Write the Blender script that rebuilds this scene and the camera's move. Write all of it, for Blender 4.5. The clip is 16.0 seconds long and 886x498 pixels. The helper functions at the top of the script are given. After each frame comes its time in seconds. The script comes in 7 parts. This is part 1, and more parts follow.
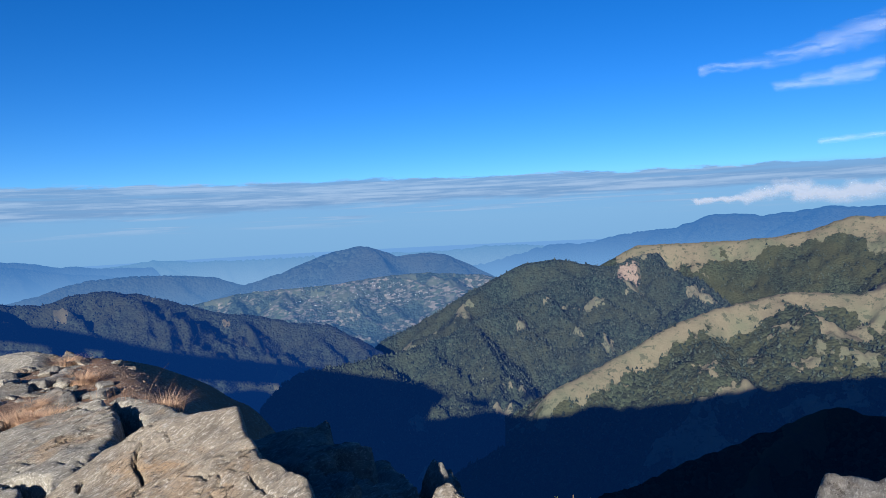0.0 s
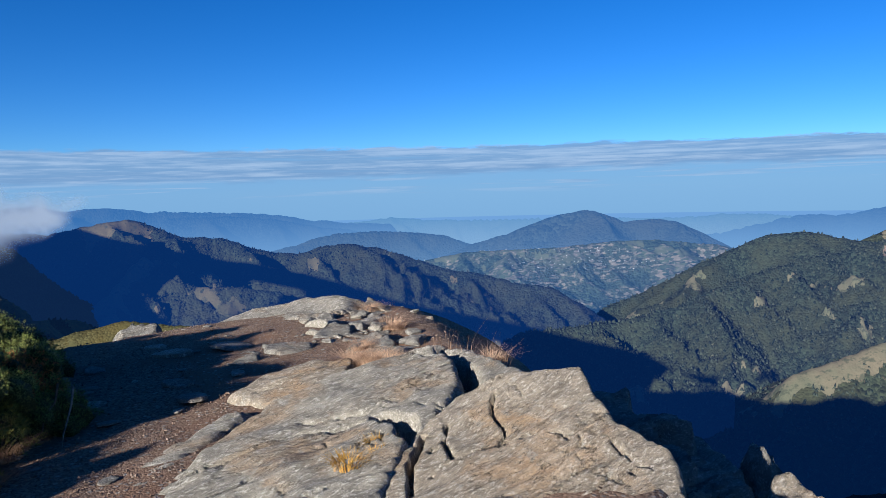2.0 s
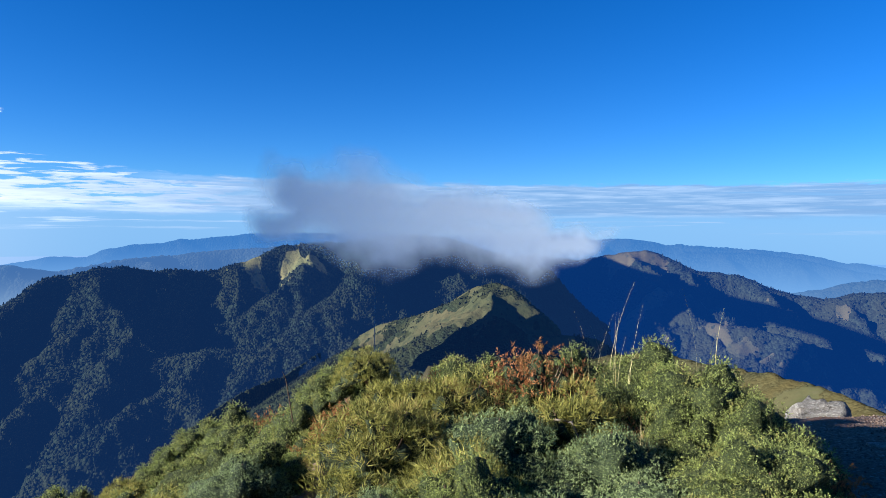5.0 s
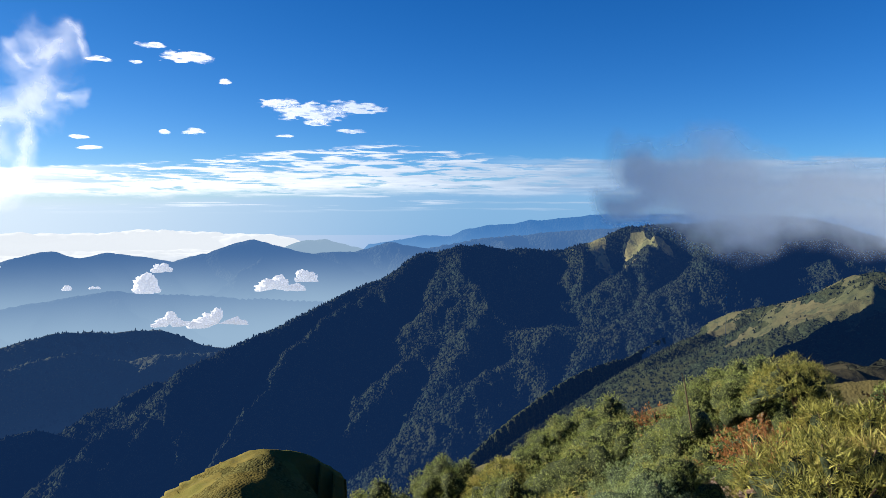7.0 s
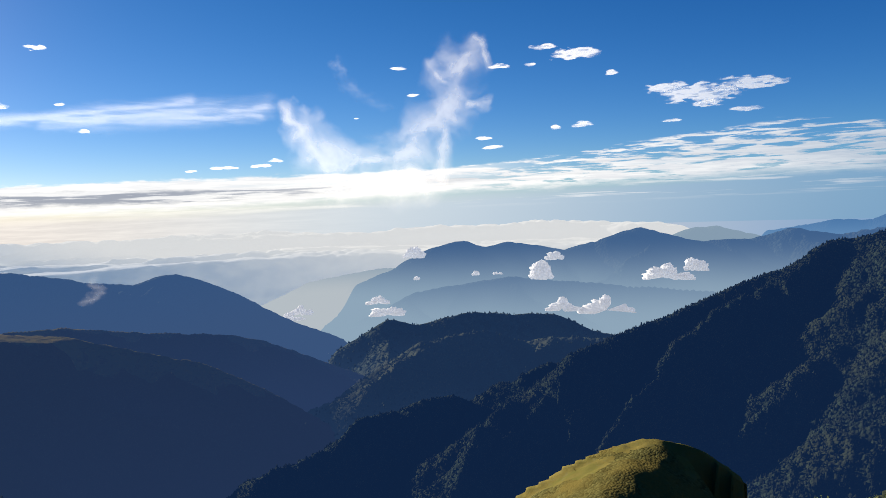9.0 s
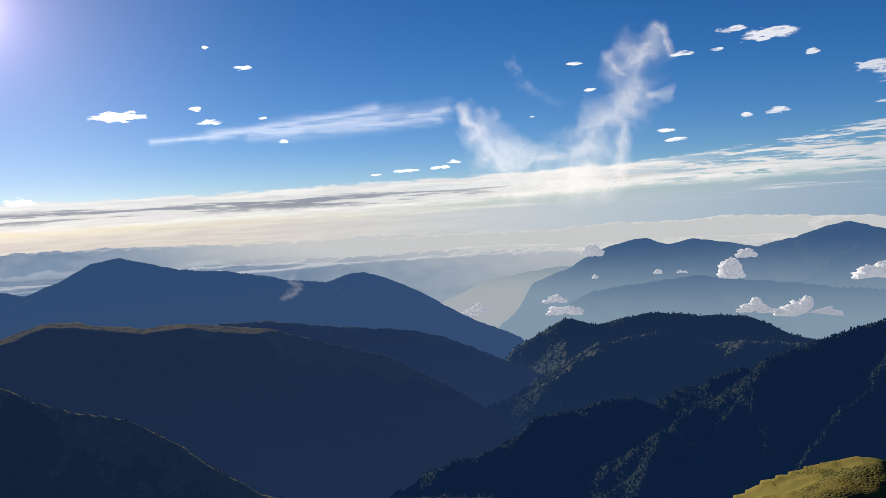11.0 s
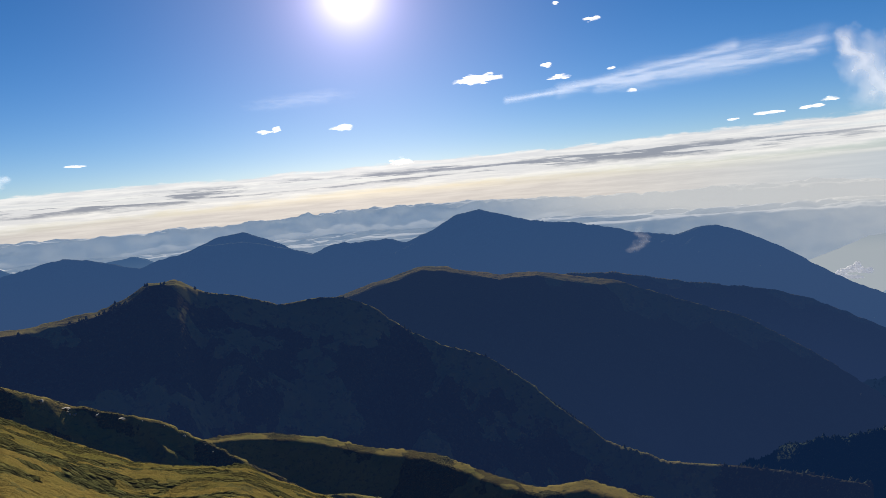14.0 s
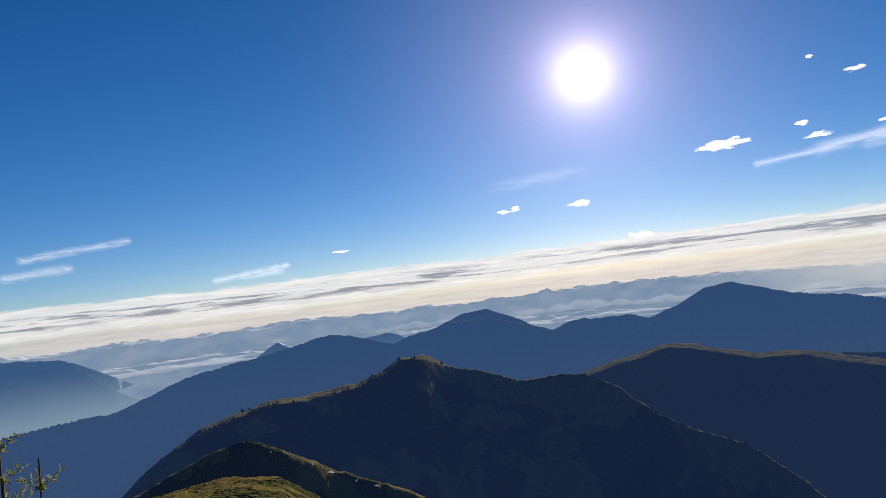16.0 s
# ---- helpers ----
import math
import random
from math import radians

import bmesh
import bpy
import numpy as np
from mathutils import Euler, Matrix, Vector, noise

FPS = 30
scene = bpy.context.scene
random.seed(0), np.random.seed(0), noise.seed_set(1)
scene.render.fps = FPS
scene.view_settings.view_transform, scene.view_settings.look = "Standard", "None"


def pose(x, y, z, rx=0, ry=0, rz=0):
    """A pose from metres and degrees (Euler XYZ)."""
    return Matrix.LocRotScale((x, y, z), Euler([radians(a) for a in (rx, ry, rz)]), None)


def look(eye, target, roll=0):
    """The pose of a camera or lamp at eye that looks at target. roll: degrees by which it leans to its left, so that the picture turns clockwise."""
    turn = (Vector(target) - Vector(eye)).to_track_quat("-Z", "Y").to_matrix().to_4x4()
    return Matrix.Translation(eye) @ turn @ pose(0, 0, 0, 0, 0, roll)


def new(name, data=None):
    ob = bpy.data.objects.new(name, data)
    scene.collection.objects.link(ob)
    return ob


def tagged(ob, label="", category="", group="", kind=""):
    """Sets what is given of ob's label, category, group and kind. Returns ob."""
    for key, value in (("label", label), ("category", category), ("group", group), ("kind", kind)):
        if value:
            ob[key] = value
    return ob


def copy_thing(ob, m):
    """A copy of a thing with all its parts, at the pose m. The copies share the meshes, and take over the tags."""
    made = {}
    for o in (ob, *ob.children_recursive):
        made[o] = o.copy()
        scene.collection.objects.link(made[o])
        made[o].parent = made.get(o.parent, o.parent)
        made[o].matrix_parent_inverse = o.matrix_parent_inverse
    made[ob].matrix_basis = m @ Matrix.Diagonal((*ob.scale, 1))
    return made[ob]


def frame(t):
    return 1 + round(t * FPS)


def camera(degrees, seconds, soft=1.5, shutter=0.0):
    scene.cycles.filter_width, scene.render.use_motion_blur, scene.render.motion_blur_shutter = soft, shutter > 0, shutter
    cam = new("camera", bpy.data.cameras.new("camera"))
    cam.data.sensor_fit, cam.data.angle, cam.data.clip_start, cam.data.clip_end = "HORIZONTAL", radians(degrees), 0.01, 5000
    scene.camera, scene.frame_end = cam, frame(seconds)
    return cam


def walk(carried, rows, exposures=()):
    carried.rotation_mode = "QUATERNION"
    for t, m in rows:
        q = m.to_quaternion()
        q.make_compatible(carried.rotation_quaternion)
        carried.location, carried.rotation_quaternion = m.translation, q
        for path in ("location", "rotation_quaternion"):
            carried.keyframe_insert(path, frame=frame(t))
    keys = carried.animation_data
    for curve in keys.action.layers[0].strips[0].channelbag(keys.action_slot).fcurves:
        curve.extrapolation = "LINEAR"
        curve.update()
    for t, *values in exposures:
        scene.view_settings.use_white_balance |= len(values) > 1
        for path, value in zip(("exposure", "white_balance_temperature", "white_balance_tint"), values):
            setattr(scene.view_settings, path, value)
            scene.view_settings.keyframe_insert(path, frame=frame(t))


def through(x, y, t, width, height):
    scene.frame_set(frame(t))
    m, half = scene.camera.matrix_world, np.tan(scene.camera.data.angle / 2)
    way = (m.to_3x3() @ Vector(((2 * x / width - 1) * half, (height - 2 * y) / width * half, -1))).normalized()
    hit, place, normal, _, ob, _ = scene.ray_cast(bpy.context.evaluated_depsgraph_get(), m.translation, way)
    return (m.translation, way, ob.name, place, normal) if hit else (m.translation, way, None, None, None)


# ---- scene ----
cam = camera(64.5, 16.0, soft=0.6)
PATH = [
    (0, pose(-0.000, 0.000, 1.500, 87.46, 2.77, -0.09)),
    (0.5, pose(-0.110, 0.000, 1.483, 86.87, 2.53, 5.08)),
    (1, pose(-0.266, 0.006, 1.489, 85.65, 2.36, 10.03)),
    (1.5, pose(-0.496, 0.006, 1.495, 85.19, 2.18, 15.74)),
    (2, pose(-0.780, 0.042, 1.504, 85.14, 1.58, 18.18)),
    (2.5, pose(-1.186, 0.191, 1.470, 85.12, -1.44, 21.64)),
    (3, pose(-1.600, 0.254, 1.510, 84.69, -0.92, 30.55)),
    (3.5, pose(-2.034, 0.274, 1.585, 84.98, -0.19, 35.34)),
    (4, pose(-2.434, 0.313, 1.583, 86.45, 1.17, 43.16)),
    (4.5, pose(-2.821, 0.332, 1.568, 89.40, -0.41, 51.68)),
    (4.7, pose(-2.911, 0.326, 1.567, 89.12, -0.66, 54.43)),
    (6.8, pose(-3.646, 0.171, 1.560, 86.85, 0.16, 83.36)),
    (7, pose(-3.700, 0.150, 1.560, 86.58, -0.12, 86.13)),
    (7.5, pose(-3.760, 0.050, 1.560, 86.15, 0.25, 93.86)),
    (8, pose(-3.800, -0.040, 1.560, 86.10, 0.95, 103.20)),
    (8.5, pose(-3.820, -0.120, 1.560, 86.05, 1.81, 110.02)),
    (9, pose(-3.840, -0.200, 1.560, 86.18, 2.24, 116.87)),
    (9.5, pose(-3.850, -0.270, 1.560, 86.55, 2.62, 123.18)),
    (9.7, pose(-3.842, -0.292, 1.559, 86.69, 2.65, 124.45)),
    (11.8, pose(-3.758, -0.528, 1.551, 86.65, 3.58, 134.12)),
    (12, pose(-3.750, -0.550, 1.550, 86.67, 3.46, 135.01)),
    (12.5, pose(-3.720, -0.590, 1.550, 86.36, 4.12, 142.66)),
    (13, pose(-3.690, -0.630, 1.550, 85.13, 4.75, 148.37)),
    (13.5, pose(-3.650, -0.660, 1.550, 85.02, 2.23, 154.74)),
    (14, pose(-3.610, -0.690, 1.550, 84.86, 4.88, 158.93)),
    (14.5, pose(-3.560, -0.720, 1.550, 85.52, 7.69, 161.46)),
    (15, pose(-3.510, -0.750, 1.550, 86.68, 8.45, 167.14)),
    (15.5, pose(-3.460, -0.770, 1.550, 89.98, 8.78, 174.48)),
    (16, pose(-3.400, -0.800, 1.550, 92.96, 6.43, 178.29)),
]

# the phone's camera stops down as it turns towards the sun
walk(cam, PATH, exposures=[(0, 1.36, 5900, 10), (3.5, 1.44, 5850, 10), (4.6, 1.72, 5750, 10), (6.8, 1.56, 6200, 10), (8, 1.39, 6500, 10), (9.5, 1.14, 6650, 10), (12, 0.88, 6650, 10), (13.5, 0.92, 6600, 10), (16, 0.92, 6550, 10)])

# ---------------------------------------------------------------- sky and sun
SUN_AZ, SUN_EL = 165.1, 15.3          # degrees left of north (+y), degrees above the horizon


def bearing(az, el=0.0):
    """Unit vector; az in degrees left of +y, el upwards."""
    a, e = radians(az), radians(el)
    return Vector((-math.sin(a) * math.cos(e), math.cos(a) * math.cos(e), math.sin(e)))


class Nodes:
    """Short hand for node trees."""

    def __init__(self, tree):
        self.tree = tree
        tree.nodes.clear()

    def add(self, kind, *links, operation="", clamp=False, attribute=""):
        n = self.tree.nodes.new(kind)
        if operation:
            n.operation = operation
        if clamp:
            n.use_clamp = True
        if attribute:
            n.attribute_name = attribute
        for i, v in links:
            self.put(n.inputs[i], v)
        return n

    def put(self, socket, v):
        if isinstance(v, bpy.types.NodeSocket):
            self.tree.links.new(v, socket)
        elif isinstance(v, bpy.types.Node):
            self.tree.links.new(v.outputs[0], socket)
        else:
            socket.default_value = v

    def math(self, op, a, b=0.0, c=0.0, clamp=False):
        return self.add("ShaderNodeMath", (0, a), (1, b), (2, c), operation=op, clamp=clamp).outputs[0]

    def step(self, x, lo, hi, a=0.0, b=1.0, smooth=True):
        n = self.add("ShaderNodeMapRange", (0, x), (1, lo), (2, hi), (3, a), (4, b))
        n.interpolation_type = "SMOOTHSTEP" if smooth else "LINEAR"
        return n.outputs[0]

    def mix(self, f, a, b, blend="MIX"):
        n = self.add("ShaderNodeMix")
        n.data_type, n.blend_type = "RGBA", blend
        self.put(n.inputs[0], f), self.put(n.inputs[6], a), self.put(n.inputs[7], b)
        return n.outputs[2]

    def noise(self, vec, scale, detail=4.0, rough=0.55, distort=0.0):
        n = self.add("ShaderNodeTexNoise", ("Scale", scale), ("Detail", detail), ("Roughness", rough), ("Distortion", distort))
        if vec is not None:
            self.put(n.inputs["Vector"], vec)
        return n.outputs[0]

    def scaled(self, vec, x, y, z, off=(0, 0, 0)):
        return self.add("ShaderNodeMapping", (0, vec), (1, off), (3, (x, y, z))).outputs[0]


def rgb(r, g, b):
    return (r, g, b, 1.0)


def make_world():
    world = bpy.data.worlds.new("sky")
    scene.world = world
    world.use_nodes = True
    n = Nodes(world.node_tree)
    sky = n.add("ShaderNodeTexSky")
    sky.sky_type, sky.sun_disc, sky.sun_elevation, sky.sun_rotation = "NISHITA", False, radians(SUN_EL), radians(-SUN_AZ)
    sky.altitude, sky.air_density, sky.dust_density, sky.ozone_density = 3200.0, 1.0, 0.6, 2.5
    way = n.add("ShaderNodeTexCoord").outputs["Generated"]
    xyz = n.add("ShaderNodeSeparateXYZ", (0, way))
    z = xyz.outputs[2]
    sun = bearing(SUN_AZ, SUN_EL)
    toward = n.add("ShaderNodeVectorMath", (0, way), (1, tuple(sun)), operation="DOT_PRODUCT").outputs["Value"]
    side = n.add("ShaderNodeVectorMath", (0, way), (1, tuple(bearing(SUN_AZ))), operation="DOT_PRODUCT").outputs["Value"]
    warm = n.step(side, 0.1, 0.95)
    # clear air, more saturated at this height
    blue = n.add("ShaderNodeHueSaturation", (0, 0.5), (1, 1.3), (2, 1.0), (3, 1.0), (4, sky)).outputs[0]
    blue = n.mix(1.0, blue, n.mix(warm, rgb(0.66, 0.95, 1.28), rgb(0.95, 0.96, 1.12)), "MULTIPLY")
    light = n.mix(0.0, blue, rgb(0, 0, 0))
    # a layered sheet of stratus above the horizon; its lower and upper edge follow the bearing (degrees)
    az = n.math("MULTIPLY", n.math("ARCTAN2", n.math("MULTIPLY", n.add("ShaderNodeVectorMath", (0, way), (1, tuple(bearing(170.0))), operation="DOT_PRODUCT").outputs["Value"], 1.0),
                                   n.add("ShaderNodeVectorMath", (0, way), (1, tuple(bearing(80.0))), operation="DOT_PRODUCT").outputs["Value"]), 57.2958)
    edges = n.add("ShaderNodeValToRGB", (0, n.math("DIVIDE", n.math("ADD", az, 120.0), 260.0)))
    ramp = edges.color_ramp
    table = [(-40, 2.7, 1.2), (5, 3.45, 1.2), (34, 3.6, 0.8), (64, 3.7, 0.8), (80, 4.1, 0.8), (91, 5.3, 1.0), (100, 4.4, 0.9), (114, 2.9, 0.7), (138, 2.5, 0.0), (164, 2.15, 0.0), (192, 1.8, -0.7), (218, 1.6, -0.8)]
    for k, (a, hi, lo) in enumerate(table):
        mark = ramp.elements[k] if k < 2 else ramp.elements.new((a + 40) / 260.0)
        mark.position, mark.color = (a + 40) / 260.0, (hi / 10 + 0.2, lo / 10 + 0.2, 0, 1)
    both = n.add("ShaderNodeSeparateColor", (0, edges.outputs[0]))
    upper, lower = n.math("MULTIPLY", n.math("SUBTRACT", both.outputs[0], 0.2), 10.0), n.math("MULTIPLY", n.math("SUBTRACT", both.outputs[1], 0.2), 10.0)
    el = n.math("MULTIPLY", n.math("ARCSINE", z), 57.2958)
    streak = n.noise(n.scaled(way, 4.0, 4.0, 130.0), 1.0, 9.0, 0.60, 0.3)
    wave = n.noise(n.scaled(way, 14.0, 14.0, 240.0), 1.0, 7.0, 0.62)
    edge = n.noise(n.scaled(way, 11.0, 11.0, 60.0), 1.6, 7.0, 0.65)
    flake = n.noise(n.scaled(way, 10.0, 10.0, 110.0), 1.5, 8.0, 0.62, 0.3)
    ragged = n.math("ADD", el, n.math("MULTIPLY", n.math("SUBTRACT", edge, 0.5), 1.1))
    f = n.math("DIVIDE", n.math("SUBTRACT", ragged, lower), n.math("SUBTRACT", upper, lower))
    south = n.step(side, -0.15, 0.6)
    west = n.math("MULTIPLY", n.step(az, -12.0, 6.0), n.step(az, 42.0, 26.0))
    band = n.math("MULTIPLY", n.step(f, -0.05, 0.22), n.step(f, 1.0, 0.9))
    torn = n.step(n.math("ADD", flake, n.math("MULTIPLY", n.math("SUBTRACT", 1.0, f), 0.16)), 0.50, 0.60)
    band = n.math("MULTIPLY", band, n.mix(west, rgb(1, 1, 1), torn))
    strands = n.math("MULTIPLY", n.math("MULTIPLY", n.step(el, -0.6, 0.3), n.step(f, 0.35, 0.05)), n.step(streak, 0.52, 0.62))
    band = n.math("MAXIMUM", n.math("MULTIPLY", band, n.step(streak, 0.28, 0.46, 0.78, 1.0)), n.math("MULTIPLY", strands, 0.6))
    tone = n.math("ADD", n.math("MULTIPLY", streak, 0.55), n.math("MULTIPLY", wave, 0.45))
    grey = n.mix(n.step(tone, 0.42, 0.62), rgb(2.1, 3.6, 5.7), rgb(4.1, 5.4, 7.1))
    white = n.mix(n.step(wave, 0.35, 0.65), rgb(10.4, 10.4, 10.7), rgb(13.2, 13.0, 12.7))
    belly = n.math("MULTIPLY", n.math("MULTIPLY", n.step(f, 0.22, 0.42), n.step(f, 0.80, 0.60)), n.step(tone, 0.47, 0.55))
    white = n.mix(n.math("MULTIPLY", belly, n.step(az, 30.0, 62.0, 0.3, 0.95)), white, rgb(3.4, 3.7, 4.7))
    # pale haze along the horizon, creamy under the sun
    low = n.step(n.math("SUBTRACT", n.math("ADD", el, n.math("MULTIPLY", n.math("SUBTRACT", streak, 0.5), 0.8)), n.math("MULTIPLY", n.math("SUBTRACT", 1.0, south), 1.5)), n.math("ADD", n.math("MULTIPLY", lower, 0.75), 0.85), n.math("SUBTRACT", n.math("MULTIPLY", lower, 0.75), 0.7), 0.0, 0.9)
    cream = n.mix(n.step(wave, 0.3, 0.7), rgb(8.6, 8.0, 7.8), rgb(10.8, 10.1, 9.6))
    pale = n.mix(n.step(az, 34.0, 74.0), rgb(8.0, 8.9, 9.8), cream)
    light = n.mix(low, light, n.mix(warm, rgb(2.2, 4.2, 6.7), pale))
    light = n.mix(n.math("MULTIPLY", band, 0.92), light, n.mix(south, grey, white))
    # the sun behind thin air: its disc and aureole
    ahead = n.math("MAXIMUM", toward, 0.0)
    add = n.mix(1.0, light, n.mix(n.math("POWER", ahead, 1300.0), rgb(0, 0, 0), rgb(12, 11, 12)), "ADD")
    add = n.mix(1.0, add, n.mix(n.math("POWER", ahead, 330.0), rgb(0, 0, 0), rgb(5.6, 3.9, 5.4)), "ADD")
    add = n.mix(1.0, add, n.mix(n.math("POWER", ahead, 50.0), rgb(0, 0, 0), rgb(2.2, 1.75, 2.1)), "ADD")
    disc = n.step(toward, math.cos(radians(1.75)), math.cos(radians(0.9)))
    add = n.mix(disc, add, rgb(60, 60, 59))
    back = n.add("ShaderNodeBackground", (0, add), (1, 0.038))
    n.add("ShaderNodeOutputWorld", (0, back))


make_world()
sun_lamp = bpy.data.lights.new("sun", "SUN")
sun_lamp.energy, sun_lamp.angle, sun_lamp.color = 5.0, radians(0.53), (1.0, 0.90, 0.75)
sun_ob = new("sun", sun_lamp)
sun_ob.matrix_world = look(tuple(bearing(SUN_AZ, SUN_EL) * 900), (0, 0, 0))


# ---------------------------------------------------------------- materials
def material(name):
    m = bpy.data.materials.new(name)
    m.use_nodes = True
    return m, Nodes(m.node_tree)


def finish(n, color, rough=0.9, bump=None, strength=0.5, dist=0.05, spec=0.2, air=None, haze=0.0):
    p = n.add("ShaderNodeBsdfPrincipled", ("Base Color", color), ("Roughness", rough), ("Specular IOR Level", spec))
    if bump is not None:
        b = n.add("ShaderNodeBump", ("Strength", strength), ("Distance", dist), ("Height", bump))
        n.put(p.inputs["Normal"], b)
    out = p.outputs[0]
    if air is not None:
        # haze put in as emission of the air's colour, near slopes included
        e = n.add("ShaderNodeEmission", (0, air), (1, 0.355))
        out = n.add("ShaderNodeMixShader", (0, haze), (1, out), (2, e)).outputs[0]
    n.add("ShaderNodeOutputMaterial", (0, out))


def slope_material(name, forest=(0.035, 0.05, 0.022), grass=(0.20, 0.17, 0.075), bare=(0.22, 0.17, 0.13), tree=6.0, air=None, haze=0.0, low=0.0, pale=(0, 0, 0), top=0.0, bottom=-1.0, fields=False, relief=0.35):
    """Mountain side: grass where 'veg' is low, wood where it is high, bare scars where 'scar' is high."""
    m, n = material(name)
    pos = n.add("ShaderNodeNewGeometry").outputs["Position"]
    veg = n.add("ShaderNodeAttribute", attribute="veg").outputs["Fac"]
    scar = n.add("ShaderNodeAttribute", attribute="scar").outputs["Fac"]
    cells = n.add("ShaderNodeTexVoronoi", ("Vector", pos), ("Scale", 1.3 / tree))
    crowns, pick1 = cells.outputs["Distance"], n.add("ShaderNodeSeparateColor", (0, cells.outputs["Color"])).outputs[0]
    fine = n.noise(pos, 1.0 / tree, 5.0, 0.65)
    wide = n.noise(pos, 1.0 / (tree * 16), 5.0, 0.6)
    f = n.mix(pick1, rgb(*[c * 0.45 for c in forest]), rgb(*[c * 1.6 for c in forest]))
    f = n.mix(n.step(wide, 0.35, 0.7), f, rgb(forest[0] * 1.5, forest[1] * 1.25, forest[2]))
    g = n.mix(fine, rgb(*[c * 0.75 for c in grass]), rgb(*[c * 1.25 for c in grass]))
    g = n.mix(n.step(wide, 0.4, 0.7), g, rgb(grass[0] * 0.7, grass[1] * 0.85, grass[2] * 0.8))
    scrub = n.noise(pos, 0.45 / tree, 6.0, 0.72)
    g = n.mix(n.math("MULTIPLY", n.step(scrub, 0.53, 0.60), 0.75), g, rgb(forest[0] * 1.6, forest[1] * 1.5, forest[2] * 1.6))
    edge = n.noise(pos, 0.16 / tree, 9.0, 0.68)
    mask = n.step(n.math("ADD", veg, n.math("MULTIPLY", n.math("SUBTRACT", edge, 0.5), 1.5)), 0.46, 0.54)
    col = n.mix(mask, g, f)
    col = n.mix(n.step(scar, 0.4, 0.7), col, n.mix(fine, rgb(*[c * 0.7 for c in bare]), rgb(*[c * 1.3 for c in bare])))
    if fields:
        plot = n.add("ShaderNodeTexVoronoi", ("Vector", n.scaled(pos, 1, 1, 2.2)), ("Scale", 0.075), ("Randomness", 1.0))
        pick = n.add("ShaderNodeSeparateColor", (0, plot.outputs["Color"]))
        f1 = n.mix(pick.outputs[0], rgb(0.035, 0.055, 0.03), rgb(0.27, 0.23, 0.18))
        col = n.mix(n.math("MULTIPLY", n.step(pick.outputs[1], 0.46, 0.52), n.step(wide, 0.42, 0.52)), col, f1)
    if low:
        # painted haze: more emission, in a paler colour, towards the valley bottoms
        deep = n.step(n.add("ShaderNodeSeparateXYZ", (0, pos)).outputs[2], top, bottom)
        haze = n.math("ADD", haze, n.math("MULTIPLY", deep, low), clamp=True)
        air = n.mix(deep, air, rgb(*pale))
    h = n.math("ADD", n.math("MULTIPLY", n.math("SUBTRACT", 1.0, crowns), mask), n.math("MULTIPLY", fine, 0.6))
    finish(n, col, 1.0, h, 0.9, tree * relief, 0.0, air, haze)
    return m


AIR_N = rgb(0.006, 0.043, 0.195)      # blue haze emission painted over the northern valley slopes
AIR_W = rgb(0.015, 0.055, 0.182)      # haze emission painted over the western valley slopes
AIR_S = rgb(0.022, 0.048, 0.14)      # haze emission painted over slopes against the light
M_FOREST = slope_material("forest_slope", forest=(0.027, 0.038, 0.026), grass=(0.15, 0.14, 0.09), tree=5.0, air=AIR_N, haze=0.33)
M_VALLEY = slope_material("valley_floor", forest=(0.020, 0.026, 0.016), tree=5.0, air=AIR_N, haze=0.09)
# strong haze emission and lowered colours mute sunlit parts in place of shade
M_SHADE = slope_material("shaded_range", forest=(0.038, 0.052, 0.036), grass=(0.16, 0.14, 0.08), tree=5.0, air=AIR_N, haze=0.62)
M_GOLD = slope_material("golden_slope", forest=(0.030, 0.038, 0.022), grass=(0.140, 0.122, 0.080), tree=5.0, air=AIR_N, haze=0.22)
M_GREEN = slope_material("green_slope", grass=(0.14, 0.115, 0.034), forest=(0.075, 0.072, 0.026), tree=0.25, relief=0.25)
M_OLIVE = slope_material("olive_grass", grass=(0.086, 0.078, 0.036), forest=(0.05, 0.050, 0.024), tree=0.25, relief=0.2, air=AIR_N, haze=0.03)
# emission lifts the blacks of these near slopes in place of veiling glare
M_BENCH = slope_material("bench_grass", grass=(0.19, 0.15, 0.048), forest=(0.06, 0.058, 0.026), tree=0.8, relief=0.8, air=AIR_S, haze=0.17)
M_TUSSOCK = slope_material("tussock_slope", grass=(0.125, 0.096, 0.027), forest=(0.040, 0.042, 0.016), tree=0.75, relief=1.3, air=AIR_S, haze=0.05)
# grass and wood colours lowered to stand in for deep shade
M_FLANK = slope_material("shade_dark_flank", grass=(0.050, 0.045, 0.026), forest=(0.022, 0.024, 0.016), tree=1.6, air=AIR_N, haze=0.04)
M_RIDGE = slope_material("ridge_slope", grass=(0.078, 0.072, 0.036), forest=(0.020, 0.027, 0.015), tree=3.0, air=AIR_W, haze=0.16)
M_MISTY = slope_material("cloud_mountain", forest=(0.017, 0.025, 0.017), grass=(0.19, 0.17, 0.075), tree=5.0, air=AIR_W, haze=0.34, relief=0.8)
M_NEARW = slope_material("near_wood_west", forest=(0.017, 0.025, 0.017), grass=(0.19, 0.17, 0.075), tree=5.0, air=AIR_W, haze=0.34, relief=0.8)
# emission raised to imitate glare on this slope facing the sun
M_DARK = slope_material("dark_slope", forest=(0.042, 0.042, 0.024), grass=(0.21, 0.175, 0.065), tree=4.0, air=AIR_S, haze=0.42)


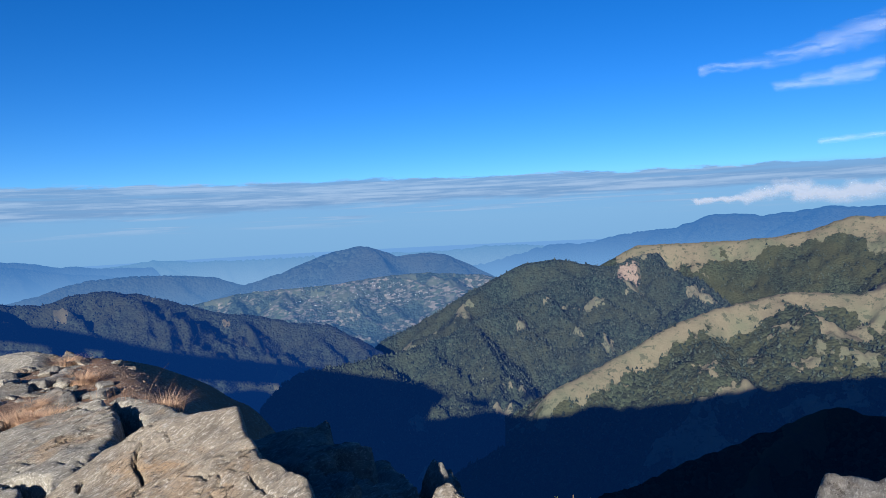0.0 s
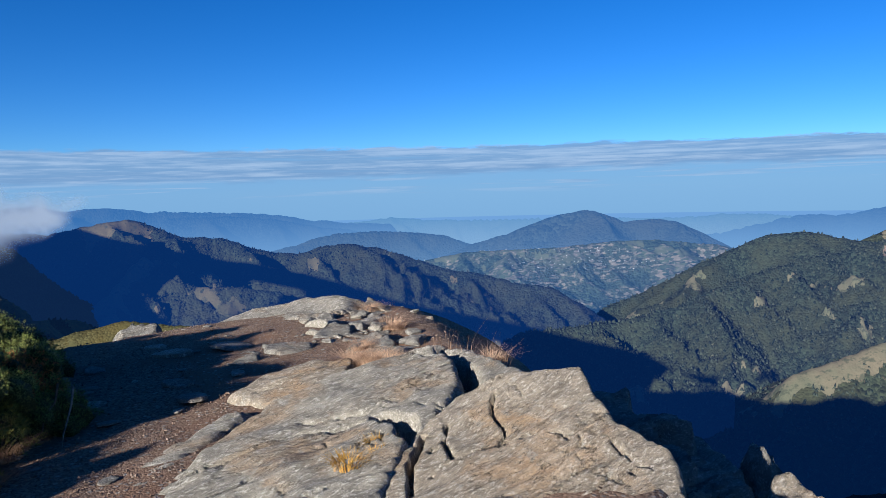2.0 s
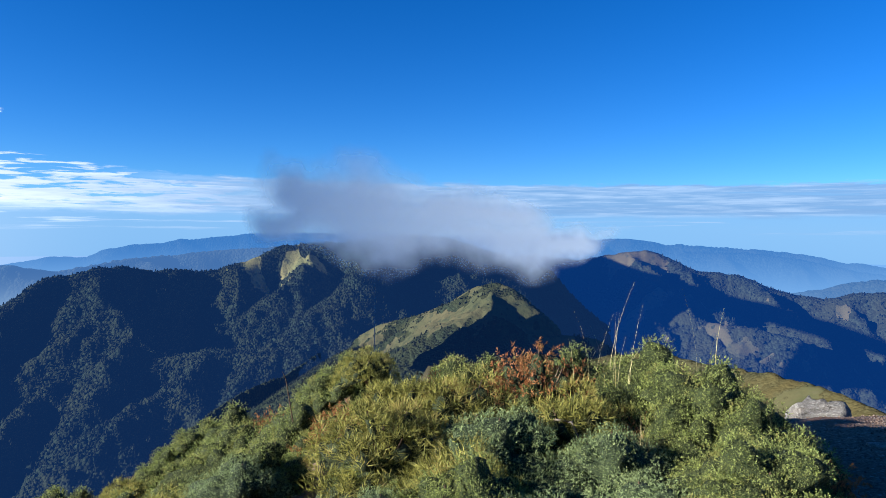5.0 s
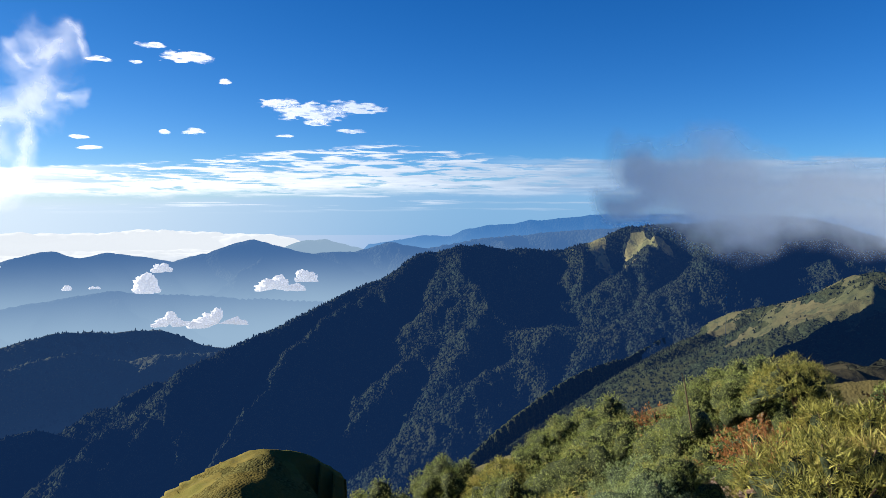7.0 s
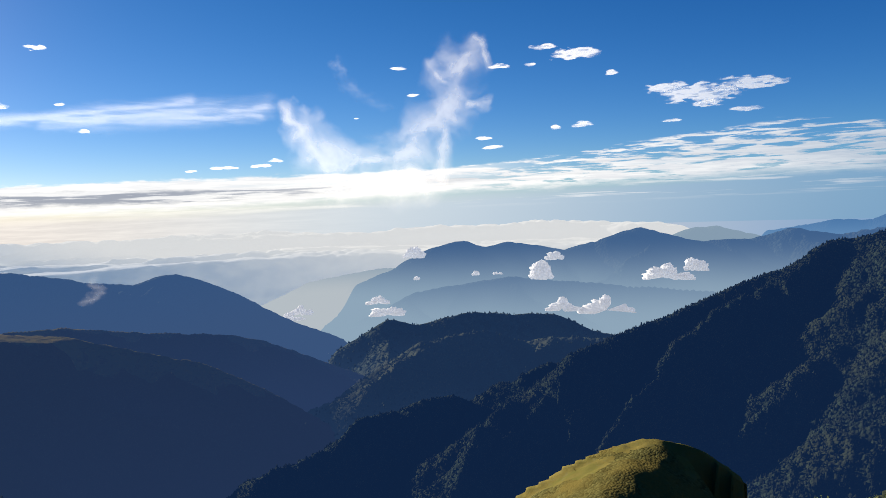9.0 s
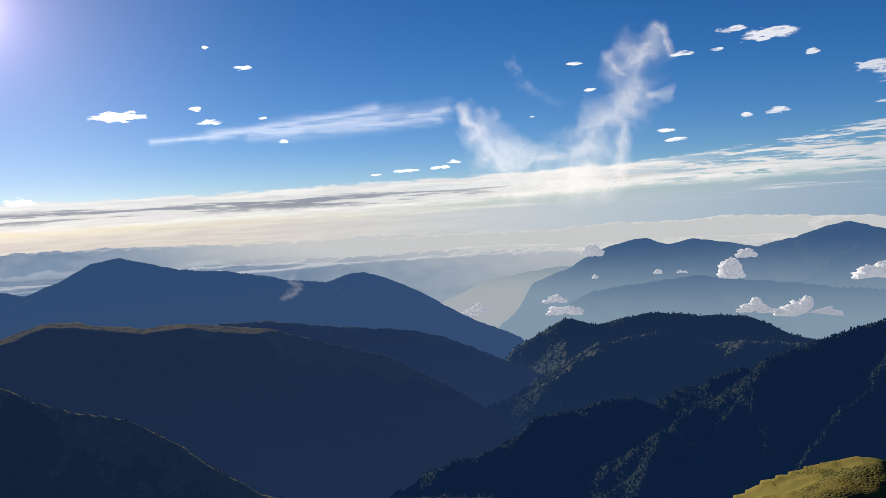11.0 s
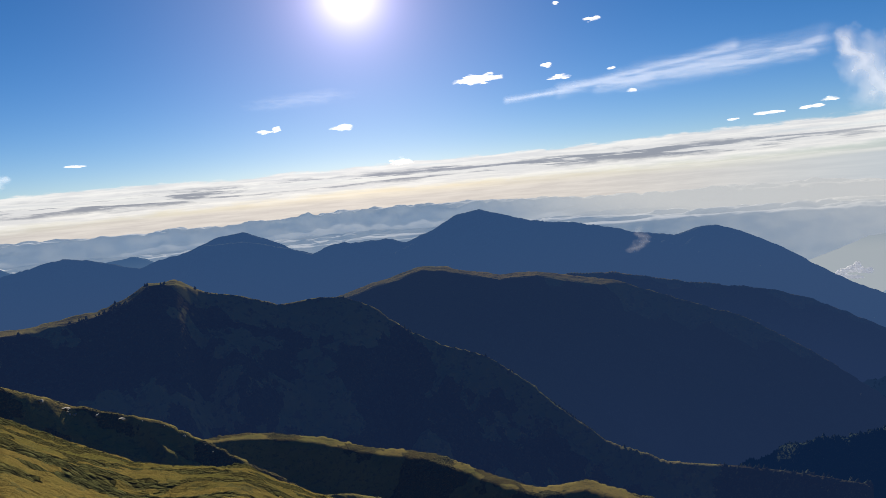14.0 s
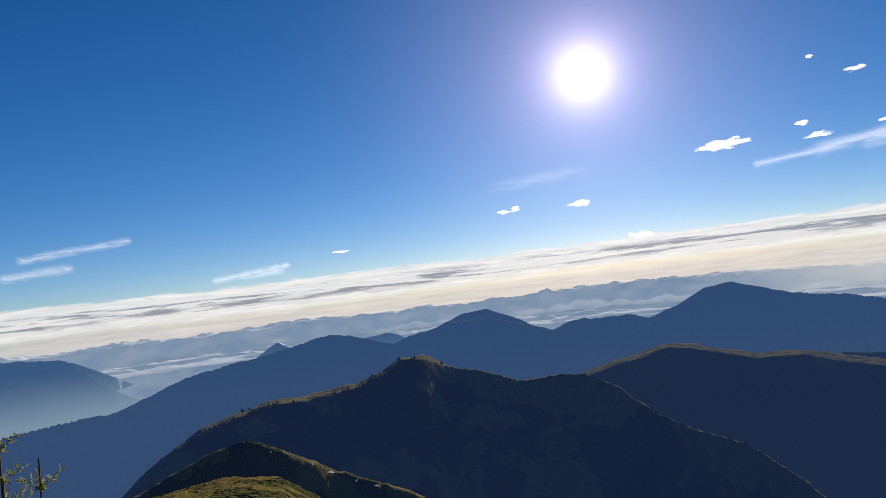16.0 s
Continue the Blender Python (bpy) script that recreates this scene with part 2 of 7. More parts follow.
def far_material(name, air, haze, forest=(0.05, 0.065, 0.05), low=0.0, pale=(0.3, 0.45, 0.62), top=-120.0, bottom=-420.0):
    """A distant range under painted haze; low: how much the emission thickens towards the valleys."""
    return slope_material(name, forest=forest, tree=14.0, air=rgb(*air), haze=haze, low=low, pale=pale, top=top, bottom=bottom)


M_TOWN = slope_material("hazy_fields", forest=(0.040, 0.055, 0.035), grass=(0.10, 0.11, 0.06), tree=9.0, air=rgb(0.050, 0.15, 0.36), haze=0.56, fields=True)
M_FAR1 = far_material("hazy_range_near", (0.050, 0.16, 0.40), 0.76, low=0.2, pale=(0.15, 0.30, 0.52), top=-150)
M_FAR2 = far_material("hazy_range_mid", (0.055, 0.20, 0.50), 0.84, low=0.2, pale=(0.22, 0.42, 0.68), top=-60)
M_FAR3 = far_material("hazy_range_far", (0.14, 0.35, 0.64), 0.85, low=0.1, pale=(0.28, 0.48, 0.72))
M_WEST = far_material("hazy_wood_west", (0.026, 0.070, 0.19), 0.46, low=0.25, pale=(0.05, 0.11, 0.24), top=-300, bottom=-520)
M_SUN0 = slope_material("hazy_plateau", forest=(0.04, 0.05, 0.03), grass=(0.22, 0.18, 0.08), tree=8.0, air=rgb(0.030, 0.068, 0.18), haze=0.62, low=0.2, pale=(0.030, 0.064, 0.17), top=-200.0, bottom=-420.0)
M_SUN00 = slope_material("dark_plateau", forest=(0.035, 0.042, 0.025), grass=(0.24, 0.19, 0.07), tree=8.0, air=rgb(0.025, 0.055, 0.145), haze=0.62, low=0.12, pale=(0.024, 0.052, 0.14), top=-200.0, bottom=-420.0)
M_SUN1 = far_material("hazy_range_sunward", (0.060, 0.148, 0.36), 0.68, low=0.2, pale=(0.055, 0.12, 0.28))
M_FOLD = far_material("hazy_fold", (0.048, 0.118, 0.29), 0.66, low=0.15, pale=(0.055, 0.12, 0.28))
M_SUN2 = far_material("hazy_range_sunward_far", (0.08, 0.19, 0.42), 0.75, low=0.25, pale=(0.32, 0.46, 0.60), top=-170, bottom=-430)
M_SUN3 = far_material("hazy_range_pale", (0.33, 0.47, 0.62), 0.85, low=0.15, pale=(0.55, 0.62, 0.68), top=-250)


# ---------------------------------------------------------------- terrain
def hash2(ix, iy, seed):
    h = (ix.astype(np.int64) * 374761393 + iy.astype(np.int64) * 668265263 + seed * 974634777) & 0xFFFFFFFF
    h = ((h ^ (h >> 13)) * 1274126177) & 0xFFFFFFFF
    return ((h ^ (h >> 16)) & 0xFFFFFF) / float(0xFFFFFF)


def vnoise(x, y, seed=0):
    """Smooth value noise, 0 to 1."""
    ix, iy = np.floor(x), np.floor(y)
    fx, fy = x - ix, y - iy
    fx, fy = fx * fx * fx * (fx * (fx * 6 - 15) + 10), fy * fy * fy * (fy * (fy * 6 - 15) + 10)
    a, b = hash2(ix, iy, seed), hash2(ix + 1, iy, seed)
    c, d = hash2(ix, iy + 1, seed), hash2(ix + 1, iy + 1, seed)
    return (a * (1 - fx) + b * fx) * (1 - fy) + (c * (1 - fx) + d * fx) * fy


def fbm(x, y, octaves=5, seed=0, gain=0.5):
    s, amp, tot = np.zeros_like(x), 1.0, 0.0
    for k in range(octaves):
        s += amp * vnoise(x, y, seed + k * 17)
        tot += amp
        x, y, amp = x * 2.03 + 5.1, y * 2.03 + 1.7, amp * gain
    return s / tot


def ridged(x, y, octaves=4, seed=0):
    s, amp, tot = np.zeros_like(x), 1.0, 0.0
    for k in range(octaves):
        s += amp * (1 - np.abs(2 * vnoise(x, y, seed + k * 31) - 1))
        tot += amp
        x, y, amp = x * 2.1 + 3.3, y * 2.1 + 7.9, amp * 0.5
    return s / tot


def smooth01(x, lo, hi):
    t = np.clip((x - lo) / (hi - lo), 0, 1)
    return t * t * (3 - 2 * t)


def grid_mesh(name, P, keep, attrs, mat, smooth=True):
    """A mesh from a rows x columns field of points; quads where keep holds."""
    r, c = P.shape[:2]
    idx = np.arange(r * c).reshape(r, c)
    q = np.stack([idx[:-1, :-1], idx[:-1, 1:], idx[1:, 1:], idx[1:, :-1]], -1).reshape(-1, 4)
    k = keep.reshape(-1)
    q = q[k[q].any(1)]
    used = np.unique(q)
    remap = np.full(r * c, -1)
    remap[used] = np.arange(len(used))
    q = remap[q]
    me = bpy.data.meshes.new(name)
    me.vertices.add(len(used))
    me.vertices.foreach_set("co", P.reshape(-1, 3)[used].astype(np.float32).ravel())
    me.loops.add(q.size)
    me.loops.foreach_set("vertex_index", q.astype(np.int32).ravel())
    me.polygons.add(len(q))
    me.polygons.foreach_set("loop_start", np.arange(0, q.size, 4, dtype=np.int32))
    me.polygons.foreach_set("use_smooth", np.full(len(q), smooth))
    for key, v in attrs.items():
        a = me.attributes.new(key, "FLOAT", "POINT")
        a.data.foreach_set("value", v.reshape(-1)[used].astype(np.float32))
    me.update(calc_edges=True)
    me.validate()
    me.materials.append(mat)
    return me


def crest_line(points, jag, seed, eye=(0.0, 0.0)):
    """Crest as (bearing, elevation, distance) control points -> dense x, y, z and length along it."""
    a = np.array(points, float)
    t = np.arange(len(a))
    tt = np.linspace(0, len(a) - 1, (len(a) - 1) * 14 + 1)
    az = np.interp(tt, t, a[:, 0])
    el = np.interp(tt, t, a[:, 1])
    ds = np.interp(tt, t, a[:, 2])
    el2 = np.convolve(np.pad(el, 3, "edge"), np.ones(7) / 7, "valid")
    el = 0.5 * el + 0.5 * el2
    x, y = eye[0] - np.sin(np.radians(az)) * ds, eye[1] + np.cos(np.radians(az)) * ds
    z = 1.5 + ds * np.tan(np.radians(el))
    u = np.concatenate([[0], np.cumsum(np.hypot(np.diff(x), np.diff(y)))])
    z = z + (fbm(u / (jag * 6) + seed * 9.1, u * 0 + seed, 4, seed) - 0.5) * jag
    return x, y, z, u


def height_of(X, Y, line, slope, concave, blunt=0.0):
    """Upper envelope of the flanks that fall away from a crest; also the distance from it, the nearest distance and the place along it."""
    x, y, z, u = line
    best, s, near, uu = np.full(X.shape, -1e9), np.zeros(X.shape), np.full(X.shape, 1e9), np.zeros(X.shape)
    for i in range(len(x)):
        d = np.hypot(X - x[i], Y - y[i])
        near = np.minimum(near, d)
        d = np.sqrt(d * d + blunt * blunt) - blunt
        h = z[i] - slope * d * (1 - concave * np.minimum(d, 900) / 1800)
        m = h > best
        best[m], s[m], uu[m] = h[m], d[m], u[i]
    return best, s, near, uu


FORESTS = []


def in_sight(P):
    """Cells of a slope that no nearer part of the same slope hides from the summit."""
    el = np.arctan2(P[..., 2] - 1.5, np.hypot(P[..., 0], P[..., 1]))
    return el > np.maximum.accumulate(el, axis=0) - 0.006


GRIDS = {}


def spur_net(line, base, slope, every, flow, seed, eye):
    """Ridges that branch off a crest and run down its front, each with side ridges: rows of x0, y0, z0, x1, y1, z1."""
    rs = random.Random(seed * 7 + 3)
    x, y, z, u = line
    segs = []

    def run(px, py, pz, way, step, count, fall, deep):
        turn = 0.0
        for k in range(count):
            turn = 0.5 * turn + rs.uniform(-0.32, 0.32)
            way += turn * 0.6
            long = step * rs.uniform(0.7, 1.3)
            qx, qy, qz = px + math.cos(way) * long, py + math.sin(way) * long, pz - long * fall * rs.uniform(0.35, 1.45)
            segs.append((px, py, pz, qx, qy, qz))
            if deep and k and rs.random() < 0.85:
                turn_off = (1 if k % 2 else -1) * rs.uniform(0.6, 1.05)
                run(qx, qy, qz - 2, way + turn_off, step * 0.62, rs.randint(3, 5), fall * 1.3, deep - 1)
            px, py, pz = qx, qy, qz
            if pz < base:
                break

    at = rs.uniform(0.2, 0.8) * every
    while at < u[-1]:
        i = int(np.searchsorted(u, at))
        i = min(i, len(u) - 1)
        near = math.atan2(eye[1] - y[i], eye[0] - x[i])
        way = math.atan2(flow[1], flow[0]) + rs.uniform(-0.3, 0.3) if flow else near + rs.choice((-0.75, 0.6, 0.75)) + rs.uniform(-0.25, 0.25)
        if math.cos(way - near) < 0.2:
            way = near + (0.9 if math.sin(way - near) > 0 else -0.9)
        run(x[i], y[i], z[i] - 1.0, way, every * 0.42, 14, slope * 0.80, 2)
        at += every * rs.uniform(0.65, 1.35)
    return segs


def ridge_height(X, Y, A, Rr, segs, side, reach):
    """Upper envelope of the flanks of many short ridges, each one within its reach."""
    E = np.full(X.shape, -1e9)
    for x0, y0, z0, x1, y1, z1 in segs:
        ends = [math.atan2(-x0, y0), math.atan2(-x1, y1)]
        ends = [e + 2 * math.pi if e < A[0] - 1.2 else e for e in ends]
        far = [math.hypot(x0, y0), math.hypot(x1, y1)]
        if min(far) < reach * 1.1:
            continue
        wide = reach / min(far)
        j0, j1 = np.searchsorted(A, min(ends) - wide), np.searchsorted(A, max(ends) + wide)
        i0, i1 = np.searchsorted(Rr, min(far) - reach), np.searchsorted(Rr, max(far) + reach)
        if j1 <= j0 or i1 <= i0:
            continue
        px, py = X[i0:i1, j0:j1] - x0, Y[i0:i1, j0:j1] - y0
        dx, dy = x1 - x0, y1 - y0
        t = np.clip((px * dx + py * dy) / (dx * dx + dy * dy + 1e-9), 0, 1)
        d = np.hypot(px - t * dx, py - t * dy)
        h = z0 + (z1 - z0) * t - side * d
        E[i0:i1, j0:j1] = np.maximum(E[i0:i1, j0:j1], h)
    return E


def mountain(name, label, points, mat, base, slope=0.62, concave=0.35, rib=60.0, depth=18.0, jag=6.0, veg=None, back=120.0,
             fine=1.0, seed=1, front=None, trees=0, tree=6.0, scar=None, kind="", category="mountain", eye=(0.0, 0.0), flow=None, side=0.95, ledge=None, arm=None, blunt=0.0):
    line = crest_line(points, jag, seed, eye)
    whole = line if arm is None else [np.concatenate([a, b]) for a, b in zip(line, crest_line(arm, jag, seed + 1, eye))]
    az = np.array([p[0] for p in points])
    dist = np.array([p[2] for p in points])
    top = max(line[2])
    reach = (top - base) / slope * 1.25 if front is None else front
    side0 = math.degrees(math.atan(reach / dist[az.argmin()])) * 0.8 + 3
    side1 = math.degrees(math.atan(reach / dist[az.argmax()])) * 0.8 + 3
    a0, a1 = az.min() - min(side0, 14), az.max() + min(side1, 14)
    r0, r1 = max(dist.min() - reach, 0.42 * dist.min(), 14.0), min(dist.max() + back, 4960.0)
    mid = float(dist.mean())
    A = np.radians(np.arange(a0, a1, (0.12 if mid < 2000 else 0.16) / fine))
    Rr = np.linspace(r0, r1, int(np.clip((r1 - r0) / (0.0058 * mid) * fine, 30, 260)))
    X = -np.sin(A)[None, :] * Rr[:, None]
    Y = np.cos(A)[None, :] * Rr[:, None]
    w = (fbm(X / (rib * 1.2), Y / (rib * 1.2), 4, seed + 3) - 0.5) * rib * 0.55
    v = (fbm(X / (rib * 1.2) + 7, Y / (rib * 1.2) + 3, 4, seed + 4) - 0.5) * rib * 0.55
    H, S, N, U = height_of(X, Y, whole, slope, concave, blunt)
    # spurs stand out of the slope and gullies sink into it
    net = spur_net(line, base, slope, rib * 1.9, flow, seed, eye)
    E = ridge_height(X + w, Y + v, A, Rr, net, side, rib * 2.6)
    off = np.clip(E, H - depth * 1.7, H + depth * 0.9) - H
    cut = off * smooth01(N, 0, rib * 0.8)
    ribs = np.clip(0.62 + 0.5 * off / (depth + 1e-6), 0, 1)
    H = H + cut
    small = ridged(X / (rib * 0.42) + w / rib, Y / (rib * 0.42) + v / rib, 3, seed + 5)
    H = H + (small - 0.6) * depth * 0.30 * smooth01(N, rib * 0.1, rib)
    H = H + (fbm(X / (rib * 0.2), Y / (rib * 0.2), 4, seed + 9) - 0.5) * depth * 0.22 * smooth01(N, 0, rib * 0.6)
    H = H + (fbm(X / (jag * 3.0), Y / (jag * 3.0), 3, seed + 12) - 0.5) * jag * 0.9
    order = np.argsort(az)
    seen = np.arctan2(-(X - eye[0]), Y - eye[1])
    seen = np.degrees(np.where(seen < A[0] - 1.2, seen + 2 * math.pi, seen))
    if ledge:
        # a grassy shelf in front of the crest: its width, its fall towards the valley, and the bearings between which it lies
        wide, fall, b0, b1 = ledge
        el0 = np.array([p[1] for p in points])[order]
        ahead = np.interp(seen, az[order], dist[order]) - np.hypot(X - eye[0], Y - eye[1])
        wide = wide * smooth01(seen, b0, b0 + 3) * smooth01(seen, b1, b1 - 12)
        shelf = 1.5 + np.interp(seen, az[order], dist[order] * np.tan(np.radians(el0))) - fall * np.clip(ahead, 0, wide) - 0.62 * np.maximum(ahead - wide, 0) - 0.9 * np.maximum(-ahead, 0)
        H = np.maximum(H, shelf + (fbm(X / (jag * 4), Y / (jag * 4), 4, seed + 22) - 0.5) * jag * 0.8)
    # nothing in front stands above the crest
    roof = np.interp(seen, az[order], np.array([p[1] for p in points])[order]) - 0.05 - 0.9 * smooth01(N, rib * 0.5, rib * 4)
    H = np.minimum(H, np.where(N > rib * 0.12, 1.5 + np.hypot(X - eye[0], Y - eye[1]) * np.tan(np.radians(roof)), 1e9))
    v = np.ones_like(H) if veg is None else veg(X, Y, H, S, U, ribs)
    sc = np.zeros_like(H) if scar is None else scar(X, Y, H, S, U, ribs)
    P = np.stack([X, Y, H], -1)
    keep = H > base - 8
    me = grid_mesh(name, P, keep, {"veg": v, "scar": sc}, mat)
    ob = tagged(new(name, me), label, category, kind=kind)
    GRIDS[name] = (A, Rr, P)
    if trees:
        FORESTS.append((P, v, keep & in_sight(P), trees, tree, seed, mat))
    return ob


def woods(scale, lo, hi, seed, crest=0.0):
    """Wood in the hollows and patches of grass on the ridges; crest: how far grass comes down from the top."""
    def f(X, Y, H, S, U, ribs):
        v = fbm(X / scale, Y / scale, 5, seed) + (0.5 - ribs) * 0.35 + (fbm(X / (scale * 0.15), Y / (scale * 0.15), 3, seed + 4) - 0.5) * 0.22
        v = np.clip((v - lo + 0.10) / (hi - lo + 0.20), 0, 1)
        if crest:
            v = v * smooth01(S + (fbm(X / 40, Y / 40, 3, seed + 2) - 0.5) * crest, crest * 0.5, crest * 1.2)
        return v
    return f


# ground: one sheet from below the summit out to the horizon, a valley floor with low swells
def make_ground():
    A = np.radians(np.arange(0, 360.01, 1.2))
    Rr = 20 * (4950 / 20) ** np.linspace(0, 1, 110)
    X, Y = -np.sin(A)[None, :] * Rr[:, None], np.cos(A)[None, :] * Rr[:, None]
    H = -250 - 350 * smooth01(np.hypot(X, Y), 100, 1600) + (fbm(X / 300, Y / 300, 5, 4) - 0.5) * 90
    me = grid_mesh("ground", np.stack([X, Y, H], -1), np.ones(X.shape, bool),
                   {"veg": np.ones_like(H), "scar": np.zeros_like(H)}, M_VALLEY)
    tagged(new("ground", me), "dark wooded valley floor reaching to the horizon", "ground", kind="structure")


make_ground()

# a plain glowing ring at the horizon, painted as haze where the land ends
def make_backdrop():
    m, n = material("horizon_haze_glow")
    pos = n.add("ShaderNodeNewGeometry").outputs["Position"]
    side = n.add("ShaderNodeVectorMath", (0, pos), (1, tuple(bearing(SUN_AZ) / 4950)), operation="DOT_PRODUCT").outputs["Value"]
    # emission colour: blue in the north, whiter towards the sun
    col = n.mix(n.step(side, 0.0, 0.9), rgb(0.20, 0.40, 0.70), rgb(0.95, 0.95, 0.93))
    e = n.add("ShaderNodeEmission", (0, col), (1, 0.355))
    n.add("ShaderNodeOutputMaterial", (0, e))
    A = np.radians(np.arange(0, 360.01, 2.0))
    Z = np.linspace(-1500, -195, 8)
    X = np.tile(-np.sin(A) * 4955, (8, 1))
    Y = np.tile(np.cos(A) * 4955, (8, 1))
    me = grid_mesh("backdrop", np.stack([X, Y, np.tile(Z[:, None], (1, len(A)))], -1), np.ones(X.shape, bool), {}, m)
    tagged(new("backdrop", me), "glowing ring standing in for pale haze over the far lowlands", "haze", kind="structure")


make_backdrop()

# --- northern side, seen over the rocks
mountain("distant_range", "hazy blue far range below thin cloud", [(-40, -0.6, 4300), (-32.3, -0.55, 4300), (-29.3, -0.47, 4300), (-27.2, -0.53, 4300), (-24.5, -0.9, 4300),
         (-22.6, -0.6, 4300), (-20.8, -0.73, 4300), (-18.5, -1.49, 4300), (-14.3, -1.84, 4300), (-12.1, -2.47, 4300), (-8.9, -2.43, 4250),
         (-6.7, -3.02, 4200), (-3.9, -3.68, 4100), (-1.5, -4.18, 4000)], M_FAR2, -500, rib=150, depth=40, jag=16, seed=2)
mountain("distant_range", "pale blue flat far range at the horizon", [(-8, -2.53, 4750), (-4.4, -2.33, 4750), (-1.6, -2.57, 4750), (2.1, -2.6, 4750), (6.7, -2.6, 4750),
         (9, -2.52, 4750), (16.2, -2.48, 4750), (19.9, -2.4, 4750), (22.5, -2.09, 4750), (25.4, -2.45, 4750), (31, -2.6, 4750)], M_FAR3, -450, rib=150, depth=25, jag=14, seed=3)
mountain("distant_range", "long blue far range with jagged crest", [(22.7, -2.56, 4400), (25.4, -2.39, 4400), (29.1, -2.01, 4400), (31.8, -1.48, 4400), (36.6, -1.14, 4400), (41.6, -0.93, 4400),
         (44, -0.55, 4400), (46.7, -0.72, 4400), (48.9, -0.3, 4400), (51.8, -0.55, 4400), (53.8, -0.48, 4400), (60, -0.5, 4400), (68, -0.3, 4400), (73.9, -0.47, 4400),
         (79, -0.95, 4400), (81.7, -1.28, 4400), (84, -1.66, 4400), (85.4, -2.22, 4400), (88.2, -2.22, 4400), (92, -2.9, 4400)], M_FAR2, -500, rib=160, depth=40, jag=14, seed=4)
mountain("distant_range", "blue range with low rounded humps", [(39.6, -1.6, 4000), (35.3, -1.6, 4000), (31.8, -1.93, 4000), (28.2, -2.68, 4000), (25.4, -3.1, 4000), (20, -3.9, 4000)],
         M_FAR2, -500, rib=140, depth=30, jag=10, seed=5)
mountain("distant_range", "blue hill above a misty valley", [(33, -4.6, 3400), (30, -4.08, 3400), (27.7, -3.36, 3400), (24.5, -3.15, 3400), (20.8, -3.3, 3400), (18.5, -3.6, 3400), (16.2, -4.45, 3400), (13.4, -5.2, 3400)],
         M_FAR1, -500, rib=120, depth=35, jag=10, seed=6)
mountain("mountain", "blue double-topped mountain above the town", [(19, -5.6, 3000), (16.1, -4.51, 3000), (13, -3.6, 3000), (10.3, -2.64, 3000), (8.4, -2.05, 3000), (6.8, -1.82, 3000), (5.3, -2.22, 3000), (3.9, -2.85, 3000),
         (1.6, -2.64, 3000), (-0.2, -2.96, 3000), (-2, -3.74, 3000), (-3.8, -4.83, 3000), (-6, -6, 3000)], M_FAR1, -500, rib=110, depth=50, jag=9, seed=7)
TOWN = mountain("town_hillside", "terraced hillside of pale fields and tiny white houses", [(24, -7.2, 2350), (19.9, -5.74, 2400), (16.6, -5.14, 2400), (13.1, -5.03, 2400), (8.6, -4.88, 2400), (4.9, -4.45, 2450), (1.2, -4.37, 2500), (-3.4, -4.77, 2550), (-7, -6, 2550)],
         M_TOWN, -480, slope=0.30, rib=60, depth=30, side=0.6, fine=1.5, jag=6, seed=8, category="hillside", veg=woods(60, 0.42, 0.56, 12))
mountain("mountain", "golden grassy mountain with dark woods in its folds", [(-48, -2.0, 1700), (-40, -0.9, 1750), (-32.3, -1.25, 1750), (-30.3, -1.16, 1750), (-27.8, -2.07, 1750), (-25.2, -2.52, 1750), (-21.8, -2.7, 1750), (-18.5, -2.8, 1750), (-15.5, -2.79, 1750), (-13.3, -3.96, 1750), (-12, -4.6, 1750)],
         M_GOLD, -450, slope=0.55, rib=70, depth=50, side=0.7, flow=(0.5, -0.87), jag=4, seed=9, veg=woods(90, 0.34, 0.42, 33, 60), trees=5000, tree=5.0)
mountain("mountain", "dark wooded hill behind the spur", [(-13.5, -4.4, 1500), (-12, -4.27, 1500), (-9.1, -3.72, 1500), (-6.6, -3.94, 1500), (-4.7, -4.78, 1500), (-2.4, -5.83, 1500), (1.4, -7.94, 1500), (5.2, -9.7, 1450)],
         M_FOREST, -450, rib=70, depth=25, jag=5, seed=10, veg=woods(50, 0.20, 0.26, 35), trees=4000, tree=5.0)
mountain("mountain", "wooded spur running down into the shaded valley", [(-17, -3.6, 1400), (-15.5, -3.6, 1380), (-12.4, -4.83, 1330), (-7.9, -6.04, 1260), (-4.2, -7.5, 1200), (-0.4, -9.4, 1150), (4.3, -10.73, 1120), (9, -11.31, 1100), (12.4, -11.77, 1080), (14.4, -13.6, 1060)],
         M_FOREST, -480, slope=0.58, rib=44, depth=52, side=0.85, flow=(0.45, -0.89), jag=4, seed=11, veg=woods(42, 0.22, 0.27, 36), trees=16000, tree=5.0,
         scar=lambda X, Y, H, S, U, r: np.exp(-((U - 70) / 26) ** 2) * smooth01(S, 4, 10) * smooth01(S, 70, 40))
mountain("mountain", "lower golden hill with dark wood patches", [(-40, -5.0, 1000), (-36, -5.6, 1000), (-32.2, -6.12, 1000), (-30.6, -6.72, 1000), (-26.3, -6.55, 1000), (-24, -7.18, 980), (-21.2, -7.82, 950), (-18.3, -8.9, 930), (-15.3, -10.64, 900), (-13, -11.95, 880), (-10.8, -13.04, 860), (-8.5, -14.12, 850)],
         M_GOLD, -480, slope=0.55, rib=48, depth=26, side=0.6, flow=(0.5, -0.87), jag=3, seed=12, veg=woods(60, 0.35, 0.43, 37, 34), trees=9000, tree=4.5)
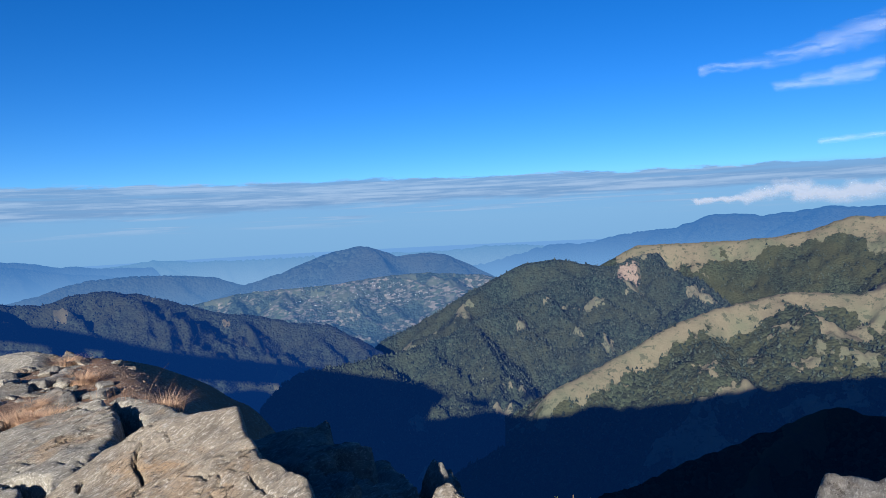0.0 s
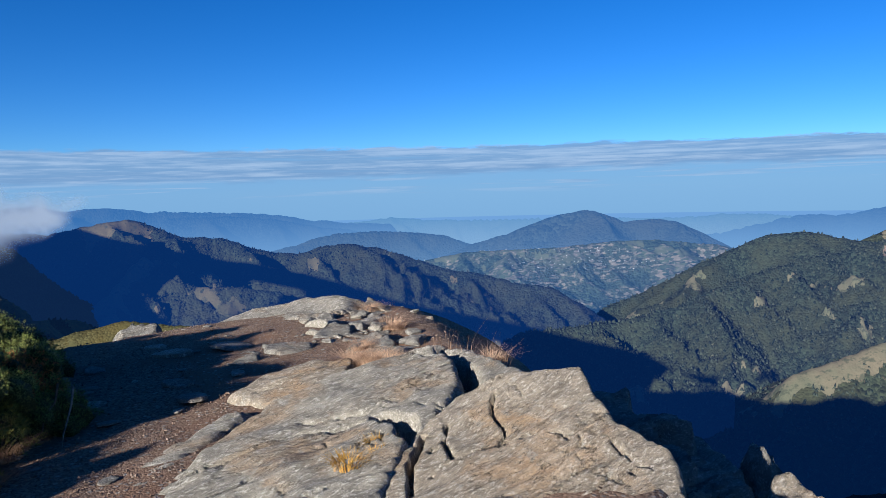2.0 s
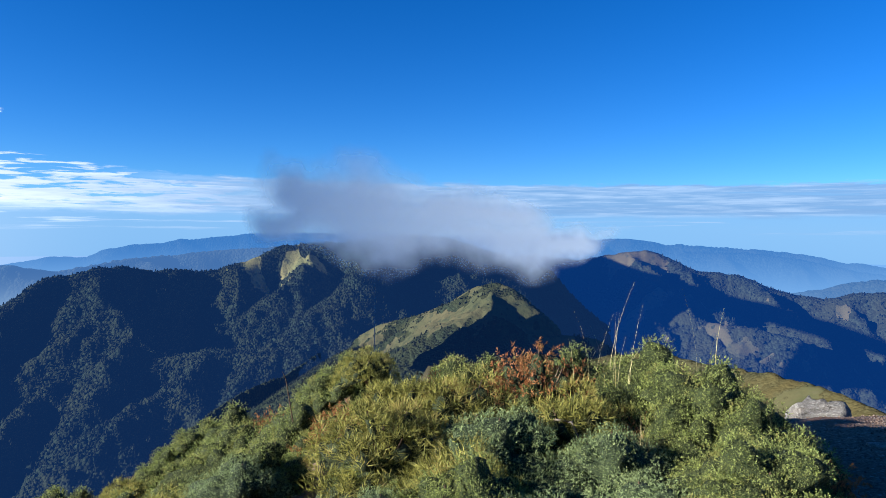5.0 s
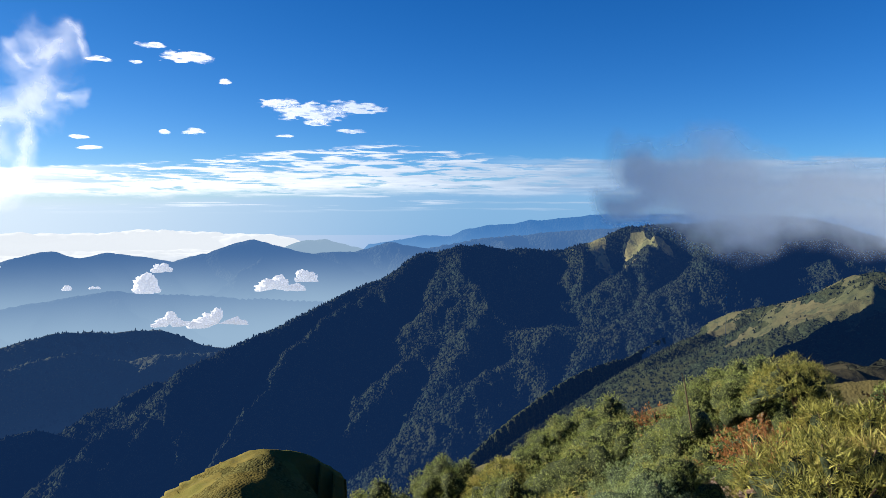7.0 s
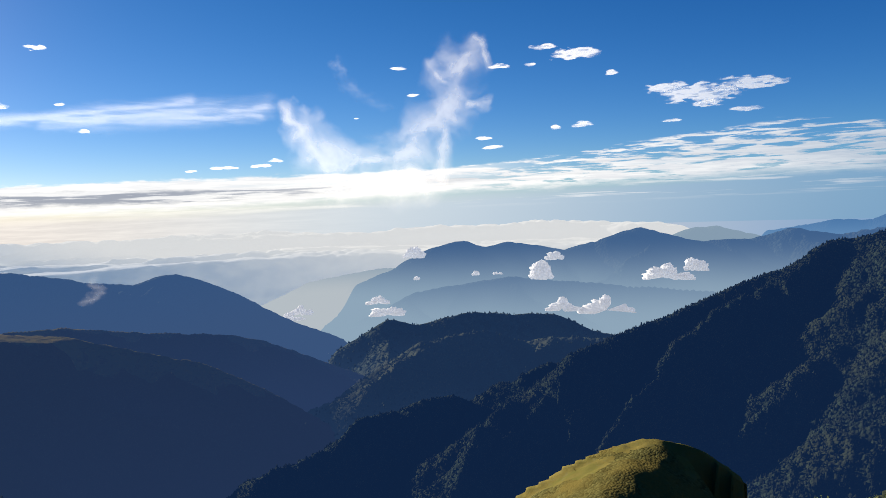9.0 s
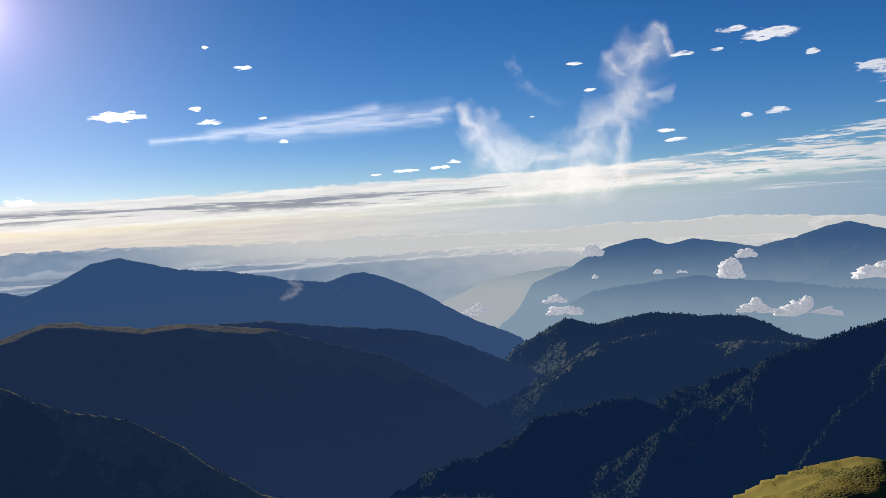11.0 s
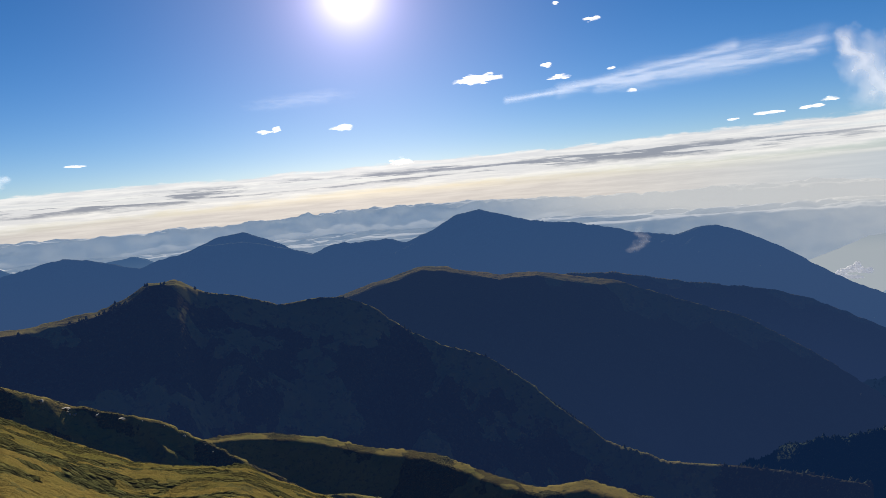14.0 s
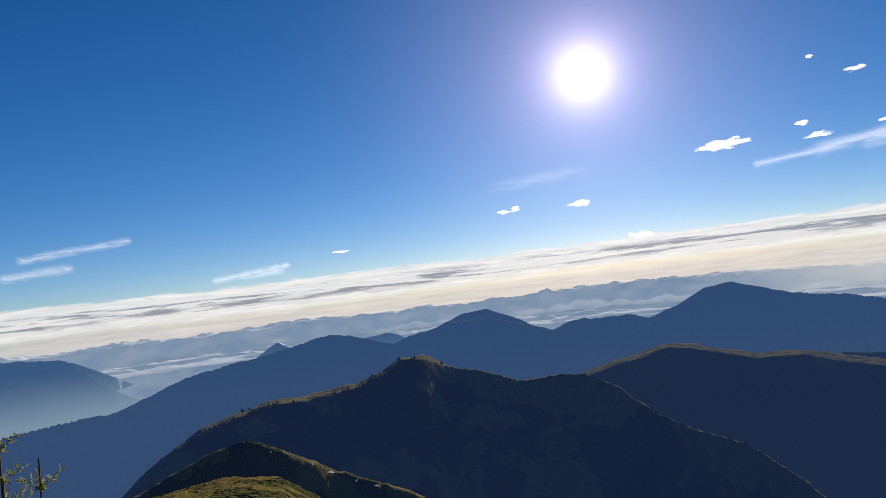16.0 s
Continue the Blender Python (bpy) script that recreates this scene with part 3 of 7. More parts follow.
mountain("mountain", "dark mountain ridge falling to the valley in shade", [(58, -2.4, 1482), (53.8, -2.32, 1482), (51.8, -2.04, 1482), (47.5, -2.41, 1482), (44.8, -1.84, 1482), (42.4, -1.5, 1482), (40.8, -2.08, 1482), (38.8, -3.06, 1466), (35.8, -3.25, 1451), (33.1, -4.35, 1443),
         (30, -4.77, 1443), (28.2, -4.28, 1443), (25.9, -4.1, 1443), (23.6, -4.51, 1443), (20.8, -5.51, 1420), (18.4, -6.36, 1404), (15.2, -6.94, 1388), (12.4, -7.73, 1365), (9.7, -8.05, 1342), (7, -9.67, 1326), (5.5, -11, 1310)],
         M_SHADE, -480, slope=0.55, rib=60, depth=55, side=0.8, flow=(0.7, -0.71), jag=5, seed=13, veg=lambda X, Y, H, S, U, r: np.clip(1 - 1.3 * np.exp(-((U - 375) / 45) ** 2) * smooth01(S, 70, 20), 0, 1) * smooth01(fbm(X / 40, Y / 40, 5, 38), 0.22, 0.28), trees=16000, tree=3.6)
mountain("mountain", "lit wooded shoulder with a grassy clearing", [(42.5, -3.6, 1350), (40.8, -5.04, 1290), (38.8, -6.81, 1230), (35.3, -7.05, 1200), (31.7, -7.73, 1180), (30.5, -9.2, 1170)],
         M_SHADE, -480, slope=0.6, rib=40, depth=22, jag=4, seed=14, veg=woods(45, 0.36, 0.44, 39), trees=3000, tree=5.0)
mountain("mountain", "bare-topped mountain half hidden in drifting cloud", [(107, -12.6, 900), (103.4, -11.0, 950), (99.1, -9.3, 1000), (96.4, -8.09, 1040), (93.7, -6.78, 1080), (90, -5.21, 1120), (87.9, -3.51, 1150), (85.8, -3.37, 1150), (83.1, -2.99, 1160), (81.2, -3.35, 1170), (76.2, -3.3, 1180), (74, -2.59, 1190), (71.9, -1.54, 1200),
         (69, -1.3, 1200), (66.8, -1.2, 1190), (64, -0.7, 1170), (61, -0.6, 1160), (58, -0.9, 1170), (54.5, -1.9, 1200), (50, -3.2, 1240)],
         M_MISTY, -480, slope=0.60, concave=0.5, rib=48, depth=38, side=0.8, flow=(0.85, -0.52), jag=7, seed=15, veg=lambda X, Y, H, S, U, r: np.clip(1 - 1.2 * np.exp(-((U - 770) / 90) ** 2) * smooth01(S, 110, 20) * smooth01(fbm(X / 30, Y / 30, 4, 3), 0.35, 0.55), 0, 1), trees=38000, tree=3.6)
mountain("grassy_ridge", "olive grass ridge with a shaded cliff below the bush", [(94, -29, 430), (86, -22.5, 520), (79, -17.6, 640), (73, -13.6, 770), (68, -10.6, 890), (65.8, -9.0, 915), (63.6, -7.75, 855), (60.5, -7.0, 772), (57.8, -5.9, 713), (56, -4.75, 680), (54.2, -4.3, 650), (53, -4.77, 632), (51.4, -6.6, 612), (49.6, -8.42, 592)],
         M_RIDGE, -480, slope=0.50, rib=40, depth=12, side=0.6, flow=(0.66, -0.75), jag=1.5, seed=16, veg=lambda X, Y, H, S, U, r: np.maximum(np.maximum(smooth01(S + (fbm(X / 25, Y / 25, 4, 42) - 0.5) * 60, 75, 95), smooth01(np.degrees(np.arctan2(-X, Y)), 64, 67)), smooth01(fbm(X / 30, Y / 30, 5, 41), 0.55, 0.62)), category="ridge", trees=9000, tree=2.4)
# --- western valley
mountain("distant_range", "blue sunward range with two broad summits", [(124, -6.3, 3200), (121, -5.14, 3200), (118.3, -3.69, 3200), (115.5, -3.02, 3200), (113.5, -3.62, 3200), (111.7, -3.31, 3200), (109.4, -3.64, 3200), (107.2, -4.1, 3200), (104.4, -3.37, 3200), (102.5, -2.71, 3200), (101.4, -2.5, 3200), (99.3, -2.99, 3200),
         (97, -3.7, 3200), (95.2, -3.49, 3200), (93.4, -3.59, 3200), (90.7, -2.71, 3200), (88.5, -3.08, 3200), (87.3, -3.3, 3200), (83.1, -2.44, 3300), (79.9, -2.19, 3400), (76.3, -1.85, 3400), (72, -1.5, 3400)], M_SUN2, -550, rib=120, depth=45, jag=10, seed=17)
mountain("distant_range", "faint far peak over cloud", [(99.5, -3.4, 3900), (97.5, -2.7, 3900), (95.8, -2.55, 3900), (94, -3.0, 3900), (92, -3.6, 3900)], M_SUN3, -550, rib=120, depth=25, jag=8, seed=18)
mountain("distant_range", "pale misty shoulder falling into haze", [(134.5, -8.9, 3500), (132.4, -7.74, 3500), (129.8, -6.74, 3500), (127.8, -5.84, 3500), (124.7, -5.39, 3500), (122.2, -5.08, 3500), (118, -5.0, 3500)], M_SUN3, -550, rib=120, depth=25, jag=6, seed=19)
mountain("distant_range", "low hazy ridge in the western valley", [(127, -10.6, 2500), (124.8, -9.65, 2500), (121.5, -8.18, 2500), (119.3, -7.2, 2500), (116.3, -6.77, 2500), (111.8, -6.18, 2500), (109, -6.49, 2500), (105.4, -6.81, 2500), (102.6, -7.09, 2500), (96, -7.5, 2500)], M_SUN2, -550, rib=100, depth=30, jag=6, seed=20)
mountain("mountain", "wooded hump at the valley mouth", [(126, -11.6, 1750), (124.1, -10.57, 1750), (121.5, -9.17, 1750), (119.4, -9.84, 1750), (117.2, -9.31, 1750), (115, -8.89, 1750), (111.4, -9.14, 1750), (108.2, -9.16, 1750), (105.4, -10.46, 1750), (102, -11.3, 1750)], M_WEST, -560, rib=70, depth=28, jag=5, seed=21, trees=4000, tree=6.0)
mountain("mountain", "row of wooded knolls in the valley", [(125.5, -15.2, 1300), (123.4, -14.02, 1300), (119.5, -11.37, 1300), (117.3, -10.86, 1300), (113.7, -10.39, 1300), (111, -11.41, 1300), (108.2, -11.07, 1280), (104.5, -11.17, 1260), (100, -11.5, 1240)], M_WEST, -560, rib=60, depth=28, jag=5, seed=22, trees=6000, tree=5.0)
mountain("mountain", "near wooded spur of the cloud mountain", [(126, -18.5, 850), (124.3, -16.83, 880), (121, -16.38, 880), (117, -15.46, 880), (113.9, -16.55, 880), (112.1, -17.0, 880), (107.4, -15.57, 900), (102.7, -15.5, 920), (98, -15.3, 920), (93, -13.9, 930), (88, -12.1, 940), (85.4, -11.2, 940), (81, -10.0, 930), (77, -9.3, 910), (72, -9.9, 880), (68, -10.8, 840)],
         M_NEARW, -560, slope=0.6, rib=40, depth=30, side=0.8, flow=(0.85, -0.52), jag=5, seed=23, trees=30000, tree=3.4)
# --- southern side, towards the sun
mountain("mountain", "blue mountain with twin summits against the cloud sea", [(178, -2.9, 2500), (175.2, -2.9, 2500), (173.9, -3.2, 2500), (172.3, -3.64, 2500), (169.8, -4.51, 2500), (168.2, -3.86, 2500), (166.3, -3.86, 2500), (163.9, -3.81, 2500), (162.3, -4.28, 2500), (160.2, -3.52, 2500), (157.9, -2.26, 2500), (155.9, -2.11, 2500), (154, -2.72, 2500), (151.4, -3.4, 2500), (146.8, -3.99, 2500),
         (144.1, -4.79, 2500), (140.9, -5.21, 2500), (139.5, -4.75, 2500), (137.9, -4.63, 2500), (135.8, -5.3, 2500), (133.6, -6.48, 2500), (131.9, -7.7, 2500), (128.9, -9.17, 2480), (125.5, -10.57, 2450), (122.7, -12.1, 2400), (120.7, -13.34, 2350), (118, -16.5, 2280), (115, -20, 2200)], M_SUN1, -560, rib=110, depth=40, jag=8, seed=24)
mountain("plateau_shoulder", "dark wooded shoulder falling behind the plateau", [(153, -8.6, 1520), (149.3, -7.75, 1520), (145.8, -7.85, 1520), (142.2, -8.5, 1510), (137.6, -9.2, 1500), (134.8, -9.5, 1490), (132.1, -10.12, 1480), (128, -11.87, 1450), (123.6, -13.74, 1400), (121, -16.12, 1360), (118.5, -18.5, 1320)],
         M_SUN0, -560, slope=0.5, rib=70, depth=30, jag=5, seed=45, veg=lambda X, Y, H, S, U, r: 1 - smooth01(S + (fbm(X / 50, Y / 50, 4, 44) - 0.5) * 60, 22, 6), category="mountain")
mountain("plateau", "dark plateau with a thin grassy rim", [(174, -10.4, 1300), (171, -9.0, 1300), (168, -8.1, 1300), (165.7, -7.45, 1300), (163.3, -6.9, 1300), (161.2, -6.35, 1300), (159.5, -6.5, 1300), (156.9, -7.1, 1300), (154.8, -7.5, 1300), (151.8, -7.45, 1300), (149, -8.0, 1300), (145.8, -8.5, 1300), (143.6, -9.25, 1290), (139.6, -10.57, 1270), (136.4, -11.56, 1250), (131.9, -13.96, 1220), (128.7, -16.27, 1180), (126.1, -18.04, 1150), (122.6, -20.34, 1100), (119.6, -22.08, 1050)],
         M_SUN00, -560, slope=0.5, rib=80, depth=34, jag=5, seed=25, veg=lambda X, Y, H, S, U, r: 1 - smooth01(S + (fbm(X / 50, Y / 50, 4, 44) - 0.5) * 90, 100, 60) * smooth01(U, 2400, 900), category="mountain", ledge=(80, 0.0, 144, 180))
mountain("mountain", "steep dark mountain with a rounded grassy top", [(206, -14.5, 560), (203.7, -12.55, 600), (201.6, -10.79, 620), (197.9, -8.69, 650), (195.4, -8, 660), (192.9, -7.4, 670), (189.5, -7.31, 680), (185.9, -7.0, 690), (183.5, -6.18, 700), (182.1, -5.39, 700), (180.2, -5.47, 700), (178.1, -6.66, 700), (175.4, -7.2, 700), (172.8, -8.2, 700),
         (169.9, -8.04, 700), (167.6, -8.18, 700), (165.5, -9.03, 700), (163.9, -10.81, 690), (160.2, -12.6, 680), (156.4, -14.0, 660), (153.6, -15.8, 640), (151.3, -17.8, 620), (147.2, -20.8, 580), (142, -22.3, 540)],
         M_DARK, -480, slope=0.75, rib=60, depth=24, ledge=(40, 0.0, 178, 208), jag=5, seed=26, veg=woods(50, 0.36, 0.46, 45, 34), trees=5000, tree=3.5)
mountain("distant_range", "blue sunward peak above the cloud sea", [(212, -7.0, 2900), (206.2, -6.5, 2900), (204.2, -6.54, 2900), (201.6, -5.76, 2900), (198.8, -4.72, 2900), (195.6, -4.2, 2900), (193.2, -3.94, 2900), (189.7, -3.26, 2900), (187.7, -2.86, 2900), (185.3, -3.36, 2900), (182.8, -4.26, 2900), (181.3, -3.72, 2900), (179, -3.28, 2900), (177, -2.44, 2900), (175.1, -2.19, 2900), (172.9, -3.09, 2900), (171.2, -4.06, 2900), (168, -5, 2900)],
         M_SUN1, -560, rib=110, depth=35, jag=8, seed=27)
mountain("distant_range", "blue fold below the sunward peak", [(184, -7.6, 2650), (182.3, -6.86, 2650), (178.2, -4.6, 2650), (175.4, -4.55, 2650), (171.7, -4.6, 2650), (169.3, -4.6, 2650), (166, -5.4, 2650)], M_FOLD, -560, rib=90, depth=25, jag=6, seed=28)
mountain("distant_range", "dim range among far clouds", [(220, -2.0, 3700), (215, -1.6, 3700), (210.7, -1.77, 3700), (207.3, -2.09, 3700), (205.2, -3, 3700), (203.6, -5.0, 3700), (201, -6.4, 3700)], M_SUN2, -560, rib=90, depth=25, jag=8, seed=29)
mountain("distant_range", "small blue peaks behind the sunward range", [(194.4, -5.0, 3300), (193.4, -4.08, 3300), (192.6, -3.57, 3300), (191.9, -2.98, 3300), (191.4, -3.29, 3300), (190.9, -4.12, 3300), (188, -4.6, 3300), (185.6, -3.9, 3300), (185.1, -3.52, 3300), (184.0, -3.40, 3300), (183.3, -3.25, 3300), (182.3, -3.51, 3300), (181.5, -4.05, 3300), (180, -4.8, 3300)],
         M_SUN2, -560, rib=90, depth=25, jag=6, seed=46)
mountain("grassy_hill", "near grass hill with rocky crest in low sun", [(215, -16, 170), (210, -15.0, 175), (204.9, -13.34, 180), (201.5, -12.03, 185), (197.8, -10.58, 190), (194.9, -10.02, 190), (192.7, -11.19, 190), (189.1, -13.06, 190), (182.8, -15.66, 185), (179.5, -17.98, 180), (177, -19.67, 175), (172, -23, 165)],
         M_BENCH, -95, slope=0.72, concave=0.0, blunt=1.5, rib=12, depth=2.2, side=0.6, jag=1.0, seed=30, fine=0.75, eye=(-3.4, -0.8), veg=woods(14, 0.52, 0.62, 46), category="hill")


def make_grass_slope():
    """Our own mountain's sunny side: tussock grass falling away to the saddle below the near hill."""
    A = np.radians(np.arange(160, 240, 0.16))
    fall = np.tan(np.radians(np.interp(np.degrees(A), [160, 165.2, 168.5, 171.5, 174.1, 176.8, 179.1, 181.8, 184.8, 187.5, 190.4, 192.9, 196, 200, 206, 216, 240], [28, 25.2, 23.9, 22.7, 21.4, 19.8, 19.4, 18.9, 18.0, 16.5, 14.7, 13.0, 12.3, 12.4, 12.8, 12.6, 12])))
    Rr = 13 * (150 / 13.0) ** np.linspace(0, 1, 190)
    X, Y = -np.sin(A)[None, :] * Rr[:, None] - 3.4, np.cos(A)[None, :] * Rr[:, None] - 0.8
    r = Rr[:, None]
    edge = 104 + 14 * (fbm(np.degrees(A) / 3.0, A * 0, 4, 87)[None, :] - 0.5)
    H = 1.5 - fall[None, :] * np.minimum(r, edge) - 3.6 * (1 - np.minimum(r, edge) / edge) - 0.85 * np.maximum(r - edge, 0)
    w = fbm(X / 9, Y / 9, 4, 88) - 0.5
    H = H - (1 - ridged(X / 11 + w, Y / 24 - w, 3, 89)) * 0.9 * smooth01(r, 16, 50) + w * 1.0 * smooth01(r, 14, 60)
    H = H + (fbm(X / 0.9, Y / 0.9, 4, 90) - 0.5) * 0.5
    veg = smooth01(fbm(X / 7, Y / 7, 5, 93) + 0.10 * smooth01(r, 60, 100), 0.50, 0.60)
    me = grid_mesh("grassy_slope", np.stack([X, Y, H], -1), np.ones(X.shape, bool), {"veg": veg, "scar": np.zeros_like(H)}, M_TUSSOCK)
    tagged(new("grassy_slope", me), "sunlit tussock grass slope below the summit", "mountain side", kind="structure")


make_grass_slope()
mountain("grassy_hill", "grass benches below the near hill", [(186, -17.6, 300), (178, -17.57, 300), (174.5, -18.08, 300), (170.9, -18.95, 290), (166.4, -20.32, 280), (162.7, -20.95, 270), (160.4, -21.73, 265), (156.4, -23.38, 250), (152.9, -24.3, 245), (149.1, -23.81, 250), (145.6, -24.68, 240), (140, -26, 230)],
         M_BENCH, -190, slope=0.5, concave=0.0, ledge=(9, -0.06, 140, 196), blunt=4.0, rib=16, depth=4.5, side=0.35, jag=1.2, seed=34, fine=0.75, eye=(-3.5, -0.7), veg=woods(16, 0.60, 0.70, 47), category="hill", front=140)
# --- our own mountain
def make_summit():
    A = np.arange(-180, 180.01, 0.8)
    tab_a = [-180, -155, -130, -100, -70, -45, -20, 15, 35, 46, 60, 64, 72, 85, 100, 130, 160, 180]
    # the east side, out of view, is raised to cast shade northwards
    tab_s = [0.52, 0.45, 0.22, -0.05, -0.03, 0.26, 0.46, 0.50, 0.40, 0.22, 0.18, 0.30, 0.55, 0.72, 0.80, 0.75, 0.62, 0.52]
    sl = np.interp(A, tab_a, tab_s)
    Rr = 9 * (620 / 9.0) ** np.linspace(0, 1, 150)
    X, Y = -np.sin(np.radians(A))[None, :] * Rr[:, None], np.cos(np.radians(A))[None, :] * Rr[:, None]
    rr = np.hypot(X, Y)
    H = -sl[None, :] * rr - 1.0 - 0.0006 * np.maximum(rr - 150, 0) ** 2 * (sl[None, :] < 0.25)
    w = fbm(X / 40, Y / 40, 3, 71) - 0.5
    H = H - (1 - ridged(X / 28 + w, Y / 28 - w, 4, 70)) * 12 * smooth01(rr, 14, 120) + (fbm(X / 6, Y / 6, 4, 72) - 0.5) * 1.2
    veg = smooth01(fbm(X / 12, Y / 12, 5, 73), 0.46, 0.54)
    # swell added on the north-west ridge, mostly hidden, to shade the valley
    H = H + 20 * np.exp(-((A[None, :] - 48) / 10) ** 2) * smooth01(rr, 130, 260)
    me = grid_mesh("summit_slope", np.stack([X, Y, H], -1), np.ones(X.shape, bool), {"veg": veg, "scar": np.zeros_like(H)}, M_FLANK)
    tagged(new("summit_slope", me), "steep summit flanks under the rocks, coloured dark for shade", "mountain side", kind="structure")


make_summit()
mountain("dark_spur", "spur of our own mountain below the rocks, coloured dark for shade", [(-52, -13.0, 190), (-44, -14.2, 200), (-36, -14.6, 215), (-32, -14.9, 220), (-30.8, -14.85, 220), (-29, -14.4, 220), (-26.8, -15.5, 218), (-24.1, -16.8, 215), (-21.3, -18.0, 212), (-17.9, -19.65, 208), (-13.5, -21.55, 200), (-9, -23.0, 195)],
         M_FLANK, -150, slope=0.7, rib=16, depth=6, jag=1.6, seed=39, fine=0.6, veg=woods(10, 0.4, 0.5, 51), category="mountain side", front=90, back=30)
mountain("grassy_knoll", "rounded green knoll lit from one side", [(113, -24.4, 52), (107.5, -21.58, 55), (103.7, -19.7, 57), (100.4, -18.9, 58), (98.1, -20.01, 58), (96.3, -22.3, 58), (94.5, -25, 57)],
         M_GREEN, -60, slope=0.85, blunt=5.0, arm=[(100.4, -19.0, 57), (101.6, -20.1, 53), (102.7, -21.2, 49), (104.7, -23.4, 44), (107, -26.5, 39)], rib=6, depth=0.25, side=0.45, jag=0.5, seed=36, fine=0.6, eye=(-3.8, -0.1), front=25, back=30, veg=woods(5, 0.55, 0.66, 49), category="hill")
mountain("grassy_knoll", "olive green knoll behind the gravel path", [(72.5, -17.6, 60), (70.6, -15.3, 60), (68.6, -14.4, 60), (66, -13.65, 60), (61, -12.6, 60), (56, -11.6, 60), (50, -10.6, 60), (47, -9.97, 60), (44.5, -9.47, 60), (42.5, -9.12, 60), (40, -9.62, 58), (37.9, -9.99, 56), (35.3, -10.04, 50), (32, -10.6, 44), (28, -12, 36)],
         M_OLIVE, -40, slope=0.55, rib=7, depth=0.5, side=0.45, jag=0.3, seed=37, fine=0.6, eye=(-1.6, 0.2), front=28, back=30, veg=woods(5, 0.52, 0.62, 50), category="hill")


# --- woods: one mass of crowns on each wooded slope
def make_forests():
    # the slopes' painted haze emission is repeated on their tree crowns
    air = {M_RIDGE: (AIR_W, 0.16), M_GOLD: (AIR_N, 0.22), M_SHADE: (AIR_N, 0.62), M_MISTY: (AIR_W, 0.34), M_NEARW: (AIR_W, 0.34), M_DARK: (AIR_S, 0.42), M_WEST: (rgb(0.026, 0.070, 0.19), 0.46), M_SUN0: (rgb(0.024, 0.056, 0.15), 0.54)}
    crowns = {}
    for P, v, keep, count, size, seed, base in FORESTS:
        if base not in crowns:
            m, n = material("tree_crowns")
            isl = n.add("ShaderNodeNewGeometry").outputs["Random Per Island"]
            # western crowns coloured darker to imitate slopes that get little sun
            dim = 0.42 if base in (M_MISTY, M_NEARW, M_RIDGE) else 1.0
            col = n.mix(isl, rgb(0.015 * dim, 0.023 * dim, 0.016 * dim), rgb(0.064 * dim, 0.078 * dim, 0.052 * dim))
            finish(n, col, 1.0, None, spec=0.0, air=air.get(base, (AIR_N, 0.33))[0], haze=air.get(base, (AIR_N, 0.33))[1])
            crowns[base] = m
        m = crowns[base]
        rs = np.random.RandomState(seed)
        r, c = P.shape[:2]
        i, j = rs.randint(1, r - 1, count * 6), rs.randint(1, c - 1, count * 6)
        ok = keep[i, j] & ((v[i, j] > 0.55) | (rs.rand(len(i)) < 0.035))
        # even by area: cells far off are larger
        d = np.hypot(P[i, j, 0], P[i, j, 1])
        ok &= rs.rand(len(i)) < (d / d.max()) ** 1.0
        i, j = i[ok][:count], j[ok][:count]
        fi, fj = rs.rand(len(i), 1) * 0.98, rs.rand(len(i), 1) * 0.98
        p = P[i, j] * (1 - fi) * (1 - fj) + P[i + 1, j] * fi * (1 - fj) + P[i, j + 1] * (1 - fi) * fj + P[i + 1, j + 1] * fi * fj
        k = len(p)
        h, w = size * rs.uniform(0.5, 1.2, k), size * rs.uniform(0.30, 0.55, k)
        ring = np.radians(np.arange(5) * 72.0)[None, :] + rs.rand(k, 1) * 6.28
        V = np.zeros((k, 6, 3))
        wob = rs.uniform(0.7, 1.25, (k, 5))
        V[:, :5, 0] = p[:, 0:1] + np.cos(ring) * w[:, None] * wob
        V[:, :5, 1] = p[:, 1:2] + np.sin(ring) * w[:, None] * wob
        V[:, :5, 2] = p[:, 2:3] + h[:, None] * rs.uniform(-0.1, 0.3, (k, 5))
        V[:, 5] = p + np.stack([rs.uniform(-.2, .2, k) * w, rs.uniform(-.2, .2, k) * w, h], -1)
        tri = np.array([[a, (a + 1) % 5, 5] for a in range(5)])
        F = (np.arange(k)[:, None, None] * 6 + tri[None]).reshape(-1, 3)
        me = bpy.data.meshes.new("forest")
        me.vertices.add(k * 6)
        me.vertices.foreach_set("co", V.astype(np.float32).ravel())
        me.loops.add(F.size)
        me.loops.foreach_set("vertex_index", F.astype(np.int32).ravel())
        me.polygons.add(len(F))
        me.polygons.foreach_set("loop_start", np.arange(0, F.size, 3, dtype=np.int32))
        me.update(calc_edges=True)
        me.materials.append(m)
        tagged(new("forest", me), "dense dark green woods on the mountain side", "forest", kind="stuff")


make_forests()


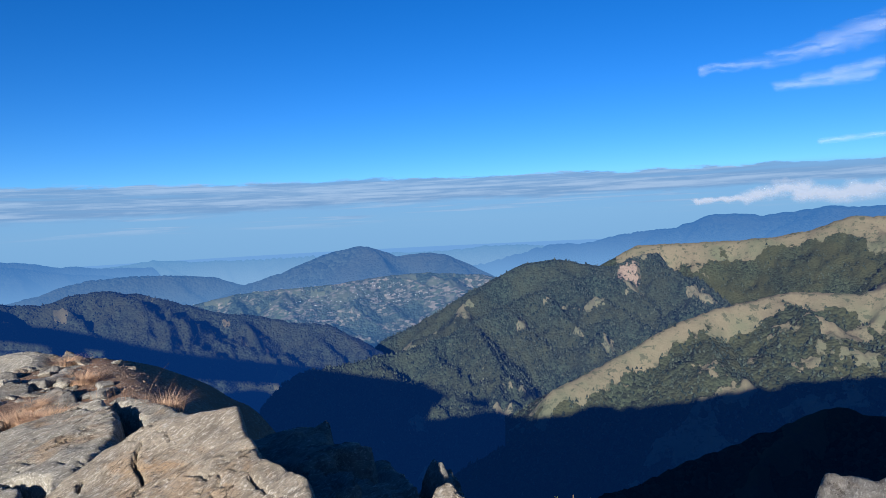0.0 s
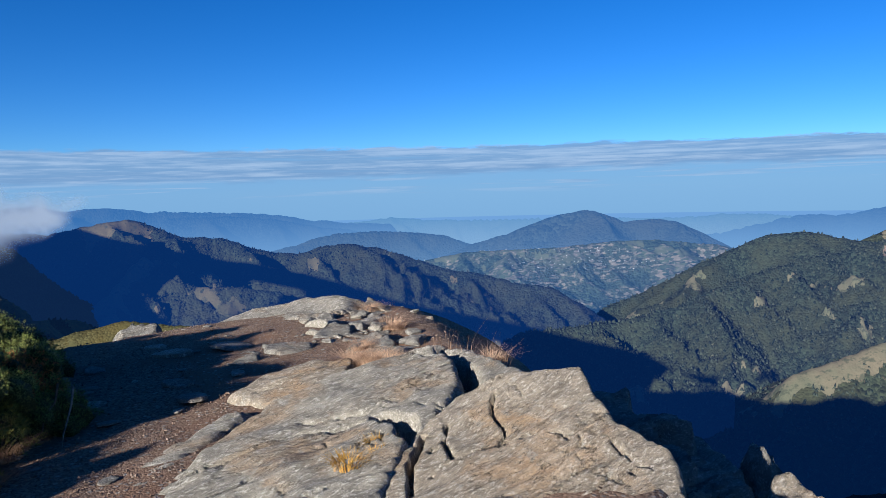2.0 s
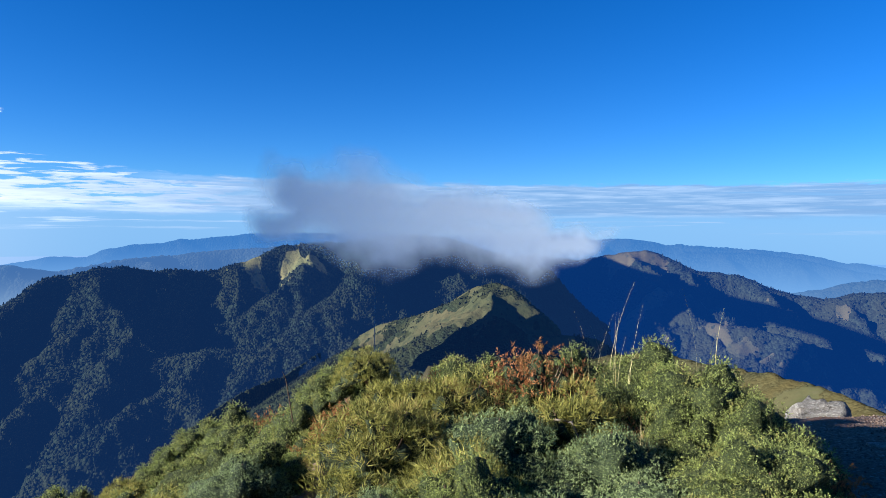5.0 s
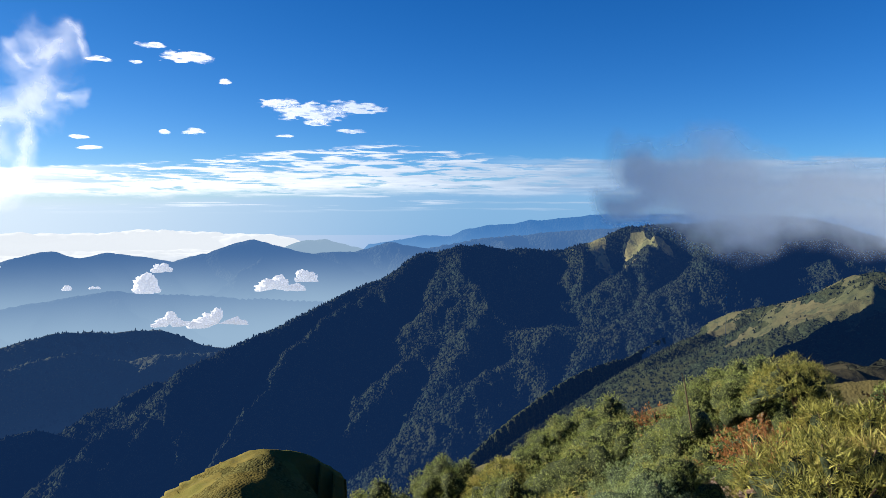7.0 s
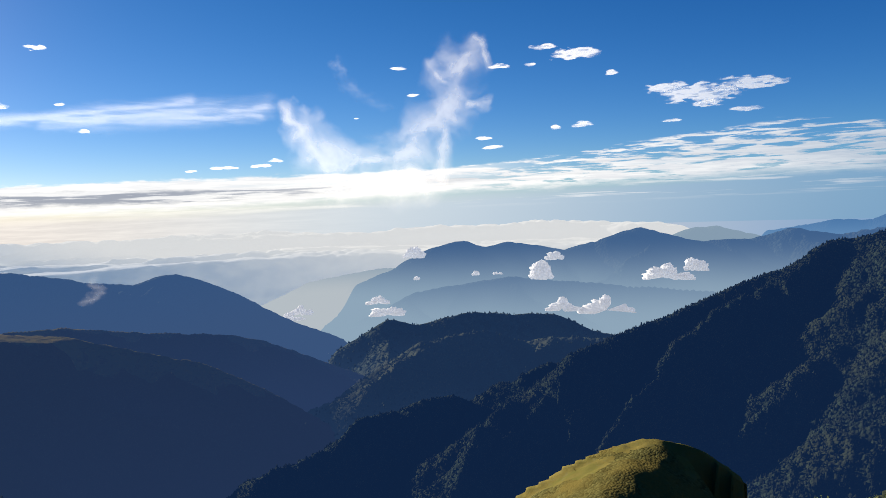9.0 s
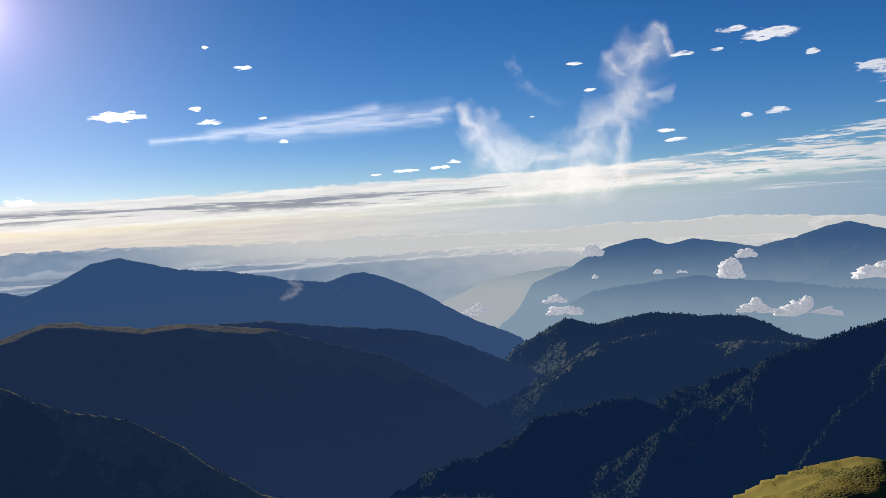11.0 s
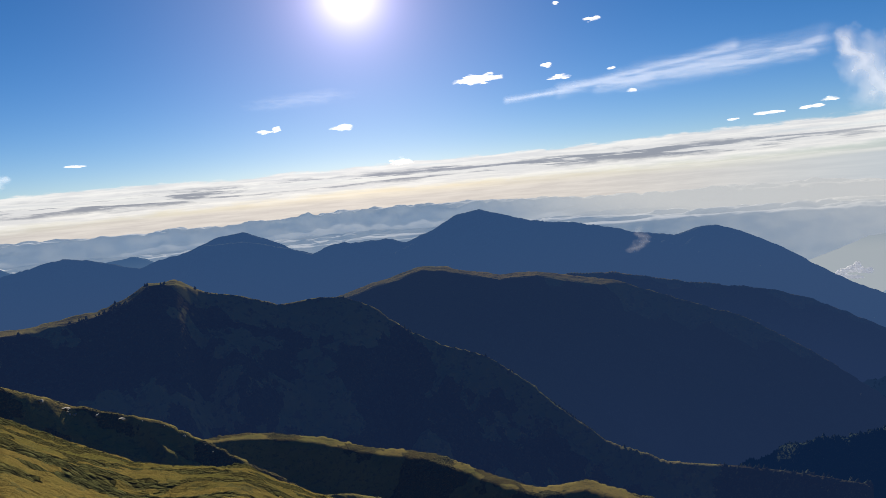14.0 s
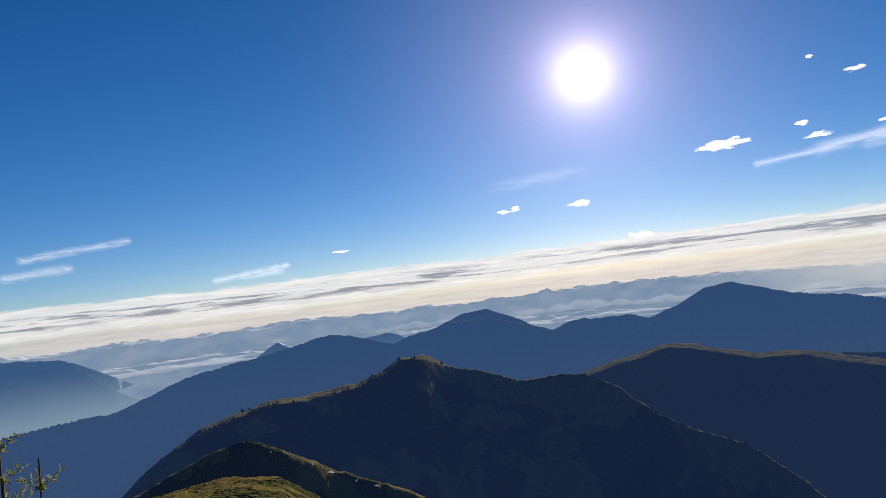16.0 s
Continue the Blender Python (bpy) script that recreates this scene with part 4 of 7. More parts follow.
# --- the town: tiny white houses strung along the terraces
def make_town():
    A, Rr, P = GRIDS["town_hillside"]
    me = bpy.data.meshes.new("house")
    v = [(-1, -0.6, -0.6), (1, -0.6, -0.6), (1, 0.6, -0.6), (-1, 0.6, -0.6), (-1, -0.6, 0.6), (1, -0.6, 0.6), (1, 0.6, 0.6), (-1, 0.6, 0.6), (-1, 0, 1.0), (1, 0, 1.0)]
    f = [(0, 1, 5, 4), (2, 3, 7, 6), (1, 2, 6, 9, 5), (3, 0, 4, 8, 7), (4, 5, 9, 8), (6, 7, 8, 9)]
    me.from_pydata(v, [], f)
    m, n = material("whitewash")
    pick = n.add("ShaderNodeObjectInfo").outputs["Random"]
    # house walls carry painted haze emission as well
    finish(n, n.mix(pick, rgb(0.62, 0.63, 0.64), rgb(0.32, 0.34, 0.36)), 0.8, air=rgb(0.050, 0.15, 0.36), haze=0.40)
    me.materials.append(m)
    rs = random.Random(12)
    az0 = np.degrees(A)
    for i in range(230):
        az = rs.gauss(9.0, 3.6) if i % 3 else rs.gauss(5, 4)
        want = rs.choice((-5.0, -5.12, -5.25, -5.4, -5.7, -6.0, -6.2, -6.6)) + rs.gauss(0, 0.08)
        j = int(np.argmin(np.abs(az0 - az)))
        el = np.degrees(np.arctan2(P[:, j, 2] - 1.5, Rr))
        r = int(np.argmin(np.abs(el - want) + (Rr > 2450) * 9 + (Rr < 1700) * 9))
        s = rs.uniform(0.4, 1.0)
        ob = tagged(new("house", me), "tiny whitewashed house on the far hillside", "house", "houses of the hill town")
        x, y, z = P[r, j]
        ob.matrix_world = pose(x, y, z + s * 0.4, 0, 0, az + rs.uniform(-30, 30)) @ Matrix.Diagonal((s * rs.uniform(0.9, 2.0), s, s * rs.uniform(0.8, 1.3), 1))


make_town()


# ---------------------------------------------------------------- clouds
def cloud_material(name, alpha=0.95, scale=0.02, lo=0.28, hi=0.75, tint=(0.95, 0.96, 1.0), through=0.5, broken=1.1):
    """Thin vapour: 'dens' fades to nothing at the edge, broken by billows."""
    m, n = material(name)
    pos = n.add("ShaderNodeNewGeometry").outputs["Position"]
    dens = n.add("ShaderNodeAttribute", attribute="dens").outputs["Fac"]
    bill = n.noise(pos, scale, 7.0, 0.6, 0.6)
    a = n.step(n.math("ADD", dens, n.math("MULTIPLY", n.math("SUBTRACT", bill, 0.5), broken)), lo, hi)
    a = n.math("MULTIPLY", n.math("MULTIPLY", a, alpha), n.step(dens, 0.0, 0.2))
    d = n.add("ShaderNodeBsdfDiffuse", (0, rgb(*tint)))
    t = n.add("ShaderNodeBsdfTranslucent", (0, rgb(*tint)))
    body = n.add("ShaderNodeMixShader", (0, through), (1, d.outputs[0]), (2, t.outputs[0])).outputs[0]
    clear = n.add("ShaderNodeBsdfTransparent")
    n.add("ShaderNodeOutputMaterial", (0, n.add("ShaderNodeMixShader", (0, a), (1, clear.outputs[0]), (2, body)).outputs[0]))
    return m


def vapour(name, label, strokes, dist, mat, res=0.18, depth=60.0, seed=1, power=1.0, warp=0.5, flat=1.0, ragged=0.5, taper=False):
    """A drifting cloud; strokes are (bearing, elevation, bearing, elevation, half width) in degrees."""
    s = np.array(strokes, float)
    pad = s[:, 4].max() * 1.5
    a0, a1 = min(s[:, 0].min(), s[:, 2].min()) - pad, max(s[:, 0].max(), s[:, 2].max()) + pad
    e0, e1 = min(s[:, 1].min(), s[:, 3].min()) - pad, max(s[:, 1].max(), s[:, 3].max()) + pad
    A, E = np.meshgrid(np.arange(a0, a1, res), np.arange(e0, e1, res))
    dens = np.zeros_like(A)
    q = max(pad * 0.55, 0.3)
    wa, we = (fbm(A / q, E / q, 5, seed) - 0.5) * 2.6 * q * warp, (fbm(A / q + 9, E / q + 4, 5, seed + 3) - 0.5) * 2.6 * q * warp * flat
    grain = smooth01(fbm((A + wa) / (q * 1.6), (E + we) / (q * 0.8 * flat), 5, seed + 6), 0.28, 0.62)
    A0, E0 = A, E
    A, E = A + wa, E + we
    for x0, y0, x1, y1, w in strokes:
        dx, dy = x1 - x0, y1 - y0
        t = np.clip(((A - x0) * dx + (E - y0) * dy) / (dx * dx + dy * dy + 1e-6), 0, 1)
        d = np.hypot(A - x0 - t * dx, E - y0 - t * dy) / w
        fade = smooth01(t, 0, 0.35) * smooth01(1 - t, 0, 0.35) if taper else 1.0
        dens = np.maximum(dens, np.clip(1 - d, 0, 1) ** power * fade)
    A, E = A0, E0
    dens = dens * (1 - ragged + ragged * grain)
    R = dist - depth * dens * (0.6 + 0.8 * fbm(A / pad, E / pad, 4, seed))
    X, Y, Z = -np.sin(np.radians(A)) * R, np.cos(np.radians(A)) * R, 1.5 + np.tan(np.radians(E)) * R
    me = grid_mesh(name, np.stack([X, Y, Z], -1), dens > 0.0, {"dens": dens}, mat)
    return tagged(new(name, me), label, "cloud")


M_MIST = cloud_material("drifting_mist", 0.93, 0.03, 0.02, 0.85, (0.82, 0.93, 1.0), 0.75, 0.4)
M_PLUME = cloud_material("thin_plume", 0.48, 0.005, 0.05, 1.15, (0.66, 0.66, 0.68), 0.75, 1.0)
M_WISP = cloud_material("wispy_cloud", 0.30, 0.0035, 0.0, 1.3, (0.9, 0.9, 0.92), 0.7, 0.6)
M_FAINT = cloud_material("faint_veil", 0.08, 0.0035, 0.05, 1.2, (0.9, 0.9, 0.92), 0.7)
M_WISP2 = cloud_material("grey_vapour", 0.75, 0.006, 0.0, 0.8, (0.22, 0.24, 0.29), 0.2, 0.6)
M_TUFT = cloud_material("cloud_tufts", 0.72, 0.010, 0.05, 0.85, (1, 1, 1), 0.6, 0.35)
# sheet 156 m off, placed to cover the mountain top from the camera
vapour("cloud_bank", "grey drifting cloud, a near sheet lined up with the mountain top", [(70.8, 3.4, 69, 2.2, 3.0), (69, 2.0, 65, 0.5, 4.2), (65, 0.3, 58, -0.2, 4.4), (58, -0.4, 52, -1.2, 3.4), (52, -1.2, 47.5, -0.6, 2.0), (73, 0.2, 70, 1, 2.2), (60, 1.2, 53, 0.5, 3.0), (66, 2.2, 62, 0.5, 4.5)], 156, M_MIST, 0.2, 0, 3, warp=0.3, ragged=0.1)


def add_shade_sheet():
    """A thin upright sheet, added to shade the valley; it stands edge-on to the camera."""
    d, h = np.meshgrid(np.linspace(200, 1480, 200), np.linspace(0, 1, 24))
    top = d * np.tan(np.radians(2.6 + 0.3 * np.sin(d / 70) + 0.7 * smooth01(d, 600, 900) - 9.5 * smooth01(d, 340, 160)))
    # lower edge shaped to shade the valley, notched to light the wooded shoulder
    low = -d * (0.03 + 0.16 * smooth01(d, 275, 295) - 0.175 * smooth01(d, 520, 575) + 0.05 * smooth01(d, 760, 840) - 0.095 * smooth01(d, 840, 870) * smooth01(d, 1060, 1020))
    along, out = bearing(64.0), bearing(154.0)
    wave = (fbm(d / 90, h * 3, 4, 8) - 0.5) * d * 0.0004 * smooth01(d, 300, 600)
    P = np.stack([-3.77 + along.x * d + out.x * wave, 0.05 + along.y * d + out.y * wave, 1.5 + low + (top - low) * h], -1)
    me = grid_mesh("cloud_bank", P, np.ones(d.shape, bool), {}, M_SHADE_SHEET)
    tagged(new("cloud_bank", me), "thin upright sheet behind the cloud, added to shade the valley", "cloud")


M_SHADE_SHEET = bpy.data.materials.new("shade_sheet")
M_SHADE_SHEET.use_nodes = True
sheet_nodes = Nodes(M_SHADE_SHEET.node_tree)
sheet_nodes.add("ShaderNodeOutputMaterial", (0, sheet_nodes.add("ShaderNodeBsdfDiffuse", (0, rgb(0.20, 0.23, 0.27))).outputs[0]))
add_shade_sheet()
vapour("cloud_plume", "white horn-shaped plume of thin cloud rising from the haze", [(128.7, 8.1, 128.0, 6.4, 1.15), (128.0, 6.4, 126.6, 4.0, 1.92), (126.8, 4.2, 124, 3.2, 2.82), (124.4, 3.1, 120.6, 3.6, 3.07), (121, 3.7, 118.6, 5.4, 2.82), (118.6, 5.4, 116.6, 7.4, 2.82), (116.4, 7.2, 115.3, 10.2, 3.46), (115.2, 10.2, 113.9, 11.9, 1.66), (113.8, 12.2, 112.9, 10.8, 1.15), (117.2, 11.1, 116.6, 9.6, 1.28),
       (117.2, 5.4, 117.3, 2.0, 1.41), (114.4, 7.5, 112.7, 7.5, 0.77), (125, 2.2, 118.5, 1.4, 2.56)], 4600, M_PLUME, 0.08, 0, 5, warp=0.36, ragged=0.5)
vapour("cloud_streak", "faint torn veil beside the plume", [(124.9, 11.0, 124.0, 9.4, 0.8), (124.2, 9.6, 121.4, 8.0, 1.0)], 4650, M_FAINT, 0.10, 0, 27, warp=0.5, ragged=0.6)
vapour("cloud_streak", "long thin feathery cloud streak", [(153.2, 6.35, 143, 7.1, 0.5), (149, 6.65, 136, 8.3, 0.9), (146, 6.7, 131, 7.3, 1.1), (143, 7.0, 130.5, 7.9, 1.7)], 4700, M_WISP, 0.08, 0, 6, power=1.5, warp=0.10, flat=0.2, ragged=0.35)
vapour("cloud_streak", "faint veil under the sun", [(176, 7.2, 164, 8.0, 0.8)], 4700, M_FAINT, 0.12, 0, 7, warp=0.25, flat=0.25, ragged=0.5, taper=True)
vapour("cloud_streak", "thin bright streak low in the clear sky", [(196, 2.3, 190.5, 3.0, 0.40), (194, 2.4, 191, 2.6, 0.4)], 4700, M_WISP, 0.06, 0, 17, warp=0.3, flat=0.25, ragged=0.5)
vapour("cloud_streak", "thin grey streak low in the clear sky", [(209, 5.0, 202, 5.9, 0.45), (210, 3.8, 206, 4.2, 0.5)], 4700, M_WISP, 0.06, 0, 19, warp=0.3, flat=0.25, ragged=0.5)
vapour("cloud_streak", "feathery cloud high over the far range", [(-20.6, 10.1, -26.7, 10.35, 0.55), (-25, 10.2, -30.2, 11.0, 0.8), (-29, 10.8, -35, 12.2, 1.3)], 4700, M_WISP, 0.07, 0, 8, warp=0.45, flat=0.3, ragged=0.6)
vapour("cloud_streak", "bright feathery cloud over the far range", [(-25.7, 8.35, -29.2, 8.3, 0.5), (-27.6, 8.5, -31.6, 8.45, 0.75), (-29.5, 8.8, -33, 9.2, 0.6)], 4700, M_WISP, 0.06, 0, 18, warp=0.35, flat=0.3, ragged=0.4)
vapour("cloud_streak", "thin pale streak over the far range", [(-28.5, 4.15, -34, 4.4, 0.3)], 4700, M_WISP, 0.06, 0, 28, warp=0.3, flat=0.3, ragged=0.4)
vapour("cloud_bank", "low cloud heaped on the far range crest", [(-19.8, 0.35, -24, 0.45, 0.35), (-23.5, 0.4, -25.7, 0.9, 0.7), (-25.5, 0.95, -27.4, 1.05, 0.75), (-27, 0.6, -30, 0.35, 0.8), (-30, 0.5, -37, 0.7, 0.9)], 4200, M_WISP2, 0.07, 5, 9, warp=0.4, flat=0.7, ragged=0.35)
vapour("cloud_wisp", "small wisp of mist on the mountain's flank", [(143.6, -4.9, 143.2, -5.7, 0.55), (143.0, -5.6, 144.1, -6.2, 0.6)], 2250, M_FAINT, 0.05, 0, 29, warp=0.6, ragged=0.6)


def cloudlet(a, e, wide, high, seed):
    """A small flat cloud: streaks of vapour side by side, thin towards its ends."""
    A, E = np.meshgrid(np.arange(a - wide * 0.8, a + wide * 0.8, 0.045), np.arange(e - high * 1.5, e + high * 1.9, 0.022))
    q = fbm(A / 0.8, E / 0.22, 5, seed) - 0.5
    x, y = (A - a) / (wide * 0.5) + (fbm(A / 1.2, E / 0.8, 4, seed + 3) - 0.5) * 0.7, (E - e) / high + q * 1.5
    y = np.where(y < 0, y * 1.5, y)
    dens = np.clip(1.15 - x * x - y * y, 0, 1) * (0.55 + 0.9 * smooth01(fbm(A / 0.9 + 5, E / 0.16, 5, seed + 6), 0.36, 0.6))
    R = np.full(A.shape, 4700.0)
    P = np.stack([-np.sin(np.radians(A)) * R, np.cos(np.radians(A)) * R, 1.5 + np.tan(np.radians(E)) * R], -1)
    me = grid_mesh("cloudlet", P, dens > 0.0, {"dens": np.clip(dens, 0, 1)}, M_TUFT)
    tagged(new("cloudlet", me), "small white cloud drifting in clear sky", "cloud", "cloudlets in the sky")


for i, (a, e, w, h) in enumerate([(155.2, 8.1, 4.2, 0.42), (149.9, 8.7, 1.0, 0.22), (149.0, 7.66, 2.0, 0.25), (146.2, 11.7, 1.8, 0.24), (148.9, 13.2, 0.6, 0.14), (166.6, 5.25, 2.1, 0.26), (172.5, 5.3, 1.6, 0.16), (171.7, 5.5, 0.7, 0.3), (162.1, 2.2, 2.2, 0.35),
                                  (134.0, 3.25, 2.0, 0.17), (131.2, 3.4, 1.7, 0.17), (130.0, 3.75, 1.5, 0.15), (136.4, 3.05, 0.9, 0.12), (97.0, 7.35, 6.5, 0.75), (93.4, 7.75, 5.0, 0.6), (99.0, 8.0, 3.6, 0.4), (96, 6.6, 2.4, 0.3), (106.0, 11.1, 4.4, 0.5), (108.5, 11.7, 2.4, 0.35), (112.1, 10.5, 2.0, 0.2), (109.5, 10.5, 0.9, 0.16),
                                  (105.5, 5.63, 1.6, 0.24), (107.6, 5.55, 0.8, 0.2), (103.1, 9.43, 1.0, 0.28), (120.0, 10.65, 1.4, 0.16), (93.5, 6.0, 2.6, 0.2), (98.8, 5.5, 1.8, 0.18), (113.4, 5.0, 1.6, 0.16), (112.6, 4.2, 2.0, 0.16), (145.0, 7.9, 0.7, 0.13), (143.6, 6.0, 0.8, 0.2), (186.2, 3.6, 1.6, 0.16), (118.9, 8.6, 1.1, 0.16), (123.5, 6.9, 0.5, 0.12)]):
    cloudlet(a, e, w, h, 20 + i * 3)


def heaped(bm, balls, mid, cuts, rough, size):
    """One skin over a heap of balls, seen from its middle."""
    for v in bmesh.ops.create_icosphere(bm, subdivisions=cuts, radius=1.0)["verts"]:
        d = v.co.normalized()
        far = 0.02
        for c, r in balls:
            o = c - mid
            b = o.dot(d)
            q = b * b - o.length_squared + r * r
            if q > 0:
                far = max(far, b + math.sqrt(q))
        p = mid + d * far
        v.co = mid + d * far * (1 + rough * noise.fractal(p / size, 0.6, 2.0, 4))


def cumulus(az, el, dist, wide, high, seed):
    """A heaped cloud of merged billows."""
    rs = random.Random(seed)
    balls = []
    for k in range(18):
        t = rs.uniform(-1, 1)
        r = high * rs.uniform(0.22, 0.45) * (1.1 - 0.6 * abs(t))
        balls.append((Vector((t * wide * 0.42, rs.uniform(-0.2, 0.2) * high, r * 0.5 + rs.uniform(0, 0.55) * high * (1 - abs(t)))), r))
    bm = bmesh.new()
    heaped(bm, balls, Vector((0, 0, 0.15 * high)), 5, 0.26, high * 0.22)
    for v in bm.verts:
        v.co.z = max(v.co.z, -0.06 * high)
    me = bpy.data.meshes.new("cumulus")
    bm.to_mesh(me), bm.free()
    me.polygons.foreach_set("use_smooth", [True] * len(me.polygons))
    me.materials.append(M_CUMULUS)
    ob = tagged(new("cumulus", me), "small bright white heaped cloud below the summits", "cloud", "heaped clouds in the valley")
    ob.matrix_world = Matrix.Translation(bearing(az, 0) * dist + Vector((0, 0, dist * math.tan(radians(el))))) @ pose(0, 0, 0, 0, 0, az)


def cumulus_material():
    m, n = material("cumulus_white")
    d = n.add("ShaderNodeBsdfDiffuse", (0, rgb(0.95, 0.95, 0.97)))
    t = n.add("ShaderNodeBsdfTranslucent", (0, rgb(0.95, 0.95, 0.97)))
    body = n.add("ShaderNodeMixShader", (0, 0.4), (1, d.outputs[0]), (2, t.outputs[0]))
    glow = n.add("ShaderNodeEmission", (0, rgb(0.85, 0.9, 1.0)), (1, 0.36))      # emission added to brighten the cloud, in place of light scattered inside it
    n.add("ShaderNodeOutputMaterial", (0, n.add("ShaderNodeMixShader", (0, 0.42), (1, body.outputs[0]), (2, glow.outputs[0]))))
    return m


M_CUMULUS = cumulus_material()
for i, (a, e, d, w, h) in enumerate([(99.3, -6.6, 2450, 210, 75), (97.2, -5.9, 2450, 90, 60), (109, -6.4, 2450, 80, 85), (108, -4.9, 2450, 70, 45), (104, -9.2, 2100, 200, 60), (107.5, -9.0, 2100, 110, 45), (121.8, -9.0, 2300, 160, 50), (122.5, -8.0, 2300, 90, 35),
                                     (114.4, -6.0, 2600, 30, 25), (119.2, -6.2, 2600, 30, 18), (112.6, -6.0, 2600, 45, 18), (119.4, -4.4, 3150, 110, 70), (130, -8.9, 2550, 190, 40), (128.7, -8.5, 2550, 110, 40)]):
    cumulus(a, e, d, w * 0.9, h * 0.75, 60 + i)


# the sea of cloud beyond the southern ranges
def make_cloud_sea():
    m, n = material("cloud_sea")
    pos = n.add("ShaderNodeNewGeometry").outputs["Position"]
    soft = n.noise(n.scaled(pos, 1, 1, 2.0), 0.008, 6.0, 0.6)
    col = n.mix(n.step(soft, 0.35, 0.65), rgb(0.34, 0.48, 0.64), rgb(0.48, 0.60, 0.72))
    side = n.add("ShaderNodeVectorMath", (0, pos), (1, tuple(bearing(110.0) / 4300)), operation="DOT_PRODUCT").outputs["Value"]
    veil = n.step(side, 0.70, 0.93)      # painted haze: paler, stronger emission over the western lowland
    col = n.mix(veil, col, rgb(0.80, 0.82, 0.82))
    d = n.add("ShaderNodeBsdfDiffuse", (0, rgb(0.92, 0.93, 0.96)))
    t = n.add("ShaderNodeBsdfTranslucent", (0, rgb(0.92, 0.93, 0.96)))
    body = n.add("ShaderNodeMixShader", (0, 0.15), (1, d.outputs[0]), (2, t.outputs[0]))
    glow = n.add("ShaderNodeEmission", (0, col), (1, 0.42))      # added glow that imitates light scattered within the distant cloud
    n.add("ShaderNodeOutputMaterial", (0, n.add("ShaderNodeMixShader", (0, n.math("ADD", 0.55, n.math("MULTIPLY", veil, 0.30))), (1, body.outputs[0]), (2, glow.outputs[0]))))
    A = np.radians(np.arange(88, 226, 0.12))
    Rr = np.linspace(3300, 4945, 90)
    X, Y = -np.sin(A)[None, :] * Rr[:, None], np.cos(A)[None, :] * Rr[:, None]
    deg = np.degrees(A)[None, :]
    low = fbm(X / 520, Y / 520, 4, 91)
    b = 0.25 + 0.9 * np.abs(2 * vnoise(X / 90, Y / 90, 92) - 1) + 0.3 * np.abs(2 * vnoise(X / 38, Y / 38, 93) - 1)
    H = -265 + 26 * (low - 0.5) + (b - 0.6) * 9 * smooth01(low, 0.40, 0.60)
    # the far bank
    bank = smooth01(Rr, 4560, 4740)[:, None] * (0.70 + 0.30 * smooth01(deg, 140, 156))
    H = H + bank * (112 + np.abs(2 * vnoise(X / 120, Y / 120, 95) - 1) * 16 + np.abs(2 * vnoise(X / 52, Y / 52, 98) - 1) * 9 + (fbm(X / 300, Y / 300, 3, 96) - 0.5) * 22)
    # long rolls of cloud lying in front of it
    roll = smooth01(fbm(deg / 9.0 + 0 * X, Rr[:, None] / 150.0 + 0 * X, 4, 97), 0.52, 0.66)
    H = H + roll * (20 + (b - 0.6) * 8) * smooth01(Rr, 3700, 4000)[:, None]
    H = H - 420 * smooth01(Rr, 3800, 3300)[:, None] - 300 * smooth01(np.degrees(A), 101, 88)[None, :]
    me = grid_mesh("cloud_sea", np.stack([X, Y, H], -1), np.ones(X.shape, bool), {}, m)
    tagged(new("cloud_sea", me), "sea of cloud spread to the horizon under the sun", "clouds", kind="stuff")


make_cloud_sea()


# ---------------------------------------------------------------- summit: ground, rocks
EDGE = [(1.4, 0.2), (-0.2, 2.0), (-0.75, 3.3), (-1.3, 4.6), (-2.2, 5.6), (-3.2, 7.0), (-4.2, 8.4), (-5.3, 8.6), (-5.9, 7.0), (-6.4, 6.0), (-6.8, 4.9), (-8.0, 4.0), (-8.3, 3.2), (-7.4, 2.2), (-6.2, 0.9),
        (-5.2, -0.4), (-4.4, -1.5), (-2.6, -1.9), (0.4, -1.8), (1.6, -1.0)]
STRIKE = Vector((0.58, 0.815, 0))       # the way the schist layers run


def poly_signed(X, Y, poly):
    """Distance to a polygon's edge, positive inside."""
    d = np.full(X.shape, 1e9)
    inside = np.zeros(X.shape, bool)
    k = len(poly)
    for i in range(k):
        x0, y0 = poly[i][:2]
        x1, y1 = poly[(i + 1) % k][:2]
        dx, dy = x1 - x0, y1 - y0
        t = np.clip(((X - x0) * dx + (Y - y0) * dy) / (dx * dx + dy * dy + 1e-9), 0, 1)
        d = np.minimum(d, np.hypot(X - x0 - t * dx, Y - y0 - t * dy))
        cross = (y0 > Y) != (y1 > Y)
        xi = x0 + (Y - y0) * dx / (dy if abs(dy) > 1e-9 else 1e-9)
        inside ^= cross & (X < xi)
    return np.where(inside, d, -d)


def ground_z(X, Y):
    """Height of the trodden summit and the slopes that break away from it."""
    X, Y = np.asarray(X, float), np.asarray(Y, float)
    d = np.maximum(-poly_signed(X, Y, EDGE), 0)
    steep = 0.42 + 0.75 * smooth01(X, -3.5, -0.6) * smooth01(Y, 0.5, 2.5)
    z = -steep * d - 0.03 * d * d
    lump = (fbm(X / 1.1, Y / 1.1, 4, 101) - 0.5) * 0.10 + (fbm(X / 0.22, Y / 0.22, 3, 102) - 0.5) * 0.035
    return z + lump * (1 + np.minimum(d, 3)) + 0.02


def gz(x, y):
    return float(ground_z(np.array([x]), np.array([y]))[0])


